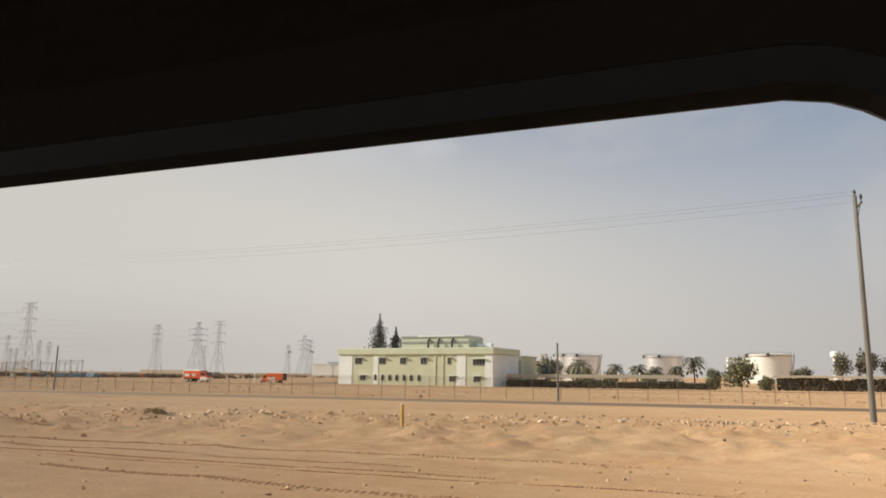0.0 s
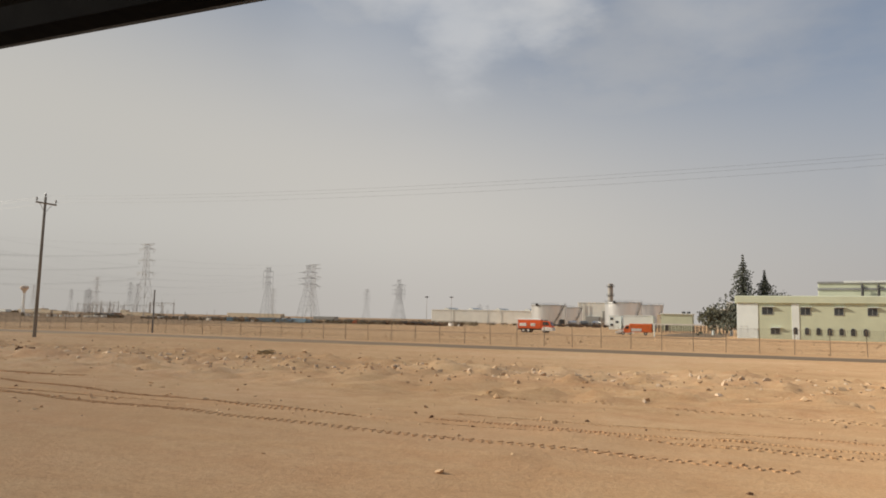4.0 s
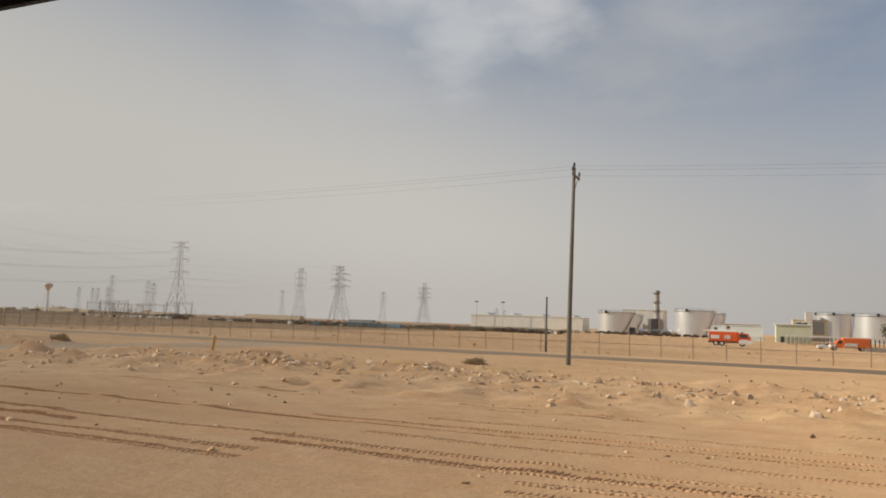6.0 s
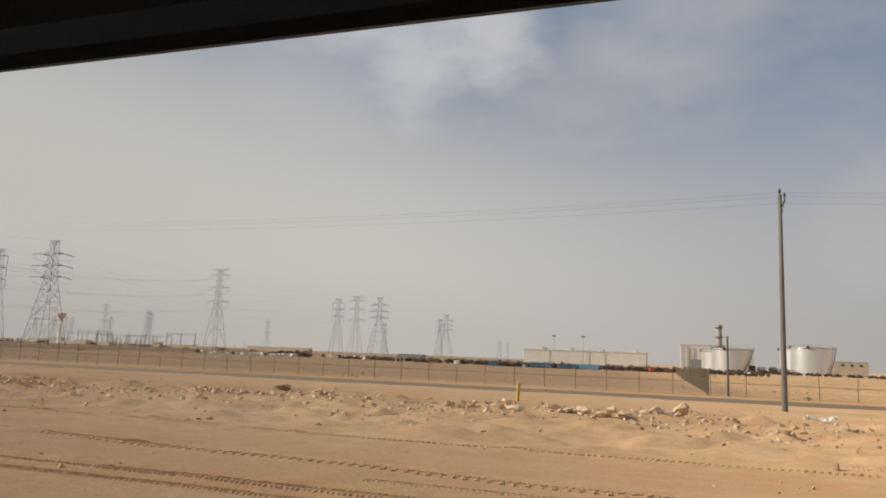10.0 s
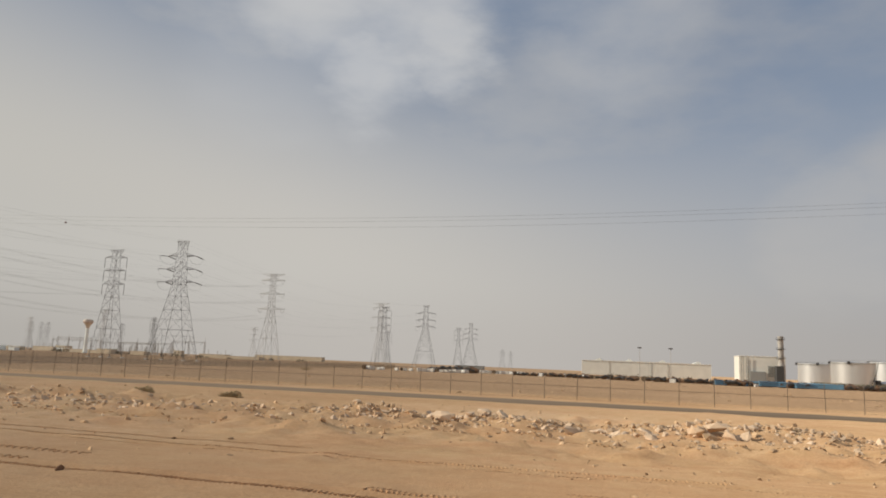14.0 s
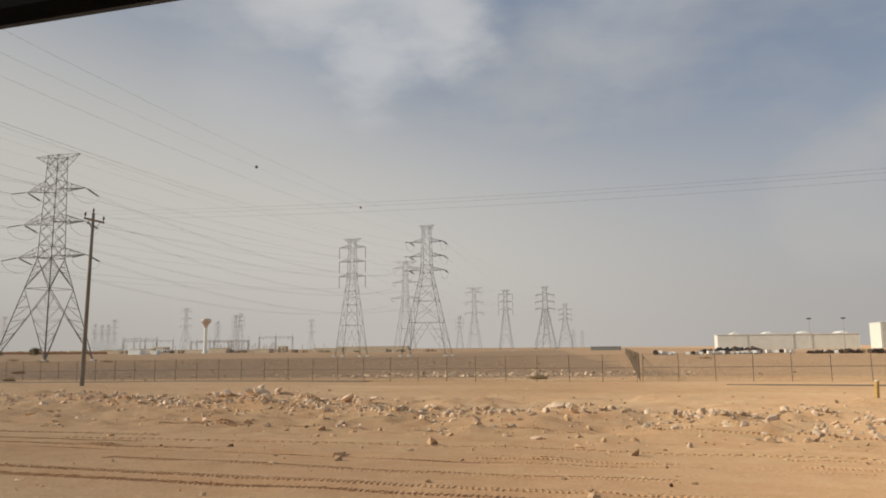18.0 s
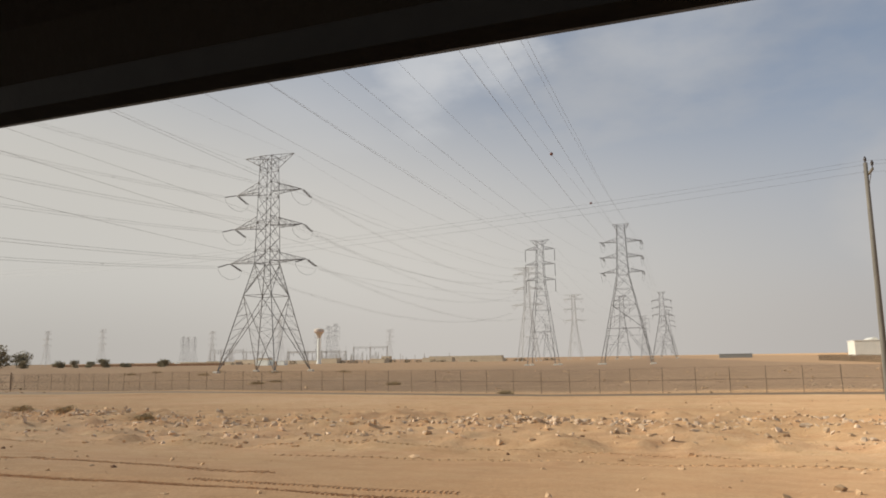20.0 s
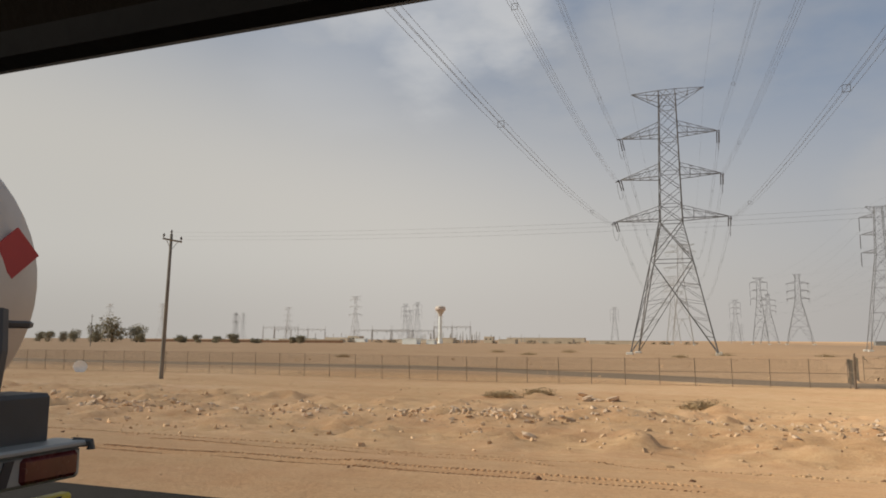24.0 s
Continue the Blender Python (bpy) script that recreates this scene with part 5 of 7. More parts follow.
# pumps and pipes between the tanks, and two white masts beyond
skid = thing("pump_station", pose(-197, 436, -0.4, 0, 0, 38), "low pump station with pale vessels and dark pipes", "pump station")
for k in range(3):
    part("vessel", Geo().tube([(1 + k * 8, 0, 2.4), (2 + k * 8, 0, 2.4), (6 + k * 8, 0, 2.4), (7 + k * 8, 0, 2.4)], [0.5, 1.3, 1.3, 0.5], 14), TANK_SKIN if k % 2 == 0 else FRAME_GREY, skid, smooth=True)
    for u in (2.4, 5.6):
        part("saddle", Geo().box((u + k * 8, 0, 0.6), (0.5, 2.0, 1.4), 0.04), CONCRETE, skid)
for k in range(4):
    part("pipe", Geo().tube([(-2, -3 - k * 0.7, 0.7 + 0.2 * k), (14 + 3 * k, -3 - k * 0.7, 0.7 + 0.2 * k), (15 + 3 * k, -2, 2.2), (15 + 3 * k, 0, 2.4)], 0.24, 8), RUST if k % 2 else DARK_STEEL, skid)
part("stair_tower", Geo().box((-3.4, -1, 2.0), (2.4, 2.4, 4.2), 0.1), DARK_STEEL, skid)
shaft = thing("white_tower", pose(78.5, 586, -0.4), "slim white tower with a wider top in the haze", "tower")
part("shaft", Geo().lathe([(2.2, -0.3), (1.9, 17), (2.0, 17.2)], 20), WHITE_WALL, shaft)
part("head", Geo().lathe([(2.0, 17.2), (3.4, 18.0), (3.4, 21.0), (2.6, 21.8), (0.02, 22.0)], 20), WHITE_WALL, shaft)
pipe = thing("vent_pipe", pose(6.6, 548, -0.4), "thin white vent pipe behind the tanks", "vent pipe")
part("pipe", Geo().lathe([(1.3, -0.3), (1.3, 15.8), (1.0, 16.4), (0.02, 16.4)], 14), WHITE_WALL, pipe)

small = block("pump_house", pose(-144.6, 322, -0.4), (12.3, 9, 6.2), WHITE_WALL, "small plain white pump house", "building", 0.3, 0.15)
door(small, 3.0, 1.1, 2.2)
hut = block("workshop", pose(-127.8, 312, -0.4), (12.2, 10, 7.2), GREEN_WALL, "pale green workshop with white roof edge", "building", 0.4, 0.4, WHITE_WALL)
for u in (8.6, 10.6):
    part("roof_unit", Geo().box((u, 4, 7.6), (1.4, 1.2, 0.9), 0.08), DARK_STEEL, hut)
door(hut, 2.2, 1.3, 2.3)
proc = block("process_block", pose(-113, 462, -0.4), (18, 12, 12.2), CREAM_WALL, "cream concrete process block with towers", "building", 0.5, 0.2)
part("tower", Geo().box((8.2, -0.4, 8.2), (3.6, 5, 16.6), 0.1), CONCRETE, proc)
part("dark_bay", Geo().box((13.0, -0.2, 7.5), (6, 0.6, 7), 0.05), FRAME_GREY, proc)
window(proc, 3.4, 9.6, 4.0, 0.8, 0.02, 4)
window(proc, 3.4, 5.8, 4.0, 0.8, 0.02, 4)
low = block("store_shed", pose(-151, 500, -0.4), (22, 12, 8.9), CREAM_WALL, "cream low store with dark openings", "building", 0.4, 0.2)
for u in (3, 8, 13, 18):
    window(low, u, 6.6, 1.6, 1.3, 0.02, 2, shade=False)


# ---- vehicles on the plant yard ----
def wheel(parent, x, y, r, w, twin=False):
    g = Geo()
    prof = [(r * 0.55, -w / 2), (r * 0.9, -w / 2), (r, -w * 0.32), (r, w * 0.32), (r * 0.9, w / 2), (r * 0.55, w / 2)]
    g.lathe(prof, 20)
    g.v = [(x + a, y + c, r + b) for a, b, c in g.v]
    t = part("wheel", g, RUBBER, parent)
    g = Geo().lathe([(0.04, -w * 0.2), (r * 0.3, -w * 0.25), (r * 0.56, -w * 0.45), (r * 0.56, w * 0.45), (r * 0.3, w * 0.25), (0.04, w * 0.2)], 16)
    g.v = [(x + a, y + c, r + b) for a, b, c in g.v]
    part("rim", g, WHITE_PAINT, t)


def fire_engine():
    ob = thing("fire_engine", pose(-147.4, 174.0, -0.42, 0, 0, -3), "orange-red fire engine with white flank panels parked on sand", "fire engine", "parked emergency vehicles")
    part("body", Geo().box((3.2, 1.25, 2.05), (6.2, 2.5, 2.1), 0.08), ORANGE, ob)
    part("chassis", Geo().box((4.4, 1.25, 0.85), (8.8, 1.2, 0.35), 0.05), DARK_STEEL, ob)
    cab = part("cab", Geo().prism([(6.35, 0.75), (8.1, 0.75), (8.95, 1.0), (8.95, 1.75), (8.35, 2.85), (6.35, 2.95)], 0.05, 2.45), ORANGE, ob)
    part("side_window", Geo().prism([(6.7, 1.85), (8.4, 1.85), (8.1, 2.65), (6.7, 2.7)], 0.02, 0.06), GLASS, cab)
    part("windscreen", Geo().prism([(8.42, 1.85), (8.96, 1.8), (8.45, 2.72), (8.3, 2.75)], 0.25, 2.25), GLASS, cab)
    part("fender", Geo().prism([(6.5, 0.55), (9.2, 0.55), (9.2, 1.25), (8.0, 1.5), (6.9, 1.5), (6.5, 1.1)], -0.03, 2.53), WHITE_PAINT, cab, "white front wing and bumper")
    for u, w in ((1.6, 1.8), (4.2, 1.2)):
        part("flank_panel", Geo().box((u, -0.02, 1.95), (w, 0.06, 0.75), 0.02), WHITE_PAINT, ob, "white flank panel")
    part("tail_stripe", Geo().box((0.2, -0.015, 2.05), (0.22, 0.06, 2.0), 0.01), WHITE_PAINT, ob)
    part("roof_rail", Geo().box((3.2, 1.25, 3.2), (6.0, 2.2, 0.18), 0.05), WHITE_PAINT, ob)
    part("ladder", Geo().tube([(-0.9, 1.25, 3.25), (1.5, 1.25, 3.4), (5.6, 1.25, 3.4)], 0.14, 6), WHITE_PAINT, ob)
    part("light_bar", Geo().box((7.2, 1.25, 3.05), (0.4, 1.6, 0.22), 0.05), GLASS, ob)
    for x in (1.7, 2.95, 7.2):
        for y in (0.2, 2.3):
            wheel(ob, x, y, 0.58, 0.36)


def box_van():
    ob = thing("ambulance_van", pose(-122.7, 176.2, -0.42, 0, 0, 6), "orange box van with a grey-white side panel on sand", "van", "parked emergency vehicles")
    part("box", Geo().box((5.1, 1.1, 1.72), (5.2, 2.2, 2.0), 0.08), VAN_ORANGE, ob, "orange box body")
    part("tail", Geo().box((7.75, 1.1, 1.65), (0.12, 2.1, 1.9), 0.02), DARK_STEEL, ob)
    cab = part("cab", Geo().prism([(0.1, 0.55), (2.5, 0.55), (2.5, 2.35), (1.75, 2.3), (1.2, 1.5), (0.1, 1.3)], 0.08, 2.12), VAN_ORANGE, ob)
    part("side_window", Geo().prism([(1.4, 1.5), (2.35, 1.5), (2.35, 2.15), (1.85, 2.15)], 0.05, 0.09), GLASS, cab)
    part("bonnet", Geo().prism([(0.05, 0.6), (1.15, 0.6), (1.15, 1.42), (0.1, 1.22)], 0.06, 2.14), WHITE_PAINT, cab, "pale bonnet")
    part("side_panel", Geo().box((4.1, -0.01, 1.25), (2.4, 0.05, 0.7), 0.02), WHITE_PAINT, ob, "grey-white side panel")
    for x in (0.95, 6.2):
        for y in (0.2, 2.0):
            wheel(ob, x, y, 0.42, 0.28)


def white_car():
    ob = thing("car", pose(-124.6, 182.6, -0.42, 0, 0, 4), "white saloon car parked behind the orange van", "car", "parked cars")
    body = part("body", Geo().prism([(0.05, 0.35), (4.4, 0.35), (4.45, 0.95), (3.5, 1.0), (3.0, 1.45), (1.9, 1.48), (1.25, 1.0), (0.1, 0.85)], 0.0, 1.75), WHITE_PAINT, ob)
    part("side_window", Geo().prism([(1.45, 1.0), (3.3, 1.02), (2.92, 1.38), (1.95, 1.4)], -0.02, 0.02), GLASS, body)
    part("windscreen", Geo().prism([(1.27, 1.02), (1.86, 1.46), (1.83, 1.49), (1.22, 1.05)], 0.15, 1.6), GLASS, body)
    for x in (0.85, 3.55):
        for y in (0.1, 1.65):
            wheel(ob, x, y, 0.33, 0.2)


fire_engine()
box_van()
white_car()
cart = thing("yard_lorry", pose(-244.5, 262, -0.42, 0, 0, 12) @ Matrix.Scale(0.6, 4), "small red lorry among stored drums", "lorry")
part("cab", Geo().prism([(-1.4, 0.5), (1.0, 0.5), (1.0, 2.7), (-0.8, 2.7), (-1.4, 1.7)], -1.1, 1.1), ORANGE, cart)
part("windscreen", Geo().prism([(-1.36, 1.75), (-0.86, 2.6), (-0.82, 2.6), (-1.3, 1.75)], -0.95, 0.95), GLASS, cart)
part("load_bed", Geo().box((3.4, 0, 1.15), (4.6, 2.2, 0.5), 0.05), DARK_STEEL, cart)
for x in (-0.4, 4.2):
    for y in (-0.95, 0.95):
        wheel(cart, x, y, 0.45, 0.3)
frame_hut = block("stair_block", pose(-151.6, 325, -0.4), (5.2, 6, 6.0), WHITE_WALL, "narrow white stair block with dark openings", "building", 0.3, 0.1)
for u, z in ((1.3, 4.6), (3.6, 3.2), (1.3, 1.9)):
    window(frame_hut, u, z, 1.3, 1.0, 0.02, 2, shade=False)

# ---- stored goods on the plain ----
BLUE_STEEL = surface("blue_painted_steel", (0.12, 0.26, 0.38), 0.6, 0.1, 0.2, 0.5, 5, 0.1)
crate = thing("storage_crate", pose(0, 0, 0), "weathered white storage crate on the plain", "crate", "stored crates")
part("box", Geo().box((0, 0, 0.75), (2.2, 1.6, 1.5), 0.06), WHITE_PAINT, crate)
for dx in (-0.8, 0.8):
    part("skid", Geo().box((dx, 0, 0.0), (0.2, 1.7, 0.24), 0.02), BARK, crate)
drum = thing("cable_drum", pose(0, 0, 0), "dark wooden cable drum standing on edge", "cable drum", "stored cable drums")
g = Geo()
for dy in (-0.7, 0.7):
    g.lathe([(0.02, dy - 0.06), (1.1, dy - 0.06), (1.1, dy + 0.06), (0.02, dy + 0.06)], 18)
g.v = [(a, c, b + 1.05) for a, b, c in g.v]
part("flange", g, BARK, drum)
g = Geo().lathe([(0.62, -0.64), (0.72, -0.3), (0.72, 0.3), (0.62, 0.64)], 16)
g.v = [(a, c, b + 1.05) for a, b, c in g.v]
part("cable_coil", g, DARK_STEEL, drum)
bundle = thing("pipe_bundle", pose(0, 0, 0), "stacked bundle of blue steel beams", "pipe stack", "stored pipe bundles")
for r in range(3):
    for k in range(4 - r):
        part("pipe", Geo().tube([(-4, k * 0.55 + r * 0.28, 0.28 + r * 0.5), (4, k * 0.55 + r * 0.28, 0.28 + r * 0.5)], 0.27, 8), BLUE_STEEL, bundle)
scrap = thing("scrap_heap", pose(0, 0, 0), "low heap of rusty dark scrap metal", "scrap", "scrap heaps")
rs = np.random.default_rng(3)
for k in range(14):
    part("scrap_piece", Geo().box((rs.uniform(-3, 3), rs.uniform(-1.5, 1.5), rs.uniform(0.15, 1.0)), (rs.uniform(0.6, 2.4), rs.uniform(0.3, 1.2), rs.uniform(0.3, 0.9)), 0.04, Euler(rs.uniform(-0.5, 0.5, 3)).to_matrix()), RUST if k % 3 else DARK_STEEL, scrap)
STORE = []
for i in range(24):                      # a slanting row of white crates on the open ground
    if i not in (5, 6, 11):
        STORE.append((crate if i % 8 else drum, -415 + i * 1.42 + rs.uniform(-0.3, 0.3), 241 + i * 0.82 + rs.uniform(-0.8, 0.8), rs.uniform(0.65, 0.95)))
for i in range(9):                       # darker goods behind it, then a second pale row
    STORE.append((drum if i % 3 else scrap, -396 + i * 1.7 + rs.uniform(-0.4, 0.4), 268 + rs.uniform(-1, 2), rs.uniform(1.0, 1.4)))
for i in range(13):
    STORE.append((crate if i % 5 else drum, -387 + i * 1.7 + rs.uniform(-0.2, 0.2), 292 + rs.uniform(-2, 2), rs.uniform(0.75, 1.05)))
for i in range(10):
    STORE.append((rs.choice([crate, drum, scrap], p=[0.5, 0.3, 0.2]), -364 + i * 2.2 + rs.uniform(-0.7, 0.7), 270 + rs.uniform(-4, 6), rs.uniform(0.6, 1.0)))
for i in range(58):                      # the dense dark yard
    STORE.append((rs.choice([drum, scrap, crate], p=[0.35, 0.5, 0.15]), -344 + i * 2.4 + rs.uniform(-1.2, 1.2), float(np.interp(i, [0, 25, 57], [262, 256, 292])) + rs.uniform(-9, 10), rs.uniform(0.6, 1.15)))
for i in range(18):
    STORE.append((bundle if i % 6 else scrap, -296 + i * 1.9 + rs.uniform(-0.6, 0.6), 252 + rs.uniform(-4, 4), rs.uniform(0.7, 1.1)))
for i in range(20):
    STORE.append((drum if i % 4 else scrap, -248 + i * 2.2 + rs.uniform(-0.5, 0.5), 276 + rs.uniform(-6, 6), rs.uniform(0.7, 1.0)))
for i in range(8):
    STORE.append((scrap, -210 + i * 9, 400 + rs.uniform(-4, 4), 0.9))
used = set()
for src, x, y, k in STORE:
    m = pose(x, y, gz(x, y) + 0.02, 0, 0, rs.uniform(-25, 25)) @ Matrix.Scale(k, 4)
    if src in used:
        copy_thing(src, m)
    else:
        src.matrix_basis = m
        used.add(src)

# scrub along the yards
SCRUB_LEAF = surface("brown_green_scrub", (0.17, 0.145, 0.10), 0.9, 0, 0.35, 0.5, 4, 0.1)
rb = np.random.default_rng(200)
belt = [(-350 + 2.7 * k + rb.uniform(-1.5, 1.5), float(np.interp(k, [0, 20, 54], [274, 278, 312])) + rb.uniform(-9, 9), rb.uniform(0.6, 1.3)) for k in range(54)]
belt += [(-250 + 3.6 * k + rb.uniform(-1.5, 1.5), 398 + rb.uniform(-8, 8), rb.uniform(0.5, 1.1)) for k in range(16)]
belt += [(-1000 + 7.5 * k + rb.uniform(-3, 3), 500 + rb.uniform(-6, 40), rb.uniform(0.7, 1.7)) for k in range(58)]
for x, y, k in belt:
    ob = thing("desert_shrub", pose(x, y, gz(x, y) - 0.1, 0, 0, rb.uniform(0, 360)), "low dusty brown-green shrub on the far plain", "shrub", "far shrubs")
    part("foliage", leaf_cloud(95, (0, 0, 0.75 * k), (2.1 * k, 1.7 * k, 1.0 * k), 0.33 * k, rb), SCRUB_LEAF, ob)

# ---- water tower, low buildings and the switchyard ----
wt = thing("water_tower", pose(-746.2, 488.4, -0.4), "white water tower with a flared bowl on a slim shaft", "water tower")
part("shaft", Geo().lathe([(2.0, -0.3), (1.35, 3), (1.2, 19.5)], 24), WHITE_WALL, wt)
part("bowl", Geo().lathe([(1.2, 19.6), (1.7, 21.2), (3.5, 24.0), (3.75, 25.2), (3.5, 26.2), (1.0, 27.0), (0.02, 27.1)], 28), surface("beige_bowl", (0.62, 0.57, 0.51), 0.8), wt, "beige bowl")
part("collar", Geo().lathe([(3.4, 23.6), (3.85, 23.9), (3.9, 24.6), (3.6, 24.9)], 28), surface("pink_band", (0.55, 0.45, 0.39), 0.8), wt, "pink band")
BLOCKS = [(-903, 520, 58, 10, 2.6, CREAM_WALL), (-800, 524, 38, 9, 2.8, CREAM_WALL), (-762, 520, 14, 8, 4.0, CREAM_WALL), (-728.6, 381, 9, 6, 3.4, WHITE_WALL), (-715, 384, 5, 4, 2.6, WHITE_WALL),
          (-645, 520, 35, 8, 2.6, CREAM_WALL), (-798, 850, 94, 10, 5.4, CREAM_WALL), (-702, 486, 12, 8, 3.2, CREAM_WALL), (-905, 600, 24, 10, 4.2, CREAM_WALL), (-884, 606, 12, 10, 5.6, CREAM_WALL), (-868, 590, 10, 7, 3.4, WHITE_WALL), (-918, 574, 9, 6, 3.0, CREAM_WALL), (-930, 590, 18, 8, 3.6, WHITE_WALL), (-952, 570, 20, 8, 3.0, WHITE_WALL), (-690, 560, 26, 8, 3.4, CREAM_WALL), (-752, 612, 8, 6, 5.5, CREAM_WALL), (-460, 560, 22, 8, 3.0, FRAME_GREY)]
for i, (x, y, w, d, h, mt) in enumerate(BLOCKS):
    b = block("low_building", pose(x, y, -0.45), (w, d, h), mt, "low pale flat-roofed service building on the plain", "building", 0.3, 0.15, None, "service buildings")
    if 5 < h < 8 and w < 30:
        for k in range(int(w / 4)):
            window(b, 2 + k * 4, h * 0.6, 1.6, 1.1, 0.02, 2, shade=False)
wall = thing("boundary_wall", pose(-1008, 481, -0.5, 0, 0, math.degrees(math.atan2(-29, 204))), "long low dark brown boundary wall", "wall")
for k in range(41):
    part("wall_panel", Geo().box((k * 5.0 + 2.45, 0, 0.75), (4.86, 0.25, 2.2), 0.03), RUST, wall)


def gantry(x0, x1, y, h, bays):
    ob = thing("switchyard_gantry", pose(x0, y, -0.4), "grey lattice switchyard gantry with busbar posts", "gantry", "switchyard gantries")
    w = (x1 - x0) / bays
    for k in range(bays + 1):
        g = Geo()
        for a in (-0.5, 0.5):
            g.bar((k * w + a * 1.8, -0.6, 0), (k * w + a * 0.8, -0.6, h), 0.16)
            g.bar((k * w + a * 1.8, 0.6, 0), (k * w + a * 0.8, 0.6, h), 0.16)
        for i in range(8):
            s = 1 if i % 2 else -1
            g.bar((k * w - s * 0.7, -0.6, h * i / 8), (k * w + s * 0.7, -0.6, h * (i + 1) / 8), 0.1)
        g.bar((k * w, 0, h), (k * w, 0, h + 5), 0.14)
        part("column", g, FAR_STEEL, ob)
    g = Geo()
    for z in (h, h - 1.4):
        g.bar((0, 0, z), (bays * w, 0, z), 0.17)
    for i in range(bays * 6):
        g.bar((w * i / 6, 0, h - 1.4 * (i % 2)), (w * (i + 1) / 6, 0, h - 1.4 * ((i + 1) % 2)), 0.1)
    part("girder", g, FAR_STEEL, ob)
    for i in range(bays * 2):
        part("insulator_string", Geo().tube([(w * (i + 0.5) / 2, 0, h - 1.4), (w * (i + 0.5) / 2, 0, h - 4.2)], 0.16, 6), INSULATOR, ob)


gantry(-1263, -1196, 1020, 22, 3)
gantry(-857, -814, 760, 17.2, 2)
gantry(-1161, -1077, 900, 16.6, 3)
gantry(-1010, -930, 860, 15.0, 3)
gantry(-900, -830, 690, 12.0, 3)
rk = np.random.default_rng(12)
for k in range(70):
    x, y, h = (-980 + rk.uniform(0, 260), 640 + rk.uniform(-40, 120), rk.uniform(5, 9)) if k < 26 else (-826 + (k - 26) * 1.6 + rk.uniform(-0.5, 0.5), 618 + rk.uniform(-6, 14), rk.uniform(5, 10))
    ob = thing("busbar_post", pose(x, y, -0.4), "grey switchyard post with an insulator", "post", "busbar posts")
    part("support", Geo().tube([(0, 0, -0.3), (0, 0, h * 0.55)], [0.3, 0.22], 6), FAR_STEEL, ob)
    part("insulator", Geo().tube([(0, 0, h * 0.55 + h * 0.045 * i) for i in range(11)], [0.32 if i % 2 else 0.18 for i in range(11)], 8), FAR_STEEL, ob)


def mast(x, y, h):
    ob = thing("floodlight_mast", pose(x, y, -0.4), "slim grey floodlight mast with a lamp ring", "lamp mast", "floodlight masts")
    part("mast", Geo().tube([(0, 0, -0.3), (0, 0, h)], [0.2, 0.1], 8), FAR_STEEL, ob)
    part("lamp_ring", Geo().lathe([(0.2, h - 0.3), (1.3, h - 0.2), (1.5, h + 0.4), (0.2, h + 0.6)], 12), DARK_STEEL, ob)


for x, y, h in ((-320, 500.5, 19.2), (-300.3, 502, 19.2)):
    mast(x, y, h)

for i, (x, y, h, r) in enumerate(((-990, 372, 6.4, 3.4), (-981, 376, 7.2, 2.8), (-963, 368, 6.4, 3.8), (-948, 372, 9.8, 5.5), (-930, 368, 13.4, 8.0), (-915, 374, 9.6, 5.5), (-904, 366, 4.4, 3.0), (-874, 368, 4.0, 3.4), (-865, 372, 4.0, 2.6), (-847, 368, 3.2, 2.6), (-833, 366, 4.2, 3.6), (-822, 372, 3.2, 3.0), (-800, 380, 3.0, 2.6), (-790, 372, 3.4, 2.8), (-1008, 380, 5.5, 3.2), (-1030, 376, 6.5, 4.0), (-1060, 380, 7.0, 5.0))):
    tree(x, y, h * 1.35, r * 1.2, "haze-paled grey-green desert tree on the far plain", 70 + i, "far", "far trees", 0.16)


# ---- stones, clods and tyre marks on the shoulder ----
def rock_mesh(seed, material, detail=1):
    rng = np.random.default_rng(seed)
    bm = bmesh.new()
    bmesh.ops.create_icosphere(bm, subdivisions=detail, radius=0.5)
    cuts = [(Vector(rng.normal(size=3)).normalized(), rng.uniform(0.20, 0.40)) for _ in range(14)]
    off = Vector(rng.uniform(0, 50, 3))
    for v in bm.verts:
        v.co *= 1 + 0.22 * noise.noise(v.co * 2.3 + off)
        for n, d in cuts:                       # broken faces
            k = v.co.dot(n) - d
            if k > 0:
                v.co -= n * k * 0.9
        v.co.x *= 1.25
        v.co.z *= 0.72
    me = bpy.data.meshes.new("rock")
    bm.to_mesh(me)
    bm.free()
    me.materials.append(material)
    return me


ROCKS = [rock_mesh(s, ROCK if s < 12 else CLOD) for s in range(18)]        # the last six are sandy lumps
rng4 = np.random.default_rng(21)


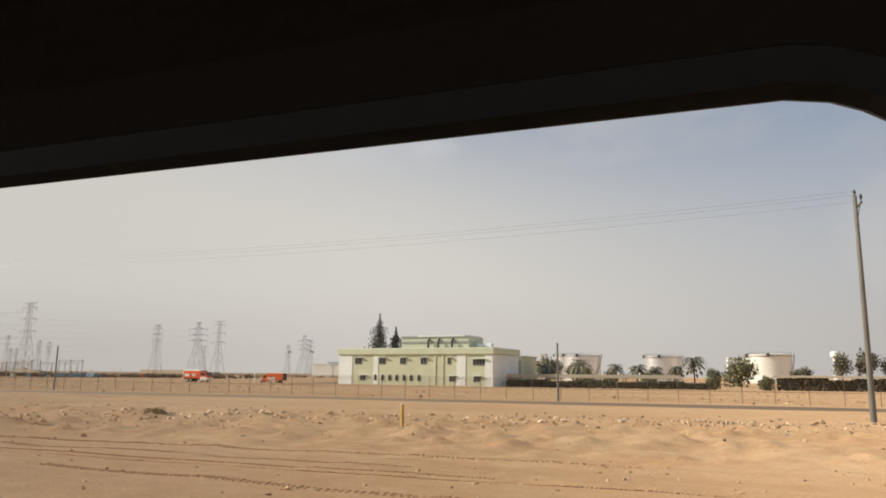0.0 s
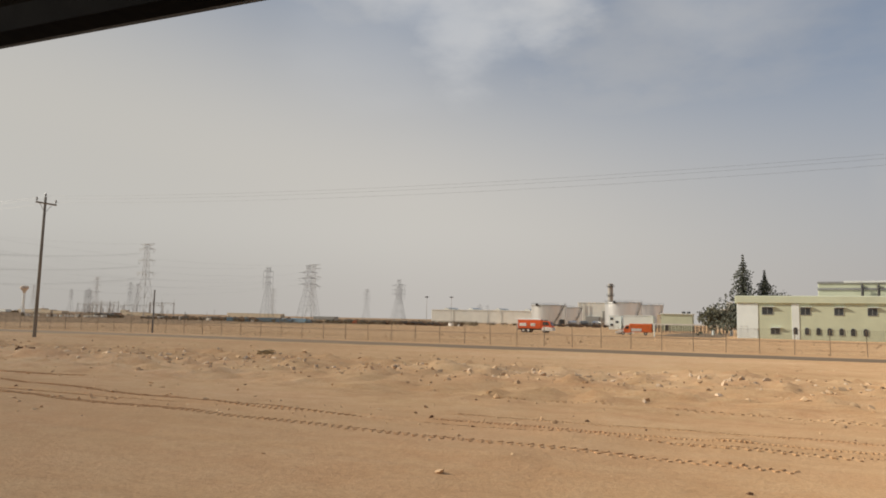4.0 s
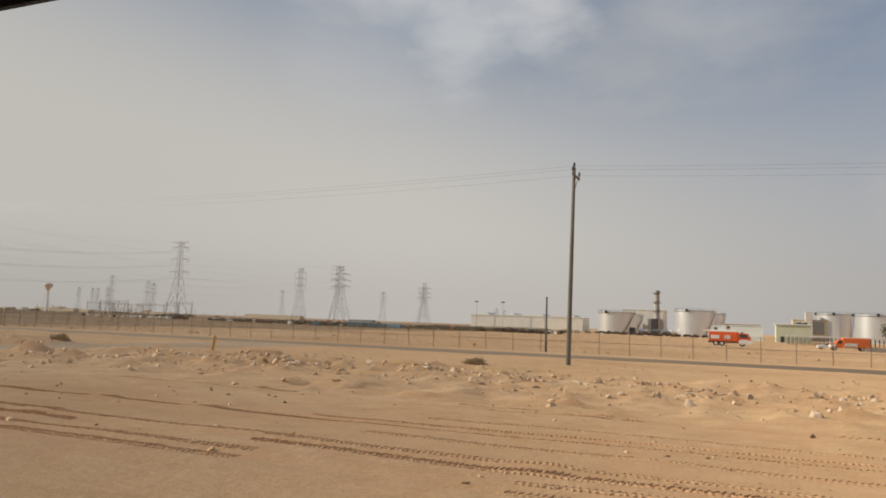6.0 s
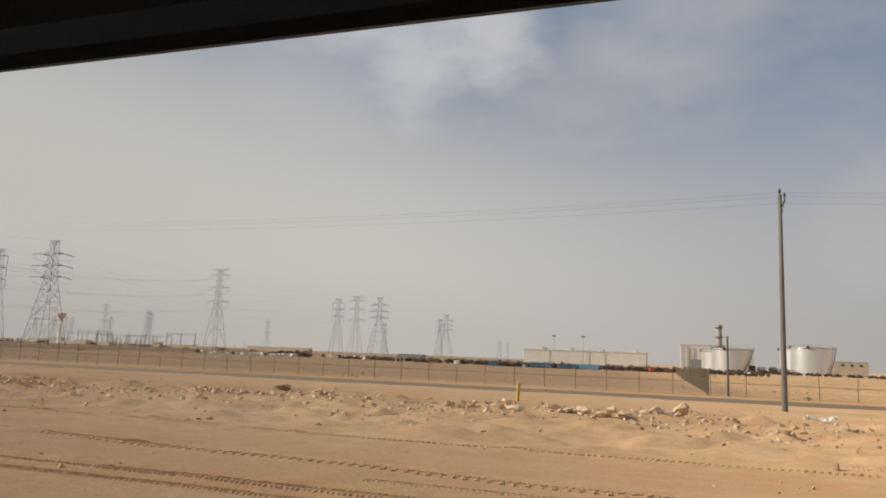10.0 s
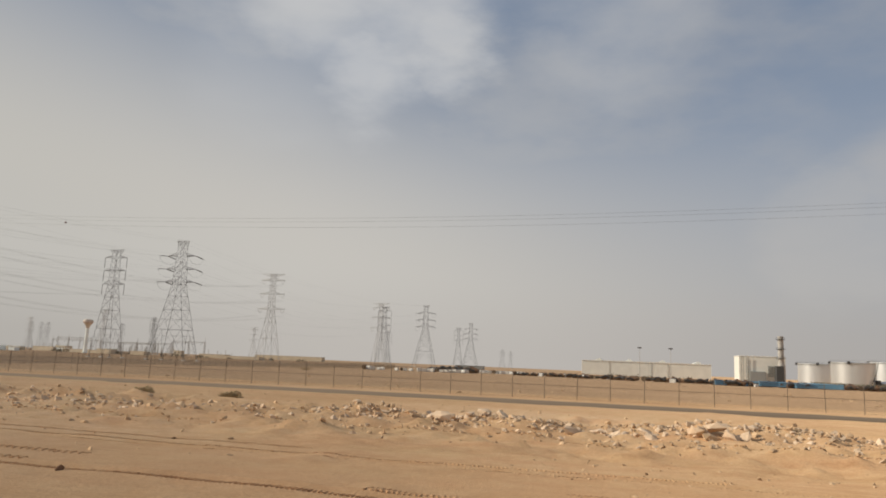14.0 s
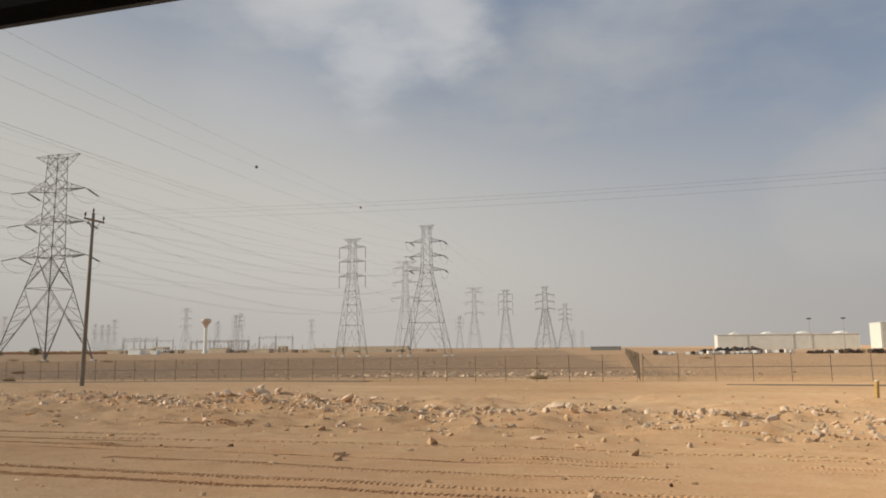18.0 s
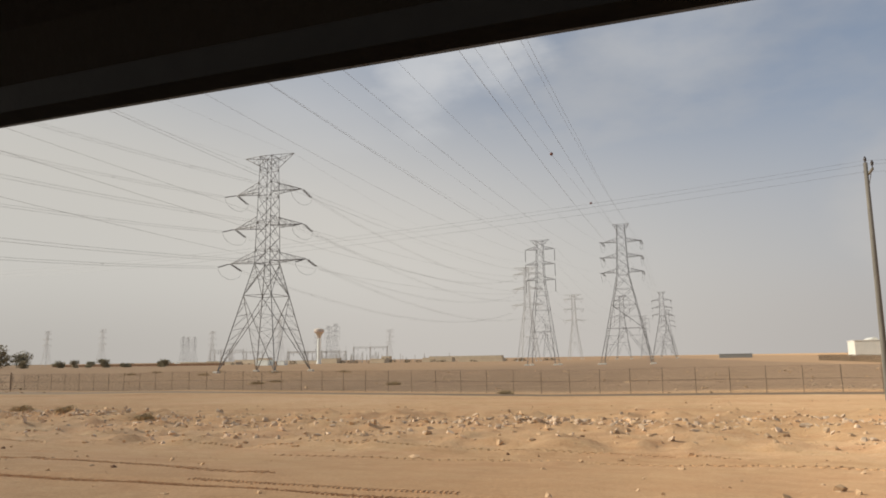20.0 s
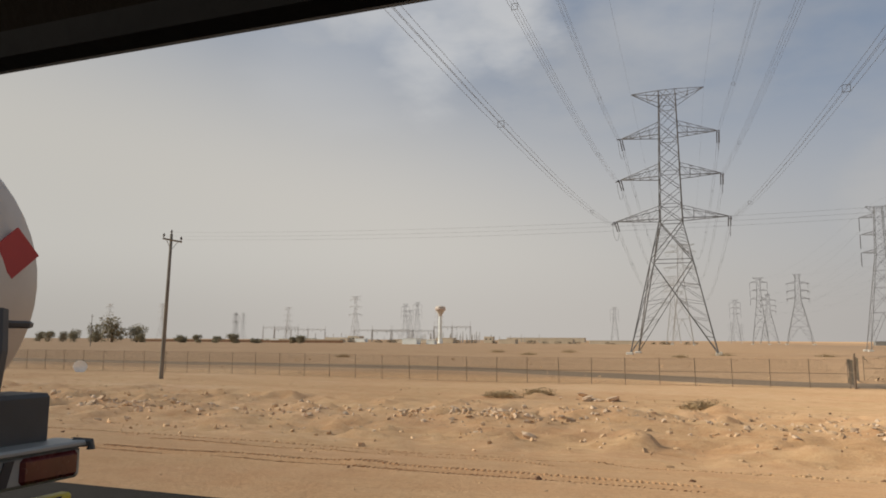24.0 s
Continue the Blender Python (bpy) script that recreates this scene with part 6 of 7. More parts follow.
placed = 0
while placed < 135:
    x = rng4.uniform(-610, 12) if placed % 3 else rng4.uniform(-420, -300)
    y = float(ridge_y(x)) + rng4.normal(-0.5, 2.8)
    if rng4.uniform() > 0.12 + 1.6 * float(heap(x, y)):
        continue
    if abs(x - trail_mid(y)) < 4.5 or any(abs(x - p[0]) < 1 and abs(y - p[1]) < 1 for p in POLES):
        continue
    s = (0.18 + 0.5 * rng4.uniform() ** 3.2) * (1.1 if -420 < x < -300 else 0.9)
    o = tagged(new("rock", ROCKS[12 + placed % 6 if x > -160 or placed % 4 == 0 else placed % 12]), "sandy brown lump of earth on sand" if x > -160 or placed % 4 == 0 else "pale angular limestone rock lying on sand", "rock", "roadside rocks")
    o.matrix_world = pose(x, y, gz(x, y) + 0.10 * s, rng4.uniform(-25, 25), rng4.uniform(-25, 25), rng4.uniform(0, 360)) @ Matrix.Diagonal((s * rng4.uniform(0.9, 1.4), s, s * rng4.uniform(0.8, 1.15), 1))
    placed += 1


# pale stones tipped beside the spoil band
for px, py, n in ((-566.0, 38.6, 16), (-552.0, 33.5, 9), (-437.0, 33.2, 14), (-435.4, 35.0, 8), (-430.1, 30.4, 14), (-241.0, 30.6, 9), (-237.4, 30.2, 10), (-235.8, 30.6, 14), (-234.4, 32.2, 8), (-233.0, 33.0, 10), (-332.1, 30.0, 10), (-330.4, 31.2, 12), (-328.6, 30.8, 8), (-324.4, 27.9, 12), (-321.2, 27.4, 9)):
    for k in range(n):
        x, y, s = px + rng4.normal(0, 0.75), py + rng4.normal(0, 0.4), 0.2 + 0.6 * rng4.uniform() ** 2
        o = tagged(new("rock", ROCKS[k % 12]), "pale broken stone in a tipped heap on sand", "rock", "tipped stones")
        o.matrix_world = pose(x, y, gz(x, y) + (0.12 + 0.25 * (k % 3 == 0)) * s, rng4.uniform(-30, 30), rng4.uniform(-30, 30), rng4.uniform(0, 360)) @ Matrix.Diagonal((s * rng4.uniform(0.9, 1.5), s, s * rng4.uniform(0.8, 1.1), 1))


def pieces(name, xyz, size, material, label, category, flat=0.6, seed=0):
    """Many small broken stones as one mesh: skewed twelve-cornered bits."""
    rng = np.random.default_rng(seed)
    n = len(xyz)
    ico = bmesh.new()
    bmesh.ops.create_icosphere(ico, subdivisions=1, radius=1.0)
    base = np.array([v.co for v in ico.verts])
    faces0 = np.array([[v.index for v in f.verts] for f in ico.faces])
    ico.free()
    m = len(base)
    co = base[None] * rng.uniform(0.45, 1.25, (n, m, 1)) * rng.uniform(0.75, 1.25, (n, 1, 3)) * size[:, None, None] * np.array([0.62, 0.5, 0.5 * flat])
    q = rng.normal(size=(n, 4)) * np.array([1.0, 0.35, 0.35, 1.0])
    q /= np.linalg.norm(q, axis=1, keepdims=True)
    w, i, j, k = q.T
    turn = np.stack([1 - 2 * (j * j + k * k), 2 * (i * j - k * w), 2 * (i * k + j * w), 2 * (i * j + k * w), 1 - 2 * (i * i + k * k), 2 * (j * k - i * w), 2 * (i * k - j * w), 2 * (j * k + i * w), 1 - 2 * (i * i + j * j)], -1).reshape(n, 3, 3)
    co = np.einsum("nab,nvb->nva", turn, co) + xyz[:, None]
    faces = (np.arange(n)[:, None, None] * m + faces0).reshape(-1, 3)
    me = bpy.data.meshes.new(name)
    me.from_pydata(co.reshape(-1, 3).tolist(), [], faces.tolist())
    me.update()
    return tagged(part(name, me, material), label, category, kind="stuff")


def scatter(n, ys, cluster, seed, ridge=False, spread=2.6):
    rng = np.random.default_rng(seed)
    x = rng.uniform(-620, 15, n * 8)
    y = ridge_y(x) + rng.normal(-0.6, spread, n * 8) if ridge else rng.uniform(*ys, n * 8)
    keep = (rng.uniform(0, 1, n * 8) < (0.06 + cluster * heap(x, y) ** 1.3 * 2.2 if ridge else 0.30 + cluster * lattice(x, y, 4.5, seed))) & (np.abs(x - trail_mid(y)) > 3.0) & (y > 7.5)
    x, y = x[keep][:n], y[keep][:n]
    return np.stack([x, y, ground_z(x, y)], -1)


p = scatter(23000, None, 1.3, 61, True, 2.6)
pieces("rubble", p + [0, 0, 0.01], 0.045 + 0.30 * rng4.uniform(0, 1, len(p)) ** 4.0, RUBBLE, "broken pale rubble scattered along the shoulder", "rubble", 0.75, 1)
p = scatter(17000, (8.2, 44), 0.9, 62)
pieces("gravel", p, 0.025 + 0.13 * rng4.uniform(0, 1, len(p)) ** 3.0, CLOD, "small sandy clods and gravel on the ground", "gravel", 0.6, 2)
p = scatter(19000, None, 1.0, 67, True, 4.6)
pieces("clods", p + [0, 0, 0.005], 0.05 + 0.26 * rng4.uniform(0, 1, len(p)) ** 3.2, CLOD, "sandy earth clods strewn over the spoil band", "clods", 0.7, 7)
p = scatter(900, (8.2, 42), 0.3, 63)
pieces("dark_gravel", p, 0.05 + 0.12 * rng4.uniform(0, 1, len(p)) ** 2.0, RUST, "dark brown stones scattered on the sand", "gravel", 0.7, 3)
rp = np.random.default_rng(65)
p = np.stack([rp.normal(-433, 9, 900), 68 + rp.exponential(4, 900), np.zeros(900)], -1)
p[:, 2] = ground_z(p[:, 0], p[:, 1])
pieces("fence_rubble", p, 0.1 + 0.5 * rp.uniform(0, 1, 900) ** 3, RUBBLE, "pale rubble strewn just behind the fence", "rubble", 0.7, 5)
p = scatter(2600, (60, 150), 0.5, 64)
pieces("plain_rubble", p, 0.12 + 0.4 * rng4.uniform(0, 1, len(p)) ** 2.5, CLOD, "low clods scattered behind the fence", "rubble", 0.6, 4)


def lug_rows(x, y, head, width, gap, tall, rng):
    """Slanting lugs left by a tyre, in two staggered rows along a line."""
    n = len(x)
    flip = np.where(np.arange(n) % 2, 1, -1)
    x, y = x - np.sin(head) * flip * width * 0.27, y + np.cos(head) * flip * width * 0.27
    L, B = width * 0.52, gap * 0.45
    base = np.array([[-L / 2, -B, -0.06], [L / 2, -B, -0.06], [L / 2, B, -0.06], [-L / 2, B, -0.06], [-L / 2.4, -B * 0.5, tall], [L / 2.4, -B * 0.5, tall], [L / 2.4, B * 0.5, tall], [-L / 2.4, B * 0.5, tall]])
    a = head + 1.2 * flip + rng.normal(0, 0.12, n)
    cs, sn = np.cos(a)[:, None], np.sin(a)[:, None]
    co = base[None] * rng.uniform(0.65, 1.2, (n, 8, 1))
    co = np.stack([co[..., 0] * cs - co[..., 1] * sn, co[..., 0] * sn + co[..., 1] * cs, co[..., 2]], -1) + np.stack([x, y, ground_z(x, y)], -1)[:, None]
    quads = np.array([[4, 5, 6, 7], [0, 1, 5, 4], [1, 2, 6, 5], [2, 3, 7, 6], [3, 0, 4, 7]])
    me = bpy.data.meshes.new("tyre_track")
    me.from_pydata(co.reshape(-1, 3).tolist(), [], (np.arange(n)[:, None, None] * 8 + quads).reshape(-1, 4).tolist())
    me.update()
    return me


for xs_r, ys_r, sd in RUTS:
    x = np.arange(-618, 14, 0.044)
    wear = lattice(x, 0 * x + 9, 5.0, sd + 40)
    x = x[(rut_on(x, sd) > 0.3) & (wear > -0.45)]
    y = rut_line(x, xs_r, ys_r, sd)
    keep = np.abs(x - trail_mid(y)) > trail_half(y)
    me = lug_rows(x[keep], y[keep], np.zeros(keep.sum()), 0.34, 0.058, 0.019 if sd < 13 else 0.012, np.random.default_rng(80 + sd))
    tagged(part("tyre_track", me, SAND), "row of tyre lug marks pressed into sand", "tyre track", "tyre tracks", kind="stuff")
    # the fainter mark of the twin tyre and of the wheel across the axle
    for dy, lo in ((0.46, 0.0), (1.9, 0.42)):
        k = keep & (lattice(x, 0 * x + 3, 9.0, sd + 60) > lo)
        me = lug_rows(x[k], y[k] + dy, np.zeros(k.sum()), 0.28, 0.055, 0.010, np.random.default_rng(180 + sd))
        tagged(part("tyre_track", me, SAND), "faint worn row of tyre lug marks in sand", "tyre track", "tyre tracks", kind="stuff")


def turn_track(ctrl, width, gap, seed):
    """Lug marks of a lorry that swung round, along a bent line."""
    c = np.array(ctrl, float)
    u = np.linspace(0, len(c) - 1, 400)
    k = np.arange(len(c))
    fx, fy = np.polyfit(k, c[:, 0], 3), np.polyfit(k, c[:, 1], 3)
    px, py = np.polyval(fx, u), np.polyval(fy, u)
    d = np.concatenate([[0], np.cumsum(np.hypot(np.diff(px), np.diff(py)))])
    s = np.arange(0, d[-1], gap)
    x, y = np.interp(s, d, px), np.interp(s, d, py)
    head = np.arctan2(np.gradient(y), np.gradient(x))
    me = lug_rows(x, y, head, width, gap * 1.25, 0.017, np.random.default_rng(seed))
    tagged(part("tyre_track", me, SAND), "curved row of tyre lug marks in sand", "tyre track", "tyre tracks", kind="stuff")


TURNS = [[(-362.0, 25.5), (-360.3, 20.5), (-356.8, 16.2), (-352.0, 13.9), (-344.0, 12.6), (-334.0, 12.2)], [(-363.6, 25.0), (-362.0, 20.0), (-358.4, 15.2), (-352.6, 12.6), (-345.0, 11.3), (-334.0, 10.8)],
         [(-366.0, 16.5), (-362.0, 14.5), (-357.6, 12.2), (-353.0, 10.9), (-347.0, 10.0)], [(-202.0, 12.6), (-198.4, 12.3), (-195.6, 11.0), (-192.0, 9.7), (-187.0, 9.0)],
         [(-207.0, 19.0), (-199.0, 19.6), (-192.0, 19.0), (-185.5, 16.5), (-181.0, 13.0)], [(-118.0, 16.0), (-110.0, 14.4), (-101.0, 13.2), (-92.0, 12.7)], [(-124.0, 14.2), (-114.0, 12.9), (-104.0, 11.6), (-93.0, 10.9)]]
for i, c in enumerate(TURNS):
    turn_track(c, 0.30, 0.085, 90 + i)
# faint passes that wander along the shoulder
rw = np.random.default_rng(44)
for i in range(26):
    x0, run, y0 = rw.uniform(-600, -10), rw.uniform(14, 46), rw.choice([11.4, 12.2, 16.6, 17.5, 18.8, 20.6, 21.6, 22.6]) + rw.normal(0, 0.4)
    drift = rw.normal(0, 0.9, 6).cumsum() * 0.5
    if abs(x0 + run / 2 + 176) < run / 2 + 6:
        continue
    turn_track([(x0 + run * k / 5, max(8.9, y0 + float(drift[k]))) for k in range(6)], float(rw.uniform(0.24, 0.42)), float(rw.uniform(0.065, 0.12)), 140 + i)


# ---- shrubs and litter ----
DRY = surface("dry_scrub", (0.42, 0.325, 0.195), 0.9, 0, 0.35, 3, 20, 0.1)


def scrub(x, y, w, h, seed, label="low dry olive-brown desert shrub on sand"):
    rng = np.random.default_rng(seed)
    ob = thing("desert_shrub", pose(x, y, gz(x, y) - 0.03), label, "shrub", "roadside shrubs")
    g = Geo()
    for _ in range(150):
        a, q = rng.uniform(0, 6.28), rng.uniform(0, 1) ** 0.6
        p = Vector((w / 2 * q * math.cos(a), w / 2.6 * q * math.sin(a), 0))
        tip = p * 1.25 + Vector((rng.normal(0, 0.08), rng.normal(0, 0.08), h * (1 - 0.75 * q * q) * rng.uniform(0.4, 0.85)))
        s = Vector((math.sin(a), -math.cos(a), 0)) * 0.016
        m = p.lerp(tip, 0.55) + Vector((0, 0, 0.04))
        g.add([p - s, p + s, m + s * 1.6, m - s * 1.6, tip], [(0, 1, 2, 3), (3, 2, 4)])
    c = leaf_cloud(1100, (0, 0, h * 0.28), (w * 0.5, w * 0.36, h * 0.5), 0.05, rng)
    g.add(c.v, c.f)
    part("foliage", g, DRY, ob)


for i, (x, y, w, h) in enumerate(((-541.4, 27.9, 2.2, 0.8), (-536.4, 28.8, 1.0, 0.3), (-530.5, 27.9, 1.5, 0.3), (-533.5, 39.0, 1.6, 0.3), (-550.8, 38.8, 1.8, 0.5), (-560.8, 36.0, 2.2, 0.6), (-571.1, 38.3, 2.0, 0.4), (-569.6, 40.5, 1.8, 0.5), (-539.4, 42.3, 1.6, 0.3), (-519.5, 35.8, 1.5, 0.35), (-513.6, 36.0, 1.1, 0.35), (-508.2, 36.9, 1.7, 0.5), (-510.3, 30.6, 2.0, 0.35),
                                  (-497.8, 31.0, 1.4, 0.4), (-491.0, 29.5, 1.0, 0.35), (-180.7, 33.7, 1.3, 0.5), (-154.2, 38.7, 1.3, 0.5), (-183.1, 20.0, 1.2, 0.3), (-185.7, 38.2, 1.1, 0.4), (-205.0, 27.0, 0.9, 0.35), (-254.0, 36.0, 1.0, 0.4), (-63, 31, 1.1, 0.35), (-27, 30, 1.2, 0.4), (-118, 33, 1.0, 0.35))):
    scrub(x, y, w, h, 300 + i)
for i, (x, y, w, h) in enumerate(((-559, 144, 4.5, 0.9), (-542, 146, 3.6, 0.8), (-522, 84, 2.2, 0.6), (-500.5, 81, 2.0, 0.6), (-592, 167, 4.2, 0.9), (-607, 160, 3.8, 0.9), (-481, 61, 1.5, 0.5), (-523, 90, 2.4, 0.5), (-617, 105, 2.8, 0.7),
                                  (-594, 137, 3.4, 0.8), (-566, 128, 3.0, 0.7), (-404.8, 172, 3.6, 0.9), (-425.8, 62, 1.6, 0.5), (-345, 36, 1.3, 0.4), (-349, 34, 1.1, 0.35))):
    scrub(x, y, w, h, 340 + i, "low dark withered shrub on the stony plain")

tyre = thing("tyre", pose(-537.0, 27.5, gz(-537.0, 27.5), 6, 0, 0) @ Matrix.Scale(0.66, 4), "worn black lorry tyre lying on the sand", "tyre")
part("tread", Geo().lathe([(0.28, 0.03), (0.45, 0.0), (0.53, 0.08), (0.54, 0.22), (0.46, 0.30), (0.28, 0.27), (0.26, 0.15), (0.28, 0.03)], 28), RUBBER, tyre, smooth=True)
PLASTIC = surface("white_plastic", (0.80, 0.78, 0.72), 0.5, 0, 0.1, 3, 20, 0.05)
ball = Geo().lathe([(0.01, -0.2), (0.12, -0.17), (0.19, -0.06), (0.19, 0.06), (0.12, 0.17), (0.04, 0.2), (0.04, 0.25), (0.01, 0.26)], 14, (-401.4, 22.6, gz(-401.4, 22.6) + 0.16))
tagged(part("plastic_jug", ball, PLASTIC, smooth=True), "round white plastic jug among the stones", "litter")
dish = thing("satellite_dish", pose(-615.5, 51.5, gz(-615.5, 51.5) + 0.42, 68, 0, 50) @ Matrix.Scale(0.62, 4), "discarded pale satellite dish lying on the sand", "satellite dish")
part("reflector", Geo().lathe([(0.02, 0.0), (0.4, 0.04), (0.75, 0.16), (0.95, 0.28), (0.97, 0.26), (0.76, 0.12), (0.4, 0.0), (0.02, -0.04)], 24), PLASTIC, dish, smooth=True)
part("mount", Geo().tube([(0, 0, 0), (0, 0, -0.35)], 0.07, 6), DARK_STEEL, dish)
SCRAPS = [(-266.2, 30.5, 0.9, RUST, "dark cloth rag on the sand"), (-538.3, 23.6, 0.3, PLASTIC, "white plastic scrap on the sand"), (-219.2, 12.5, 0.42, PLASTIC, "pale broken board lying on sand"), (-392.0, 12.2, 0.35, PLASTIC, "white paper scrap on the sand"),
          (-404.8, 12.3, 0.3, PLASTIC, "white paper scrap on the sand"), (-227.1, 35.8, 1.3, PLASTIC, "pale bent sheet lying on the spoil"), (-174.9, 14.4, 0.22, BLUE_STEEL, "blue plastic scrap on the trail"), (-129.2, 27.0, 0.9, RUST, "dark bent rubber strip on the sand"),
          (-70.3, 24.0, 0.4, BLUE_STEEL, "blue plastic bag on the sand"), (-178.6, 15.2, 0.5, PLASTIC, "pale board half buried in sand"), (-520.5, 9.9, 0.2, PLASTIC, "small white litter on sand")]
for i, (x, y, s, mt, lb) in enumerate(SCRAPS):
    rr = np.random.default_rng(400 + i)
    n = 6
    g = Geo()
    g.add([((a / n - 0.5) * s + rr.normal(0, 0.02), (b / n - 0.5) * s * 0.5 + rr.normal(0, 0.02), 0.03 + 0.10 * s * abs(rr.normal(0, 1))) for a in range(n + 1) for b in range(n + 1)], [(a * (n + 1) + b, a * (n + 1) + b + 1, (a + 1) * (n + 1) + b + 1, (a + 1) * (n + 1) + b) for a in range(n) for b in range(n)])
    o = tagged(part("litter", g, mt), lb, "litter", "roadside litter")
    o.matrix_world = pose(x, y, gz(x, y) + 0.02, 0, 0, rr.uniform(0, 180))

YELLOW = surface("faded_yellow_paint", (0.50, 0.33, 0.10), 0.7, 0, 0.2, 3, 20, 0.1)
for i, (x, y, h) in enumerate(((-65.4, 34.8, 0.95), (-11.9, 26.8, 0.9), (-240.3, 34.4, 1.0), (-384.5, 28.0, 1.15), (-406.8, 28.0, 0.85), (-408.2, 32.0, 0.7), (-528.0, 35.7, 0.9), (-168.1, 33.2, 0.9))):
    ob = thing("marker_post", pose(x, y, gz(x, y), rng4.normal(0, 3), rng4.normal(0, 4), rng4.uniform(0, 90)), "faded yellow cable marker post in the sand", "marker post", "marker posts")
    part("post", Geo().box((0, 0, h / 2 - 0.2), (0.14, 0.14, h + 0.4), 0.02), YELLOW, ob)
    part("cap", Geo().box((0, 0, h + 0.01), (0.13, 0.13, 0.05), 0.015), CONCRETE, ob)
for x, y, h in ((-73.8, 65.0, 5.0), (-156.4, 63.2, 4.8), (-229.6, 61.9, 4.6), (-13.5, 64.5, 5.0)):
    ob = thing("lamp_post", pose(x, y, gz(x, y)), "slim grey bare post standing by the fence", "post", "posts by the fence")
    part("shaft", Geo().tube([(0, 0, -0.4), (0, 0, h)], [0.11, 0.08], 8), STEEL, ob)
    part("cap", Geo().lathe([(0.09, h - 0.02), (0.13, h), (0.1, h + 0.08), (0.01, h + 0.1)], 8), STEEL, ob)

# ---- speed sign ----
RED = surface("sign_red", (0.46, 0.045, 0.05), 0.5, 0, 0.1, 3, 20, 0.03)
SIGN_WHITE = surface("sign_white", (0.72, 0.71, 0.66), 0.55, 0, 0.08, 3, 20, 0.03)
SIGN_BLACK = surface("sign_black", (0.02, 0.02, 0.025), 0.5, 0, 0.1, 3, 20, 0.03)
SIGN_POLE = surface("beige_galvanised_pole", (0.46, 0.43, 0.37), 0.65, 0.1, 0.2, 3, 30, 0.1)
SIGN_YELLOW = surface("sign_yellow", (0.66, 0.52, 0.04), 0.5, 0, 0.1, 3, 20, 0.03)
sign = thing("speed_sign", pose(-269.21, 4.93, 1.14) @ Matrix.Rotation(radians(10.3), 4, "Y") @ pose(0, 0, 0, 0, 0, 91) @ Matrix.Scale(0.652, 4), "round red speed limit sign above a camera plate, leaning pole", "road sign")
part("pole", Geo().tube([(0, 0.06, -1.6), (0, 0.06, 4.3)], 0.055, 10), SIGN_POLE, sign, smooth=True)


def disc(r, y0, y1, zc, n=40):
    return Geo().prism([(r * math.cos(2 * math.pi * k / n), zc + r * math.sin(2 * math.pi * k / n)) for k in range(n)], y0, y1)


ZD, ZP = 3.99, 2.72
dp = part("disc", disc(0.70, -0.02, 0.0, ZD), RED, sign, "round red sign disc")
part("face", disc(0.585, -0.026, -0.02, ZD), SIGN_WHITE, dp)
TILT = radians(11)                      # the disc is clamped upright on the leaning pole
for outline, lb in ((((-0.29, 0.30), (-0.15, 0.37), (-0.13, 0.30), (-0.145, 0.02), (-0.19, -0.16), (-0.29, -0.33), (-0.245, 0.0)), "black digit one"),
                    (((-0.03, 0.27), (0.06, 0.31), (0.16, 0.34), (0.31, 0.23), (0.24, 0.12), (0.14, 0.17), (0.12, 0.10), (0.10, -0.14), (0.0, -0.35), (0.0, 0.0)), "black digit two"),
                    (((0.33, -0.04), (0.43, -0.15), (0.33, -0.27), (0.23, -0.14)), "black diamond digit zero")):
    part("digit", Geo().prism([(u * math.cos(TILT) - w * math.sin(TILT), ZD + u * math.sin(TILT) + w * math.cos(TILT)) for u, w in outline], -0.032, -0.026), SIGN_BLACK, dp, lb)


def panel(u, w, y0, y1, cut):
    """A square sign sheet with rounded corners."""
    ring = [(sx * (u - cut) + cut * math.cos(a + q), ZP + sz * (w - cut) + cut * math.sin(a + q)) for sx, sz, a in ((1, 1, 0), (-1, 1, math.pi / 2), (-1, -1, math.pi), (1, -1, 1.5 * math.pi)) for q in (0, math.pi / 6, math.pi / 3, math.pi / 2)]
    return Geo().prism(ring, y0, y1)


pp = part("plate", panel(0.53, 0.58, -0.02, 0.0, 0.02), SIGN_YELLOW, sign, "yellow-edged plate")
part("border", panel(0.475, 0.525, -0.024, -0.02, 0.06), RED, pp)
part("face", panel(0.445, 0.495, -0.028, -0.024, 0.05), SIGN_WHITE, pp)
part("camera_symbol", Geo().prism([(u, ZP + w) for u, w in ((-0.38, -0.30), (-0.35, -0.36), (-0.29, -0.38), (0.06, -0.38), (0.12, -0.35), (0.14, -0.30), (0.14, 0.22), (0.12, 0.27), (0.06, 0.30), (-0.29, 0.30), (-0.35, 0.28), (-0.37, 0.22))], -0.033, -0.028), SIGN_BLACK, pp, "black camera symbol")
for uc, wc, r, k in ((-0.20, -0.18, 0.155, 0.68), (0.035, 0.177, 0.088, 0.62)):
    part("lens_ring", Geo().prism([(uc + r * math.cos(a), ZP + wc + r * math.sin(a)) for a in np.linspace(0, 6.28, 25)[:-1]], -0.036, -0.033), SIGN_WHITE, pp)
    part("lens", Geo().prism([(uc + r * k * math.cos(a), ZP + wc + r * k * math.sin(a)) for a in np.linspace(0, 6.28, 25)[:-1]], -0.039, -0.036), SIGN_BLACK, pp)
for k in range(3):
    part("bellows_bar", Geo().box((0.175 + k * 0.058, -0.03, ZP - 0.035 - k * 0.01), (0.03, 0.008, 0.40 - k * 0.06)), SIGN_BLACK, pp)
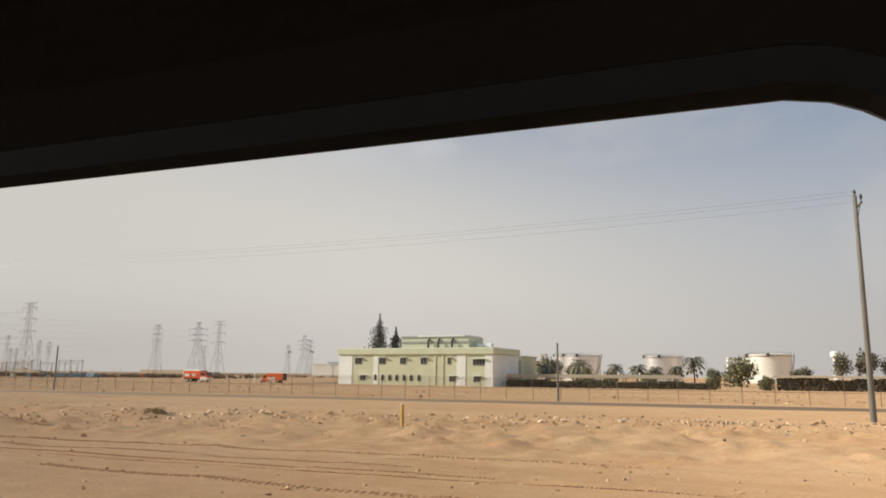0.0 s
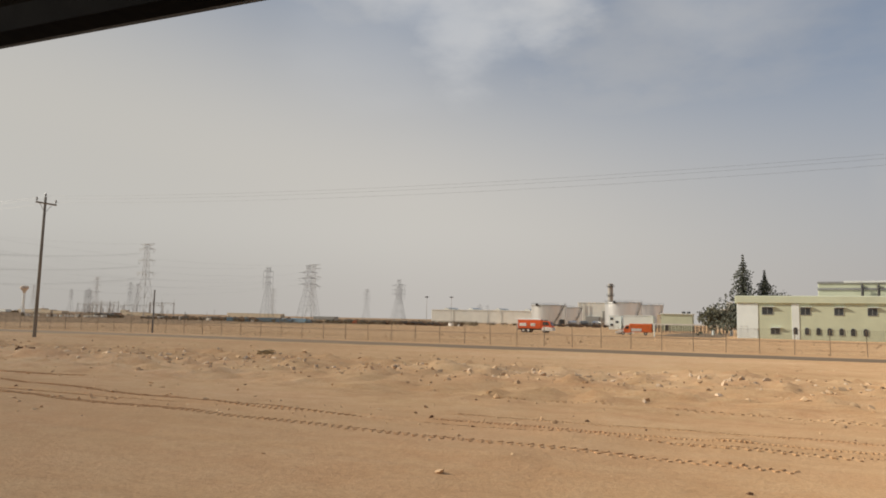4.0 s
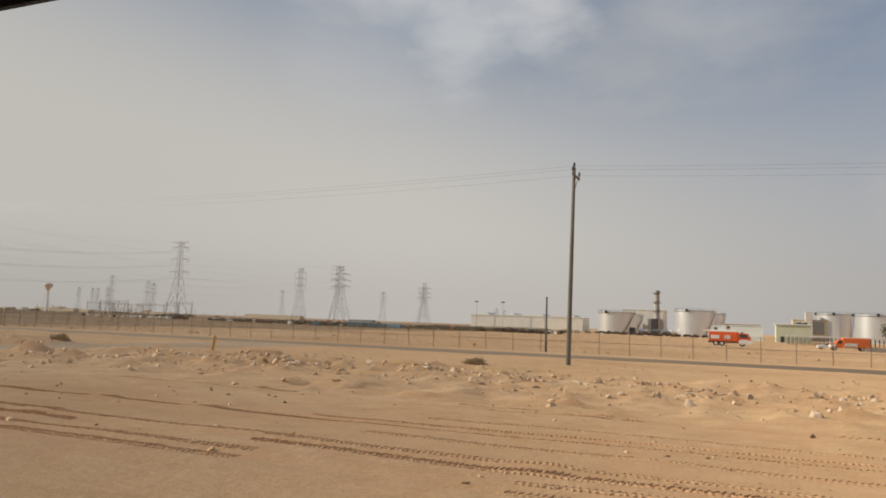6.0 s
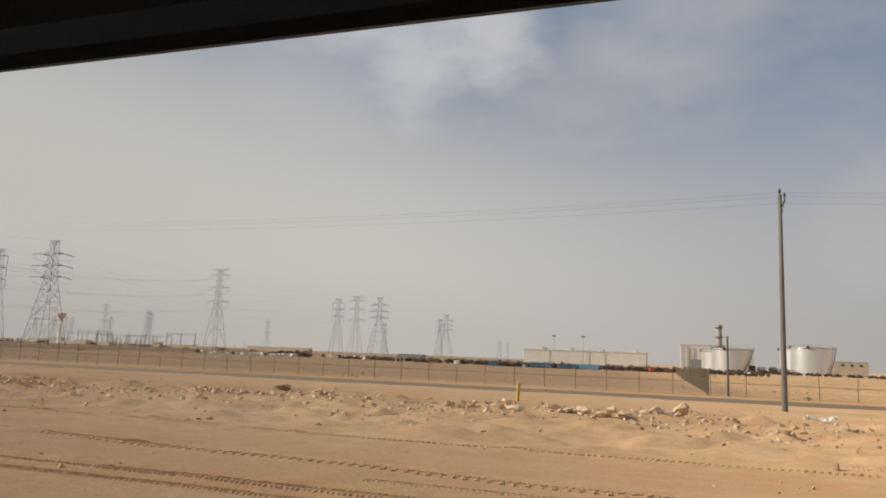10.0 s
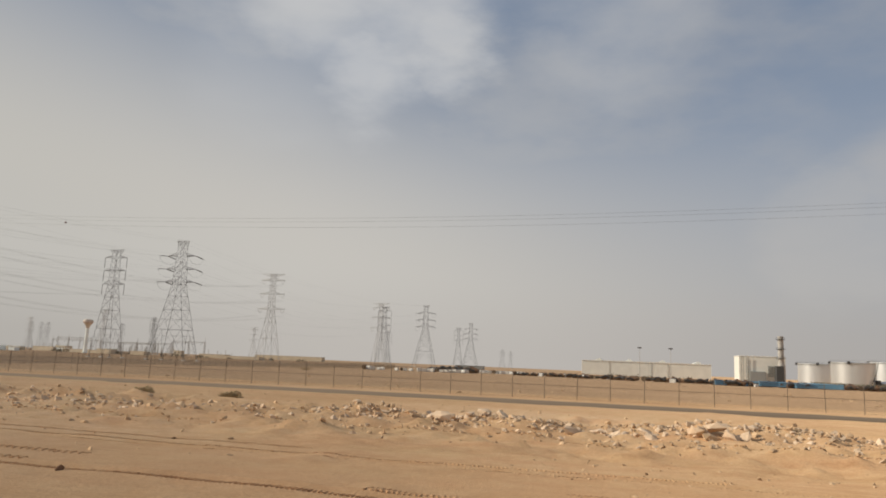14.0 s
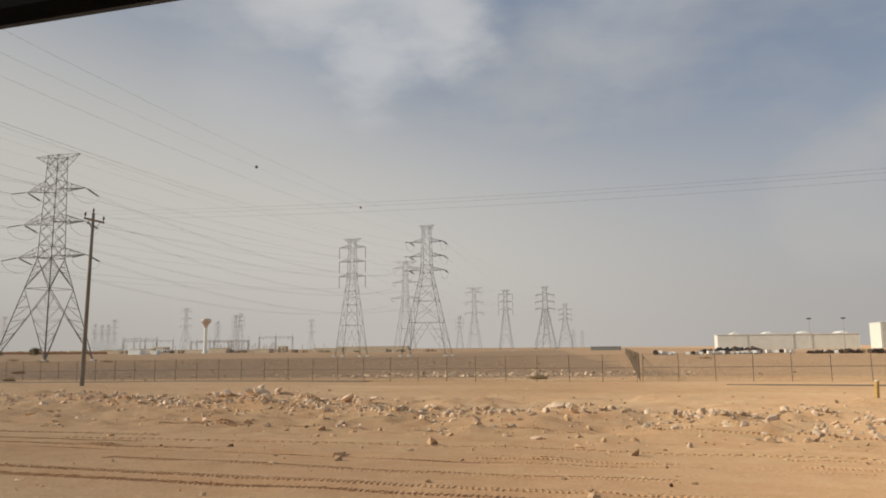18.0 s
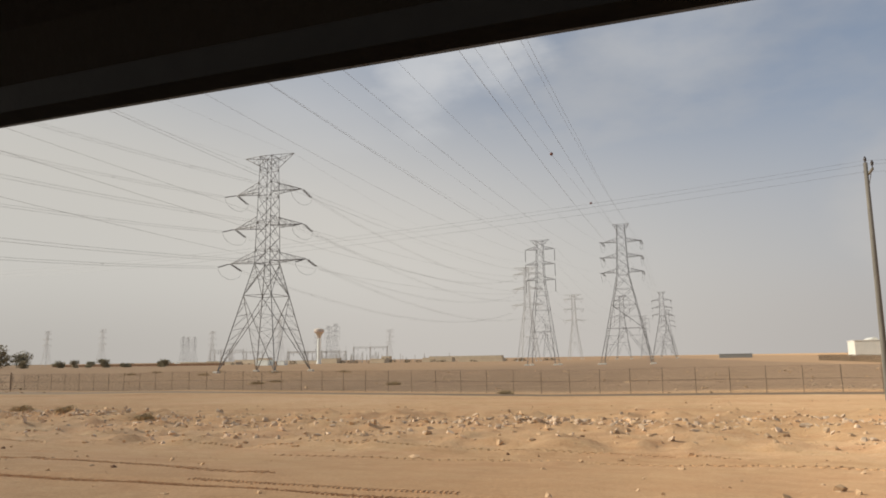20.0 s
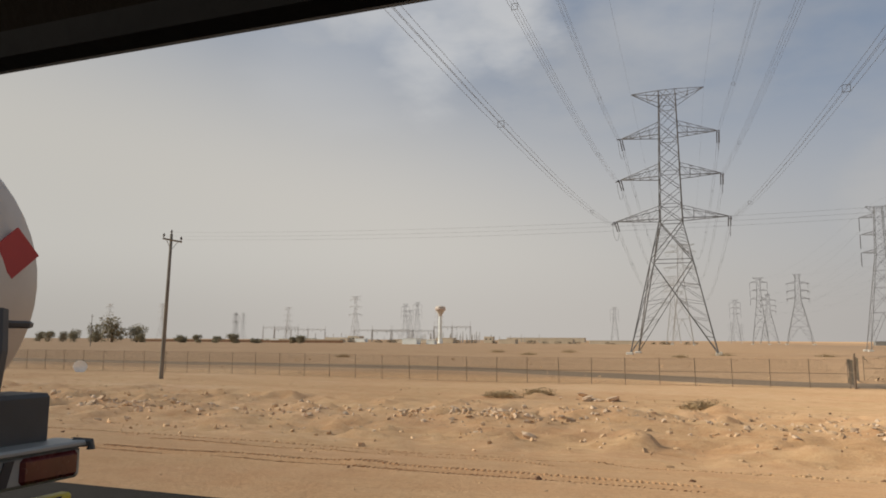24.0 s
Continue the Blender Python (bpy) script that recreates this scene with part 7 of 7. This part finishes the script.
part("eyepiece", Geo().box((0.36, -0.03, ZP - 0.05), (0.09, 0.008, 0.20)), SIGN_BLACK, pp)
part("bellows_foot", Geo().box((0.24, -0.03, ZP - 0.265), (0.13, 0.008, 0.05)), SIGN_BLACK, pp)
for z in (ZD, ZP):
    part("clamp", Geo().box((0, 0.06, z), (0.16, 0.14, 0.06), 0.01), STEEL, sign)

# ---- tanker lorry in the next lane ----
TANK_PAINT = surface("dirty_white_tanker", (0.55, 0.52, 0.48), 0.45, 0.2, 0.12, 0.8, 6, 0.05)
LAMP_RED = surface("tail_lamp_red", (0.10, 0.012, 0.012), 0.25, 0, 0.15, 4, 20, 0.02)
lorry = thing("tanker_lorry", pose(-564.87, 3.25, 0.6), "white fuel tanker lorry with a red hazard diamond on its rear", "lorry")
AY, AZ, ZC = 1.335, 1.215, 2.22
g = Geo()
prof = [(-0.42, 0.02), (-0.45, 0.35), (-0.52, 0.72), (-0.62, 0.92), (-0.75, 1.0), (-11.2, 1.0), (-11.4, 0.9), (-11.55, 0.5), (-11.6, 0.02)]
n = 48
g.add([(x, AY * k * math.cos(2 * math.pi * i / n), ZC + AZ * k * math.sin(2 * math.pi * i / n)) for x, k in prof for i in range(n)], [(r * n + i, r * n + (i + 1) % n, (r + 1) * n + (i + 1) % n, (r + 1) * n + i) for r in range(len(prof) - 1) for i in range(n)])
part("tank", g, TANK_PAINT, lorry, smooth=True)
for x in (-1.9, -4.9, -7.9, -11.1):
    g = Geo()
    g.add([(x + dx, AY * k * math.cos(2 * math.pi * i / n), ZC + AZ * k * math.sin(2 * math.pi * i / n)) for dx, k in ((-0.04, 1.0), (-0.04, 1.02), (0.04, 1.02), (0.04, 1.0)) for i in range(n)], [(r * n + i, r * n + (i + 1) % n, (r + 1) * n + (i + 1) % n, (r + 1) * n + i) for r in range(3) for i in range(n)])
    part("tank_band", g, FRAME_GREY, lorry)
part("hazard_diamond", Geo().box((-0.50, 0.90, ZC + 0.25), (0.02, 0.29, 0.29), 0, Matrix.Rotation(radians(45), 3, "X") @ Matrix.Rotation(radians(-6), 3, "Z")), RED, lorry, "red hazard diamond")
part("handle", Geo().tube([(-0.40, 0.2, ZC - 0.32), (-0.36, 0.95, ZC - 0.32), (-0.42, 1.02, ZC - 0.32)], 0.03, 6), DARK_STEEL, lorry)
part("ladder", Geo().bar((-0.36, -0.35, 0.9), (-0.36, -0.35, 3.6), 0.025).bar((-0.36, 0.05, 0.9), (-0.36, 0.05, 3.6), 0.025), FRAME_GREY, lorry)
part("hose_tube", Geo().tube([(-0.35, 0.62, 2.0), (-0.30, 0.60, 1.7), (-0.3, 0.55, 1.3)], 0.12, 10), DARK_STEEL, lorry)
part("valve_box", Geo().box((-0.40, 0.36, 1.14), (0.45, 1.42, 0.46), 0.03), DARK_STEEL, lorry, "black valve box")
part("chassis", Geo().box((-6.0, 0, 0.95), (11.4, 0.95, 0.3), 0.03), DARK_STEEL, lorry)
bumper = part("bumper", Geo().box((-0.08, 0, 0.84), (0.22, 2.4, 0.24), 0.03), FRAME_GREY, lorry)
part("bumper_bar", Geo().box((-0.10, 0, 0.98), (0.34, 2.44, 0.05), 0.015), FRAME_GREY, bumper)
for s in (-1, 1):
    part("tail_lamp", Geo().box((0.03, s * 0.90, 0.84), (0.06, 0.50, 0.19), 0.03), LAMP_RED, bumper, "red tail lamp")
    part("hook", Geo().tube([(-0.04, s * 1.17, 0.99), (0.08, s * 1.23, 0.98), (0.08, s * 1.23, 0.93)], 0.035, 6), DARK_STEEL, bumper)
under = part("underrun_bar", Geo().box((-0.1, 0, 0.52), (0.12, 2.4, 0.16), 0.02), SIGN_YELLOW, lorry, "yellow underrun bar with black stripes")
for k in range(10):
    part("stripe", Geo().prism([(-0.05, 0.45), (0.05, 0.45), (0.12, 0.59), (0.02, 0.59)], -0.004, 0.004), SIGN_BLACK, under).matrix_local = pose(-0.034, -1.1 + k * 0.23, 0, 0, 0, 90)
for k in range(4):
    part("stripe", Geo().prism([(-0.04, 0.75), (0.04, 0.75), (0.09, 0.93), (0.01, 0.93)], -0.004, 0.004), SIGN_BLACK if k % 2 else SIGN_YELLOW, bumper).matrix_local = pose(0.036, 0.12 + k * 0.13, 0, 0, 0, 90)
for x in (-1.6, -2.95, -4.3, -9.6):
    for y in (-0.98, 0.98):
        wheel(lorry, x, y, 0.52, 0.42)
for y in (-0.98, 0.98):
    part("mudguard", Geo().prism([(-5.0, 1.02), (-0.95, 1.02), (-0.8, 0.55), (-0.75, 0.55), (-0.88, 1.08), (-5.05, 1.08)], y - 0.24, y + 0.24), DARK_STEEL, lorry)
cabin = part("cab", Geo().prism([(-14.2, 0.5), (-12.1, 0.5), (-12.1, 3.1), (-13.6, 3.15), (-14.2, 1.9)], -1.22, 1.22), TANK_PAINT, lorry)
part("side_window", Geo().prism([(-13.8, 1.9), (-12.7, 1.9), (-12.7, 2.7), (-13.5, 2.7)], 1.215, 1.235), GLASS, cabin)
for y in (-0.98, 0.98):
    wheel(lorry, -13.2, y, 0.52, 0.34)
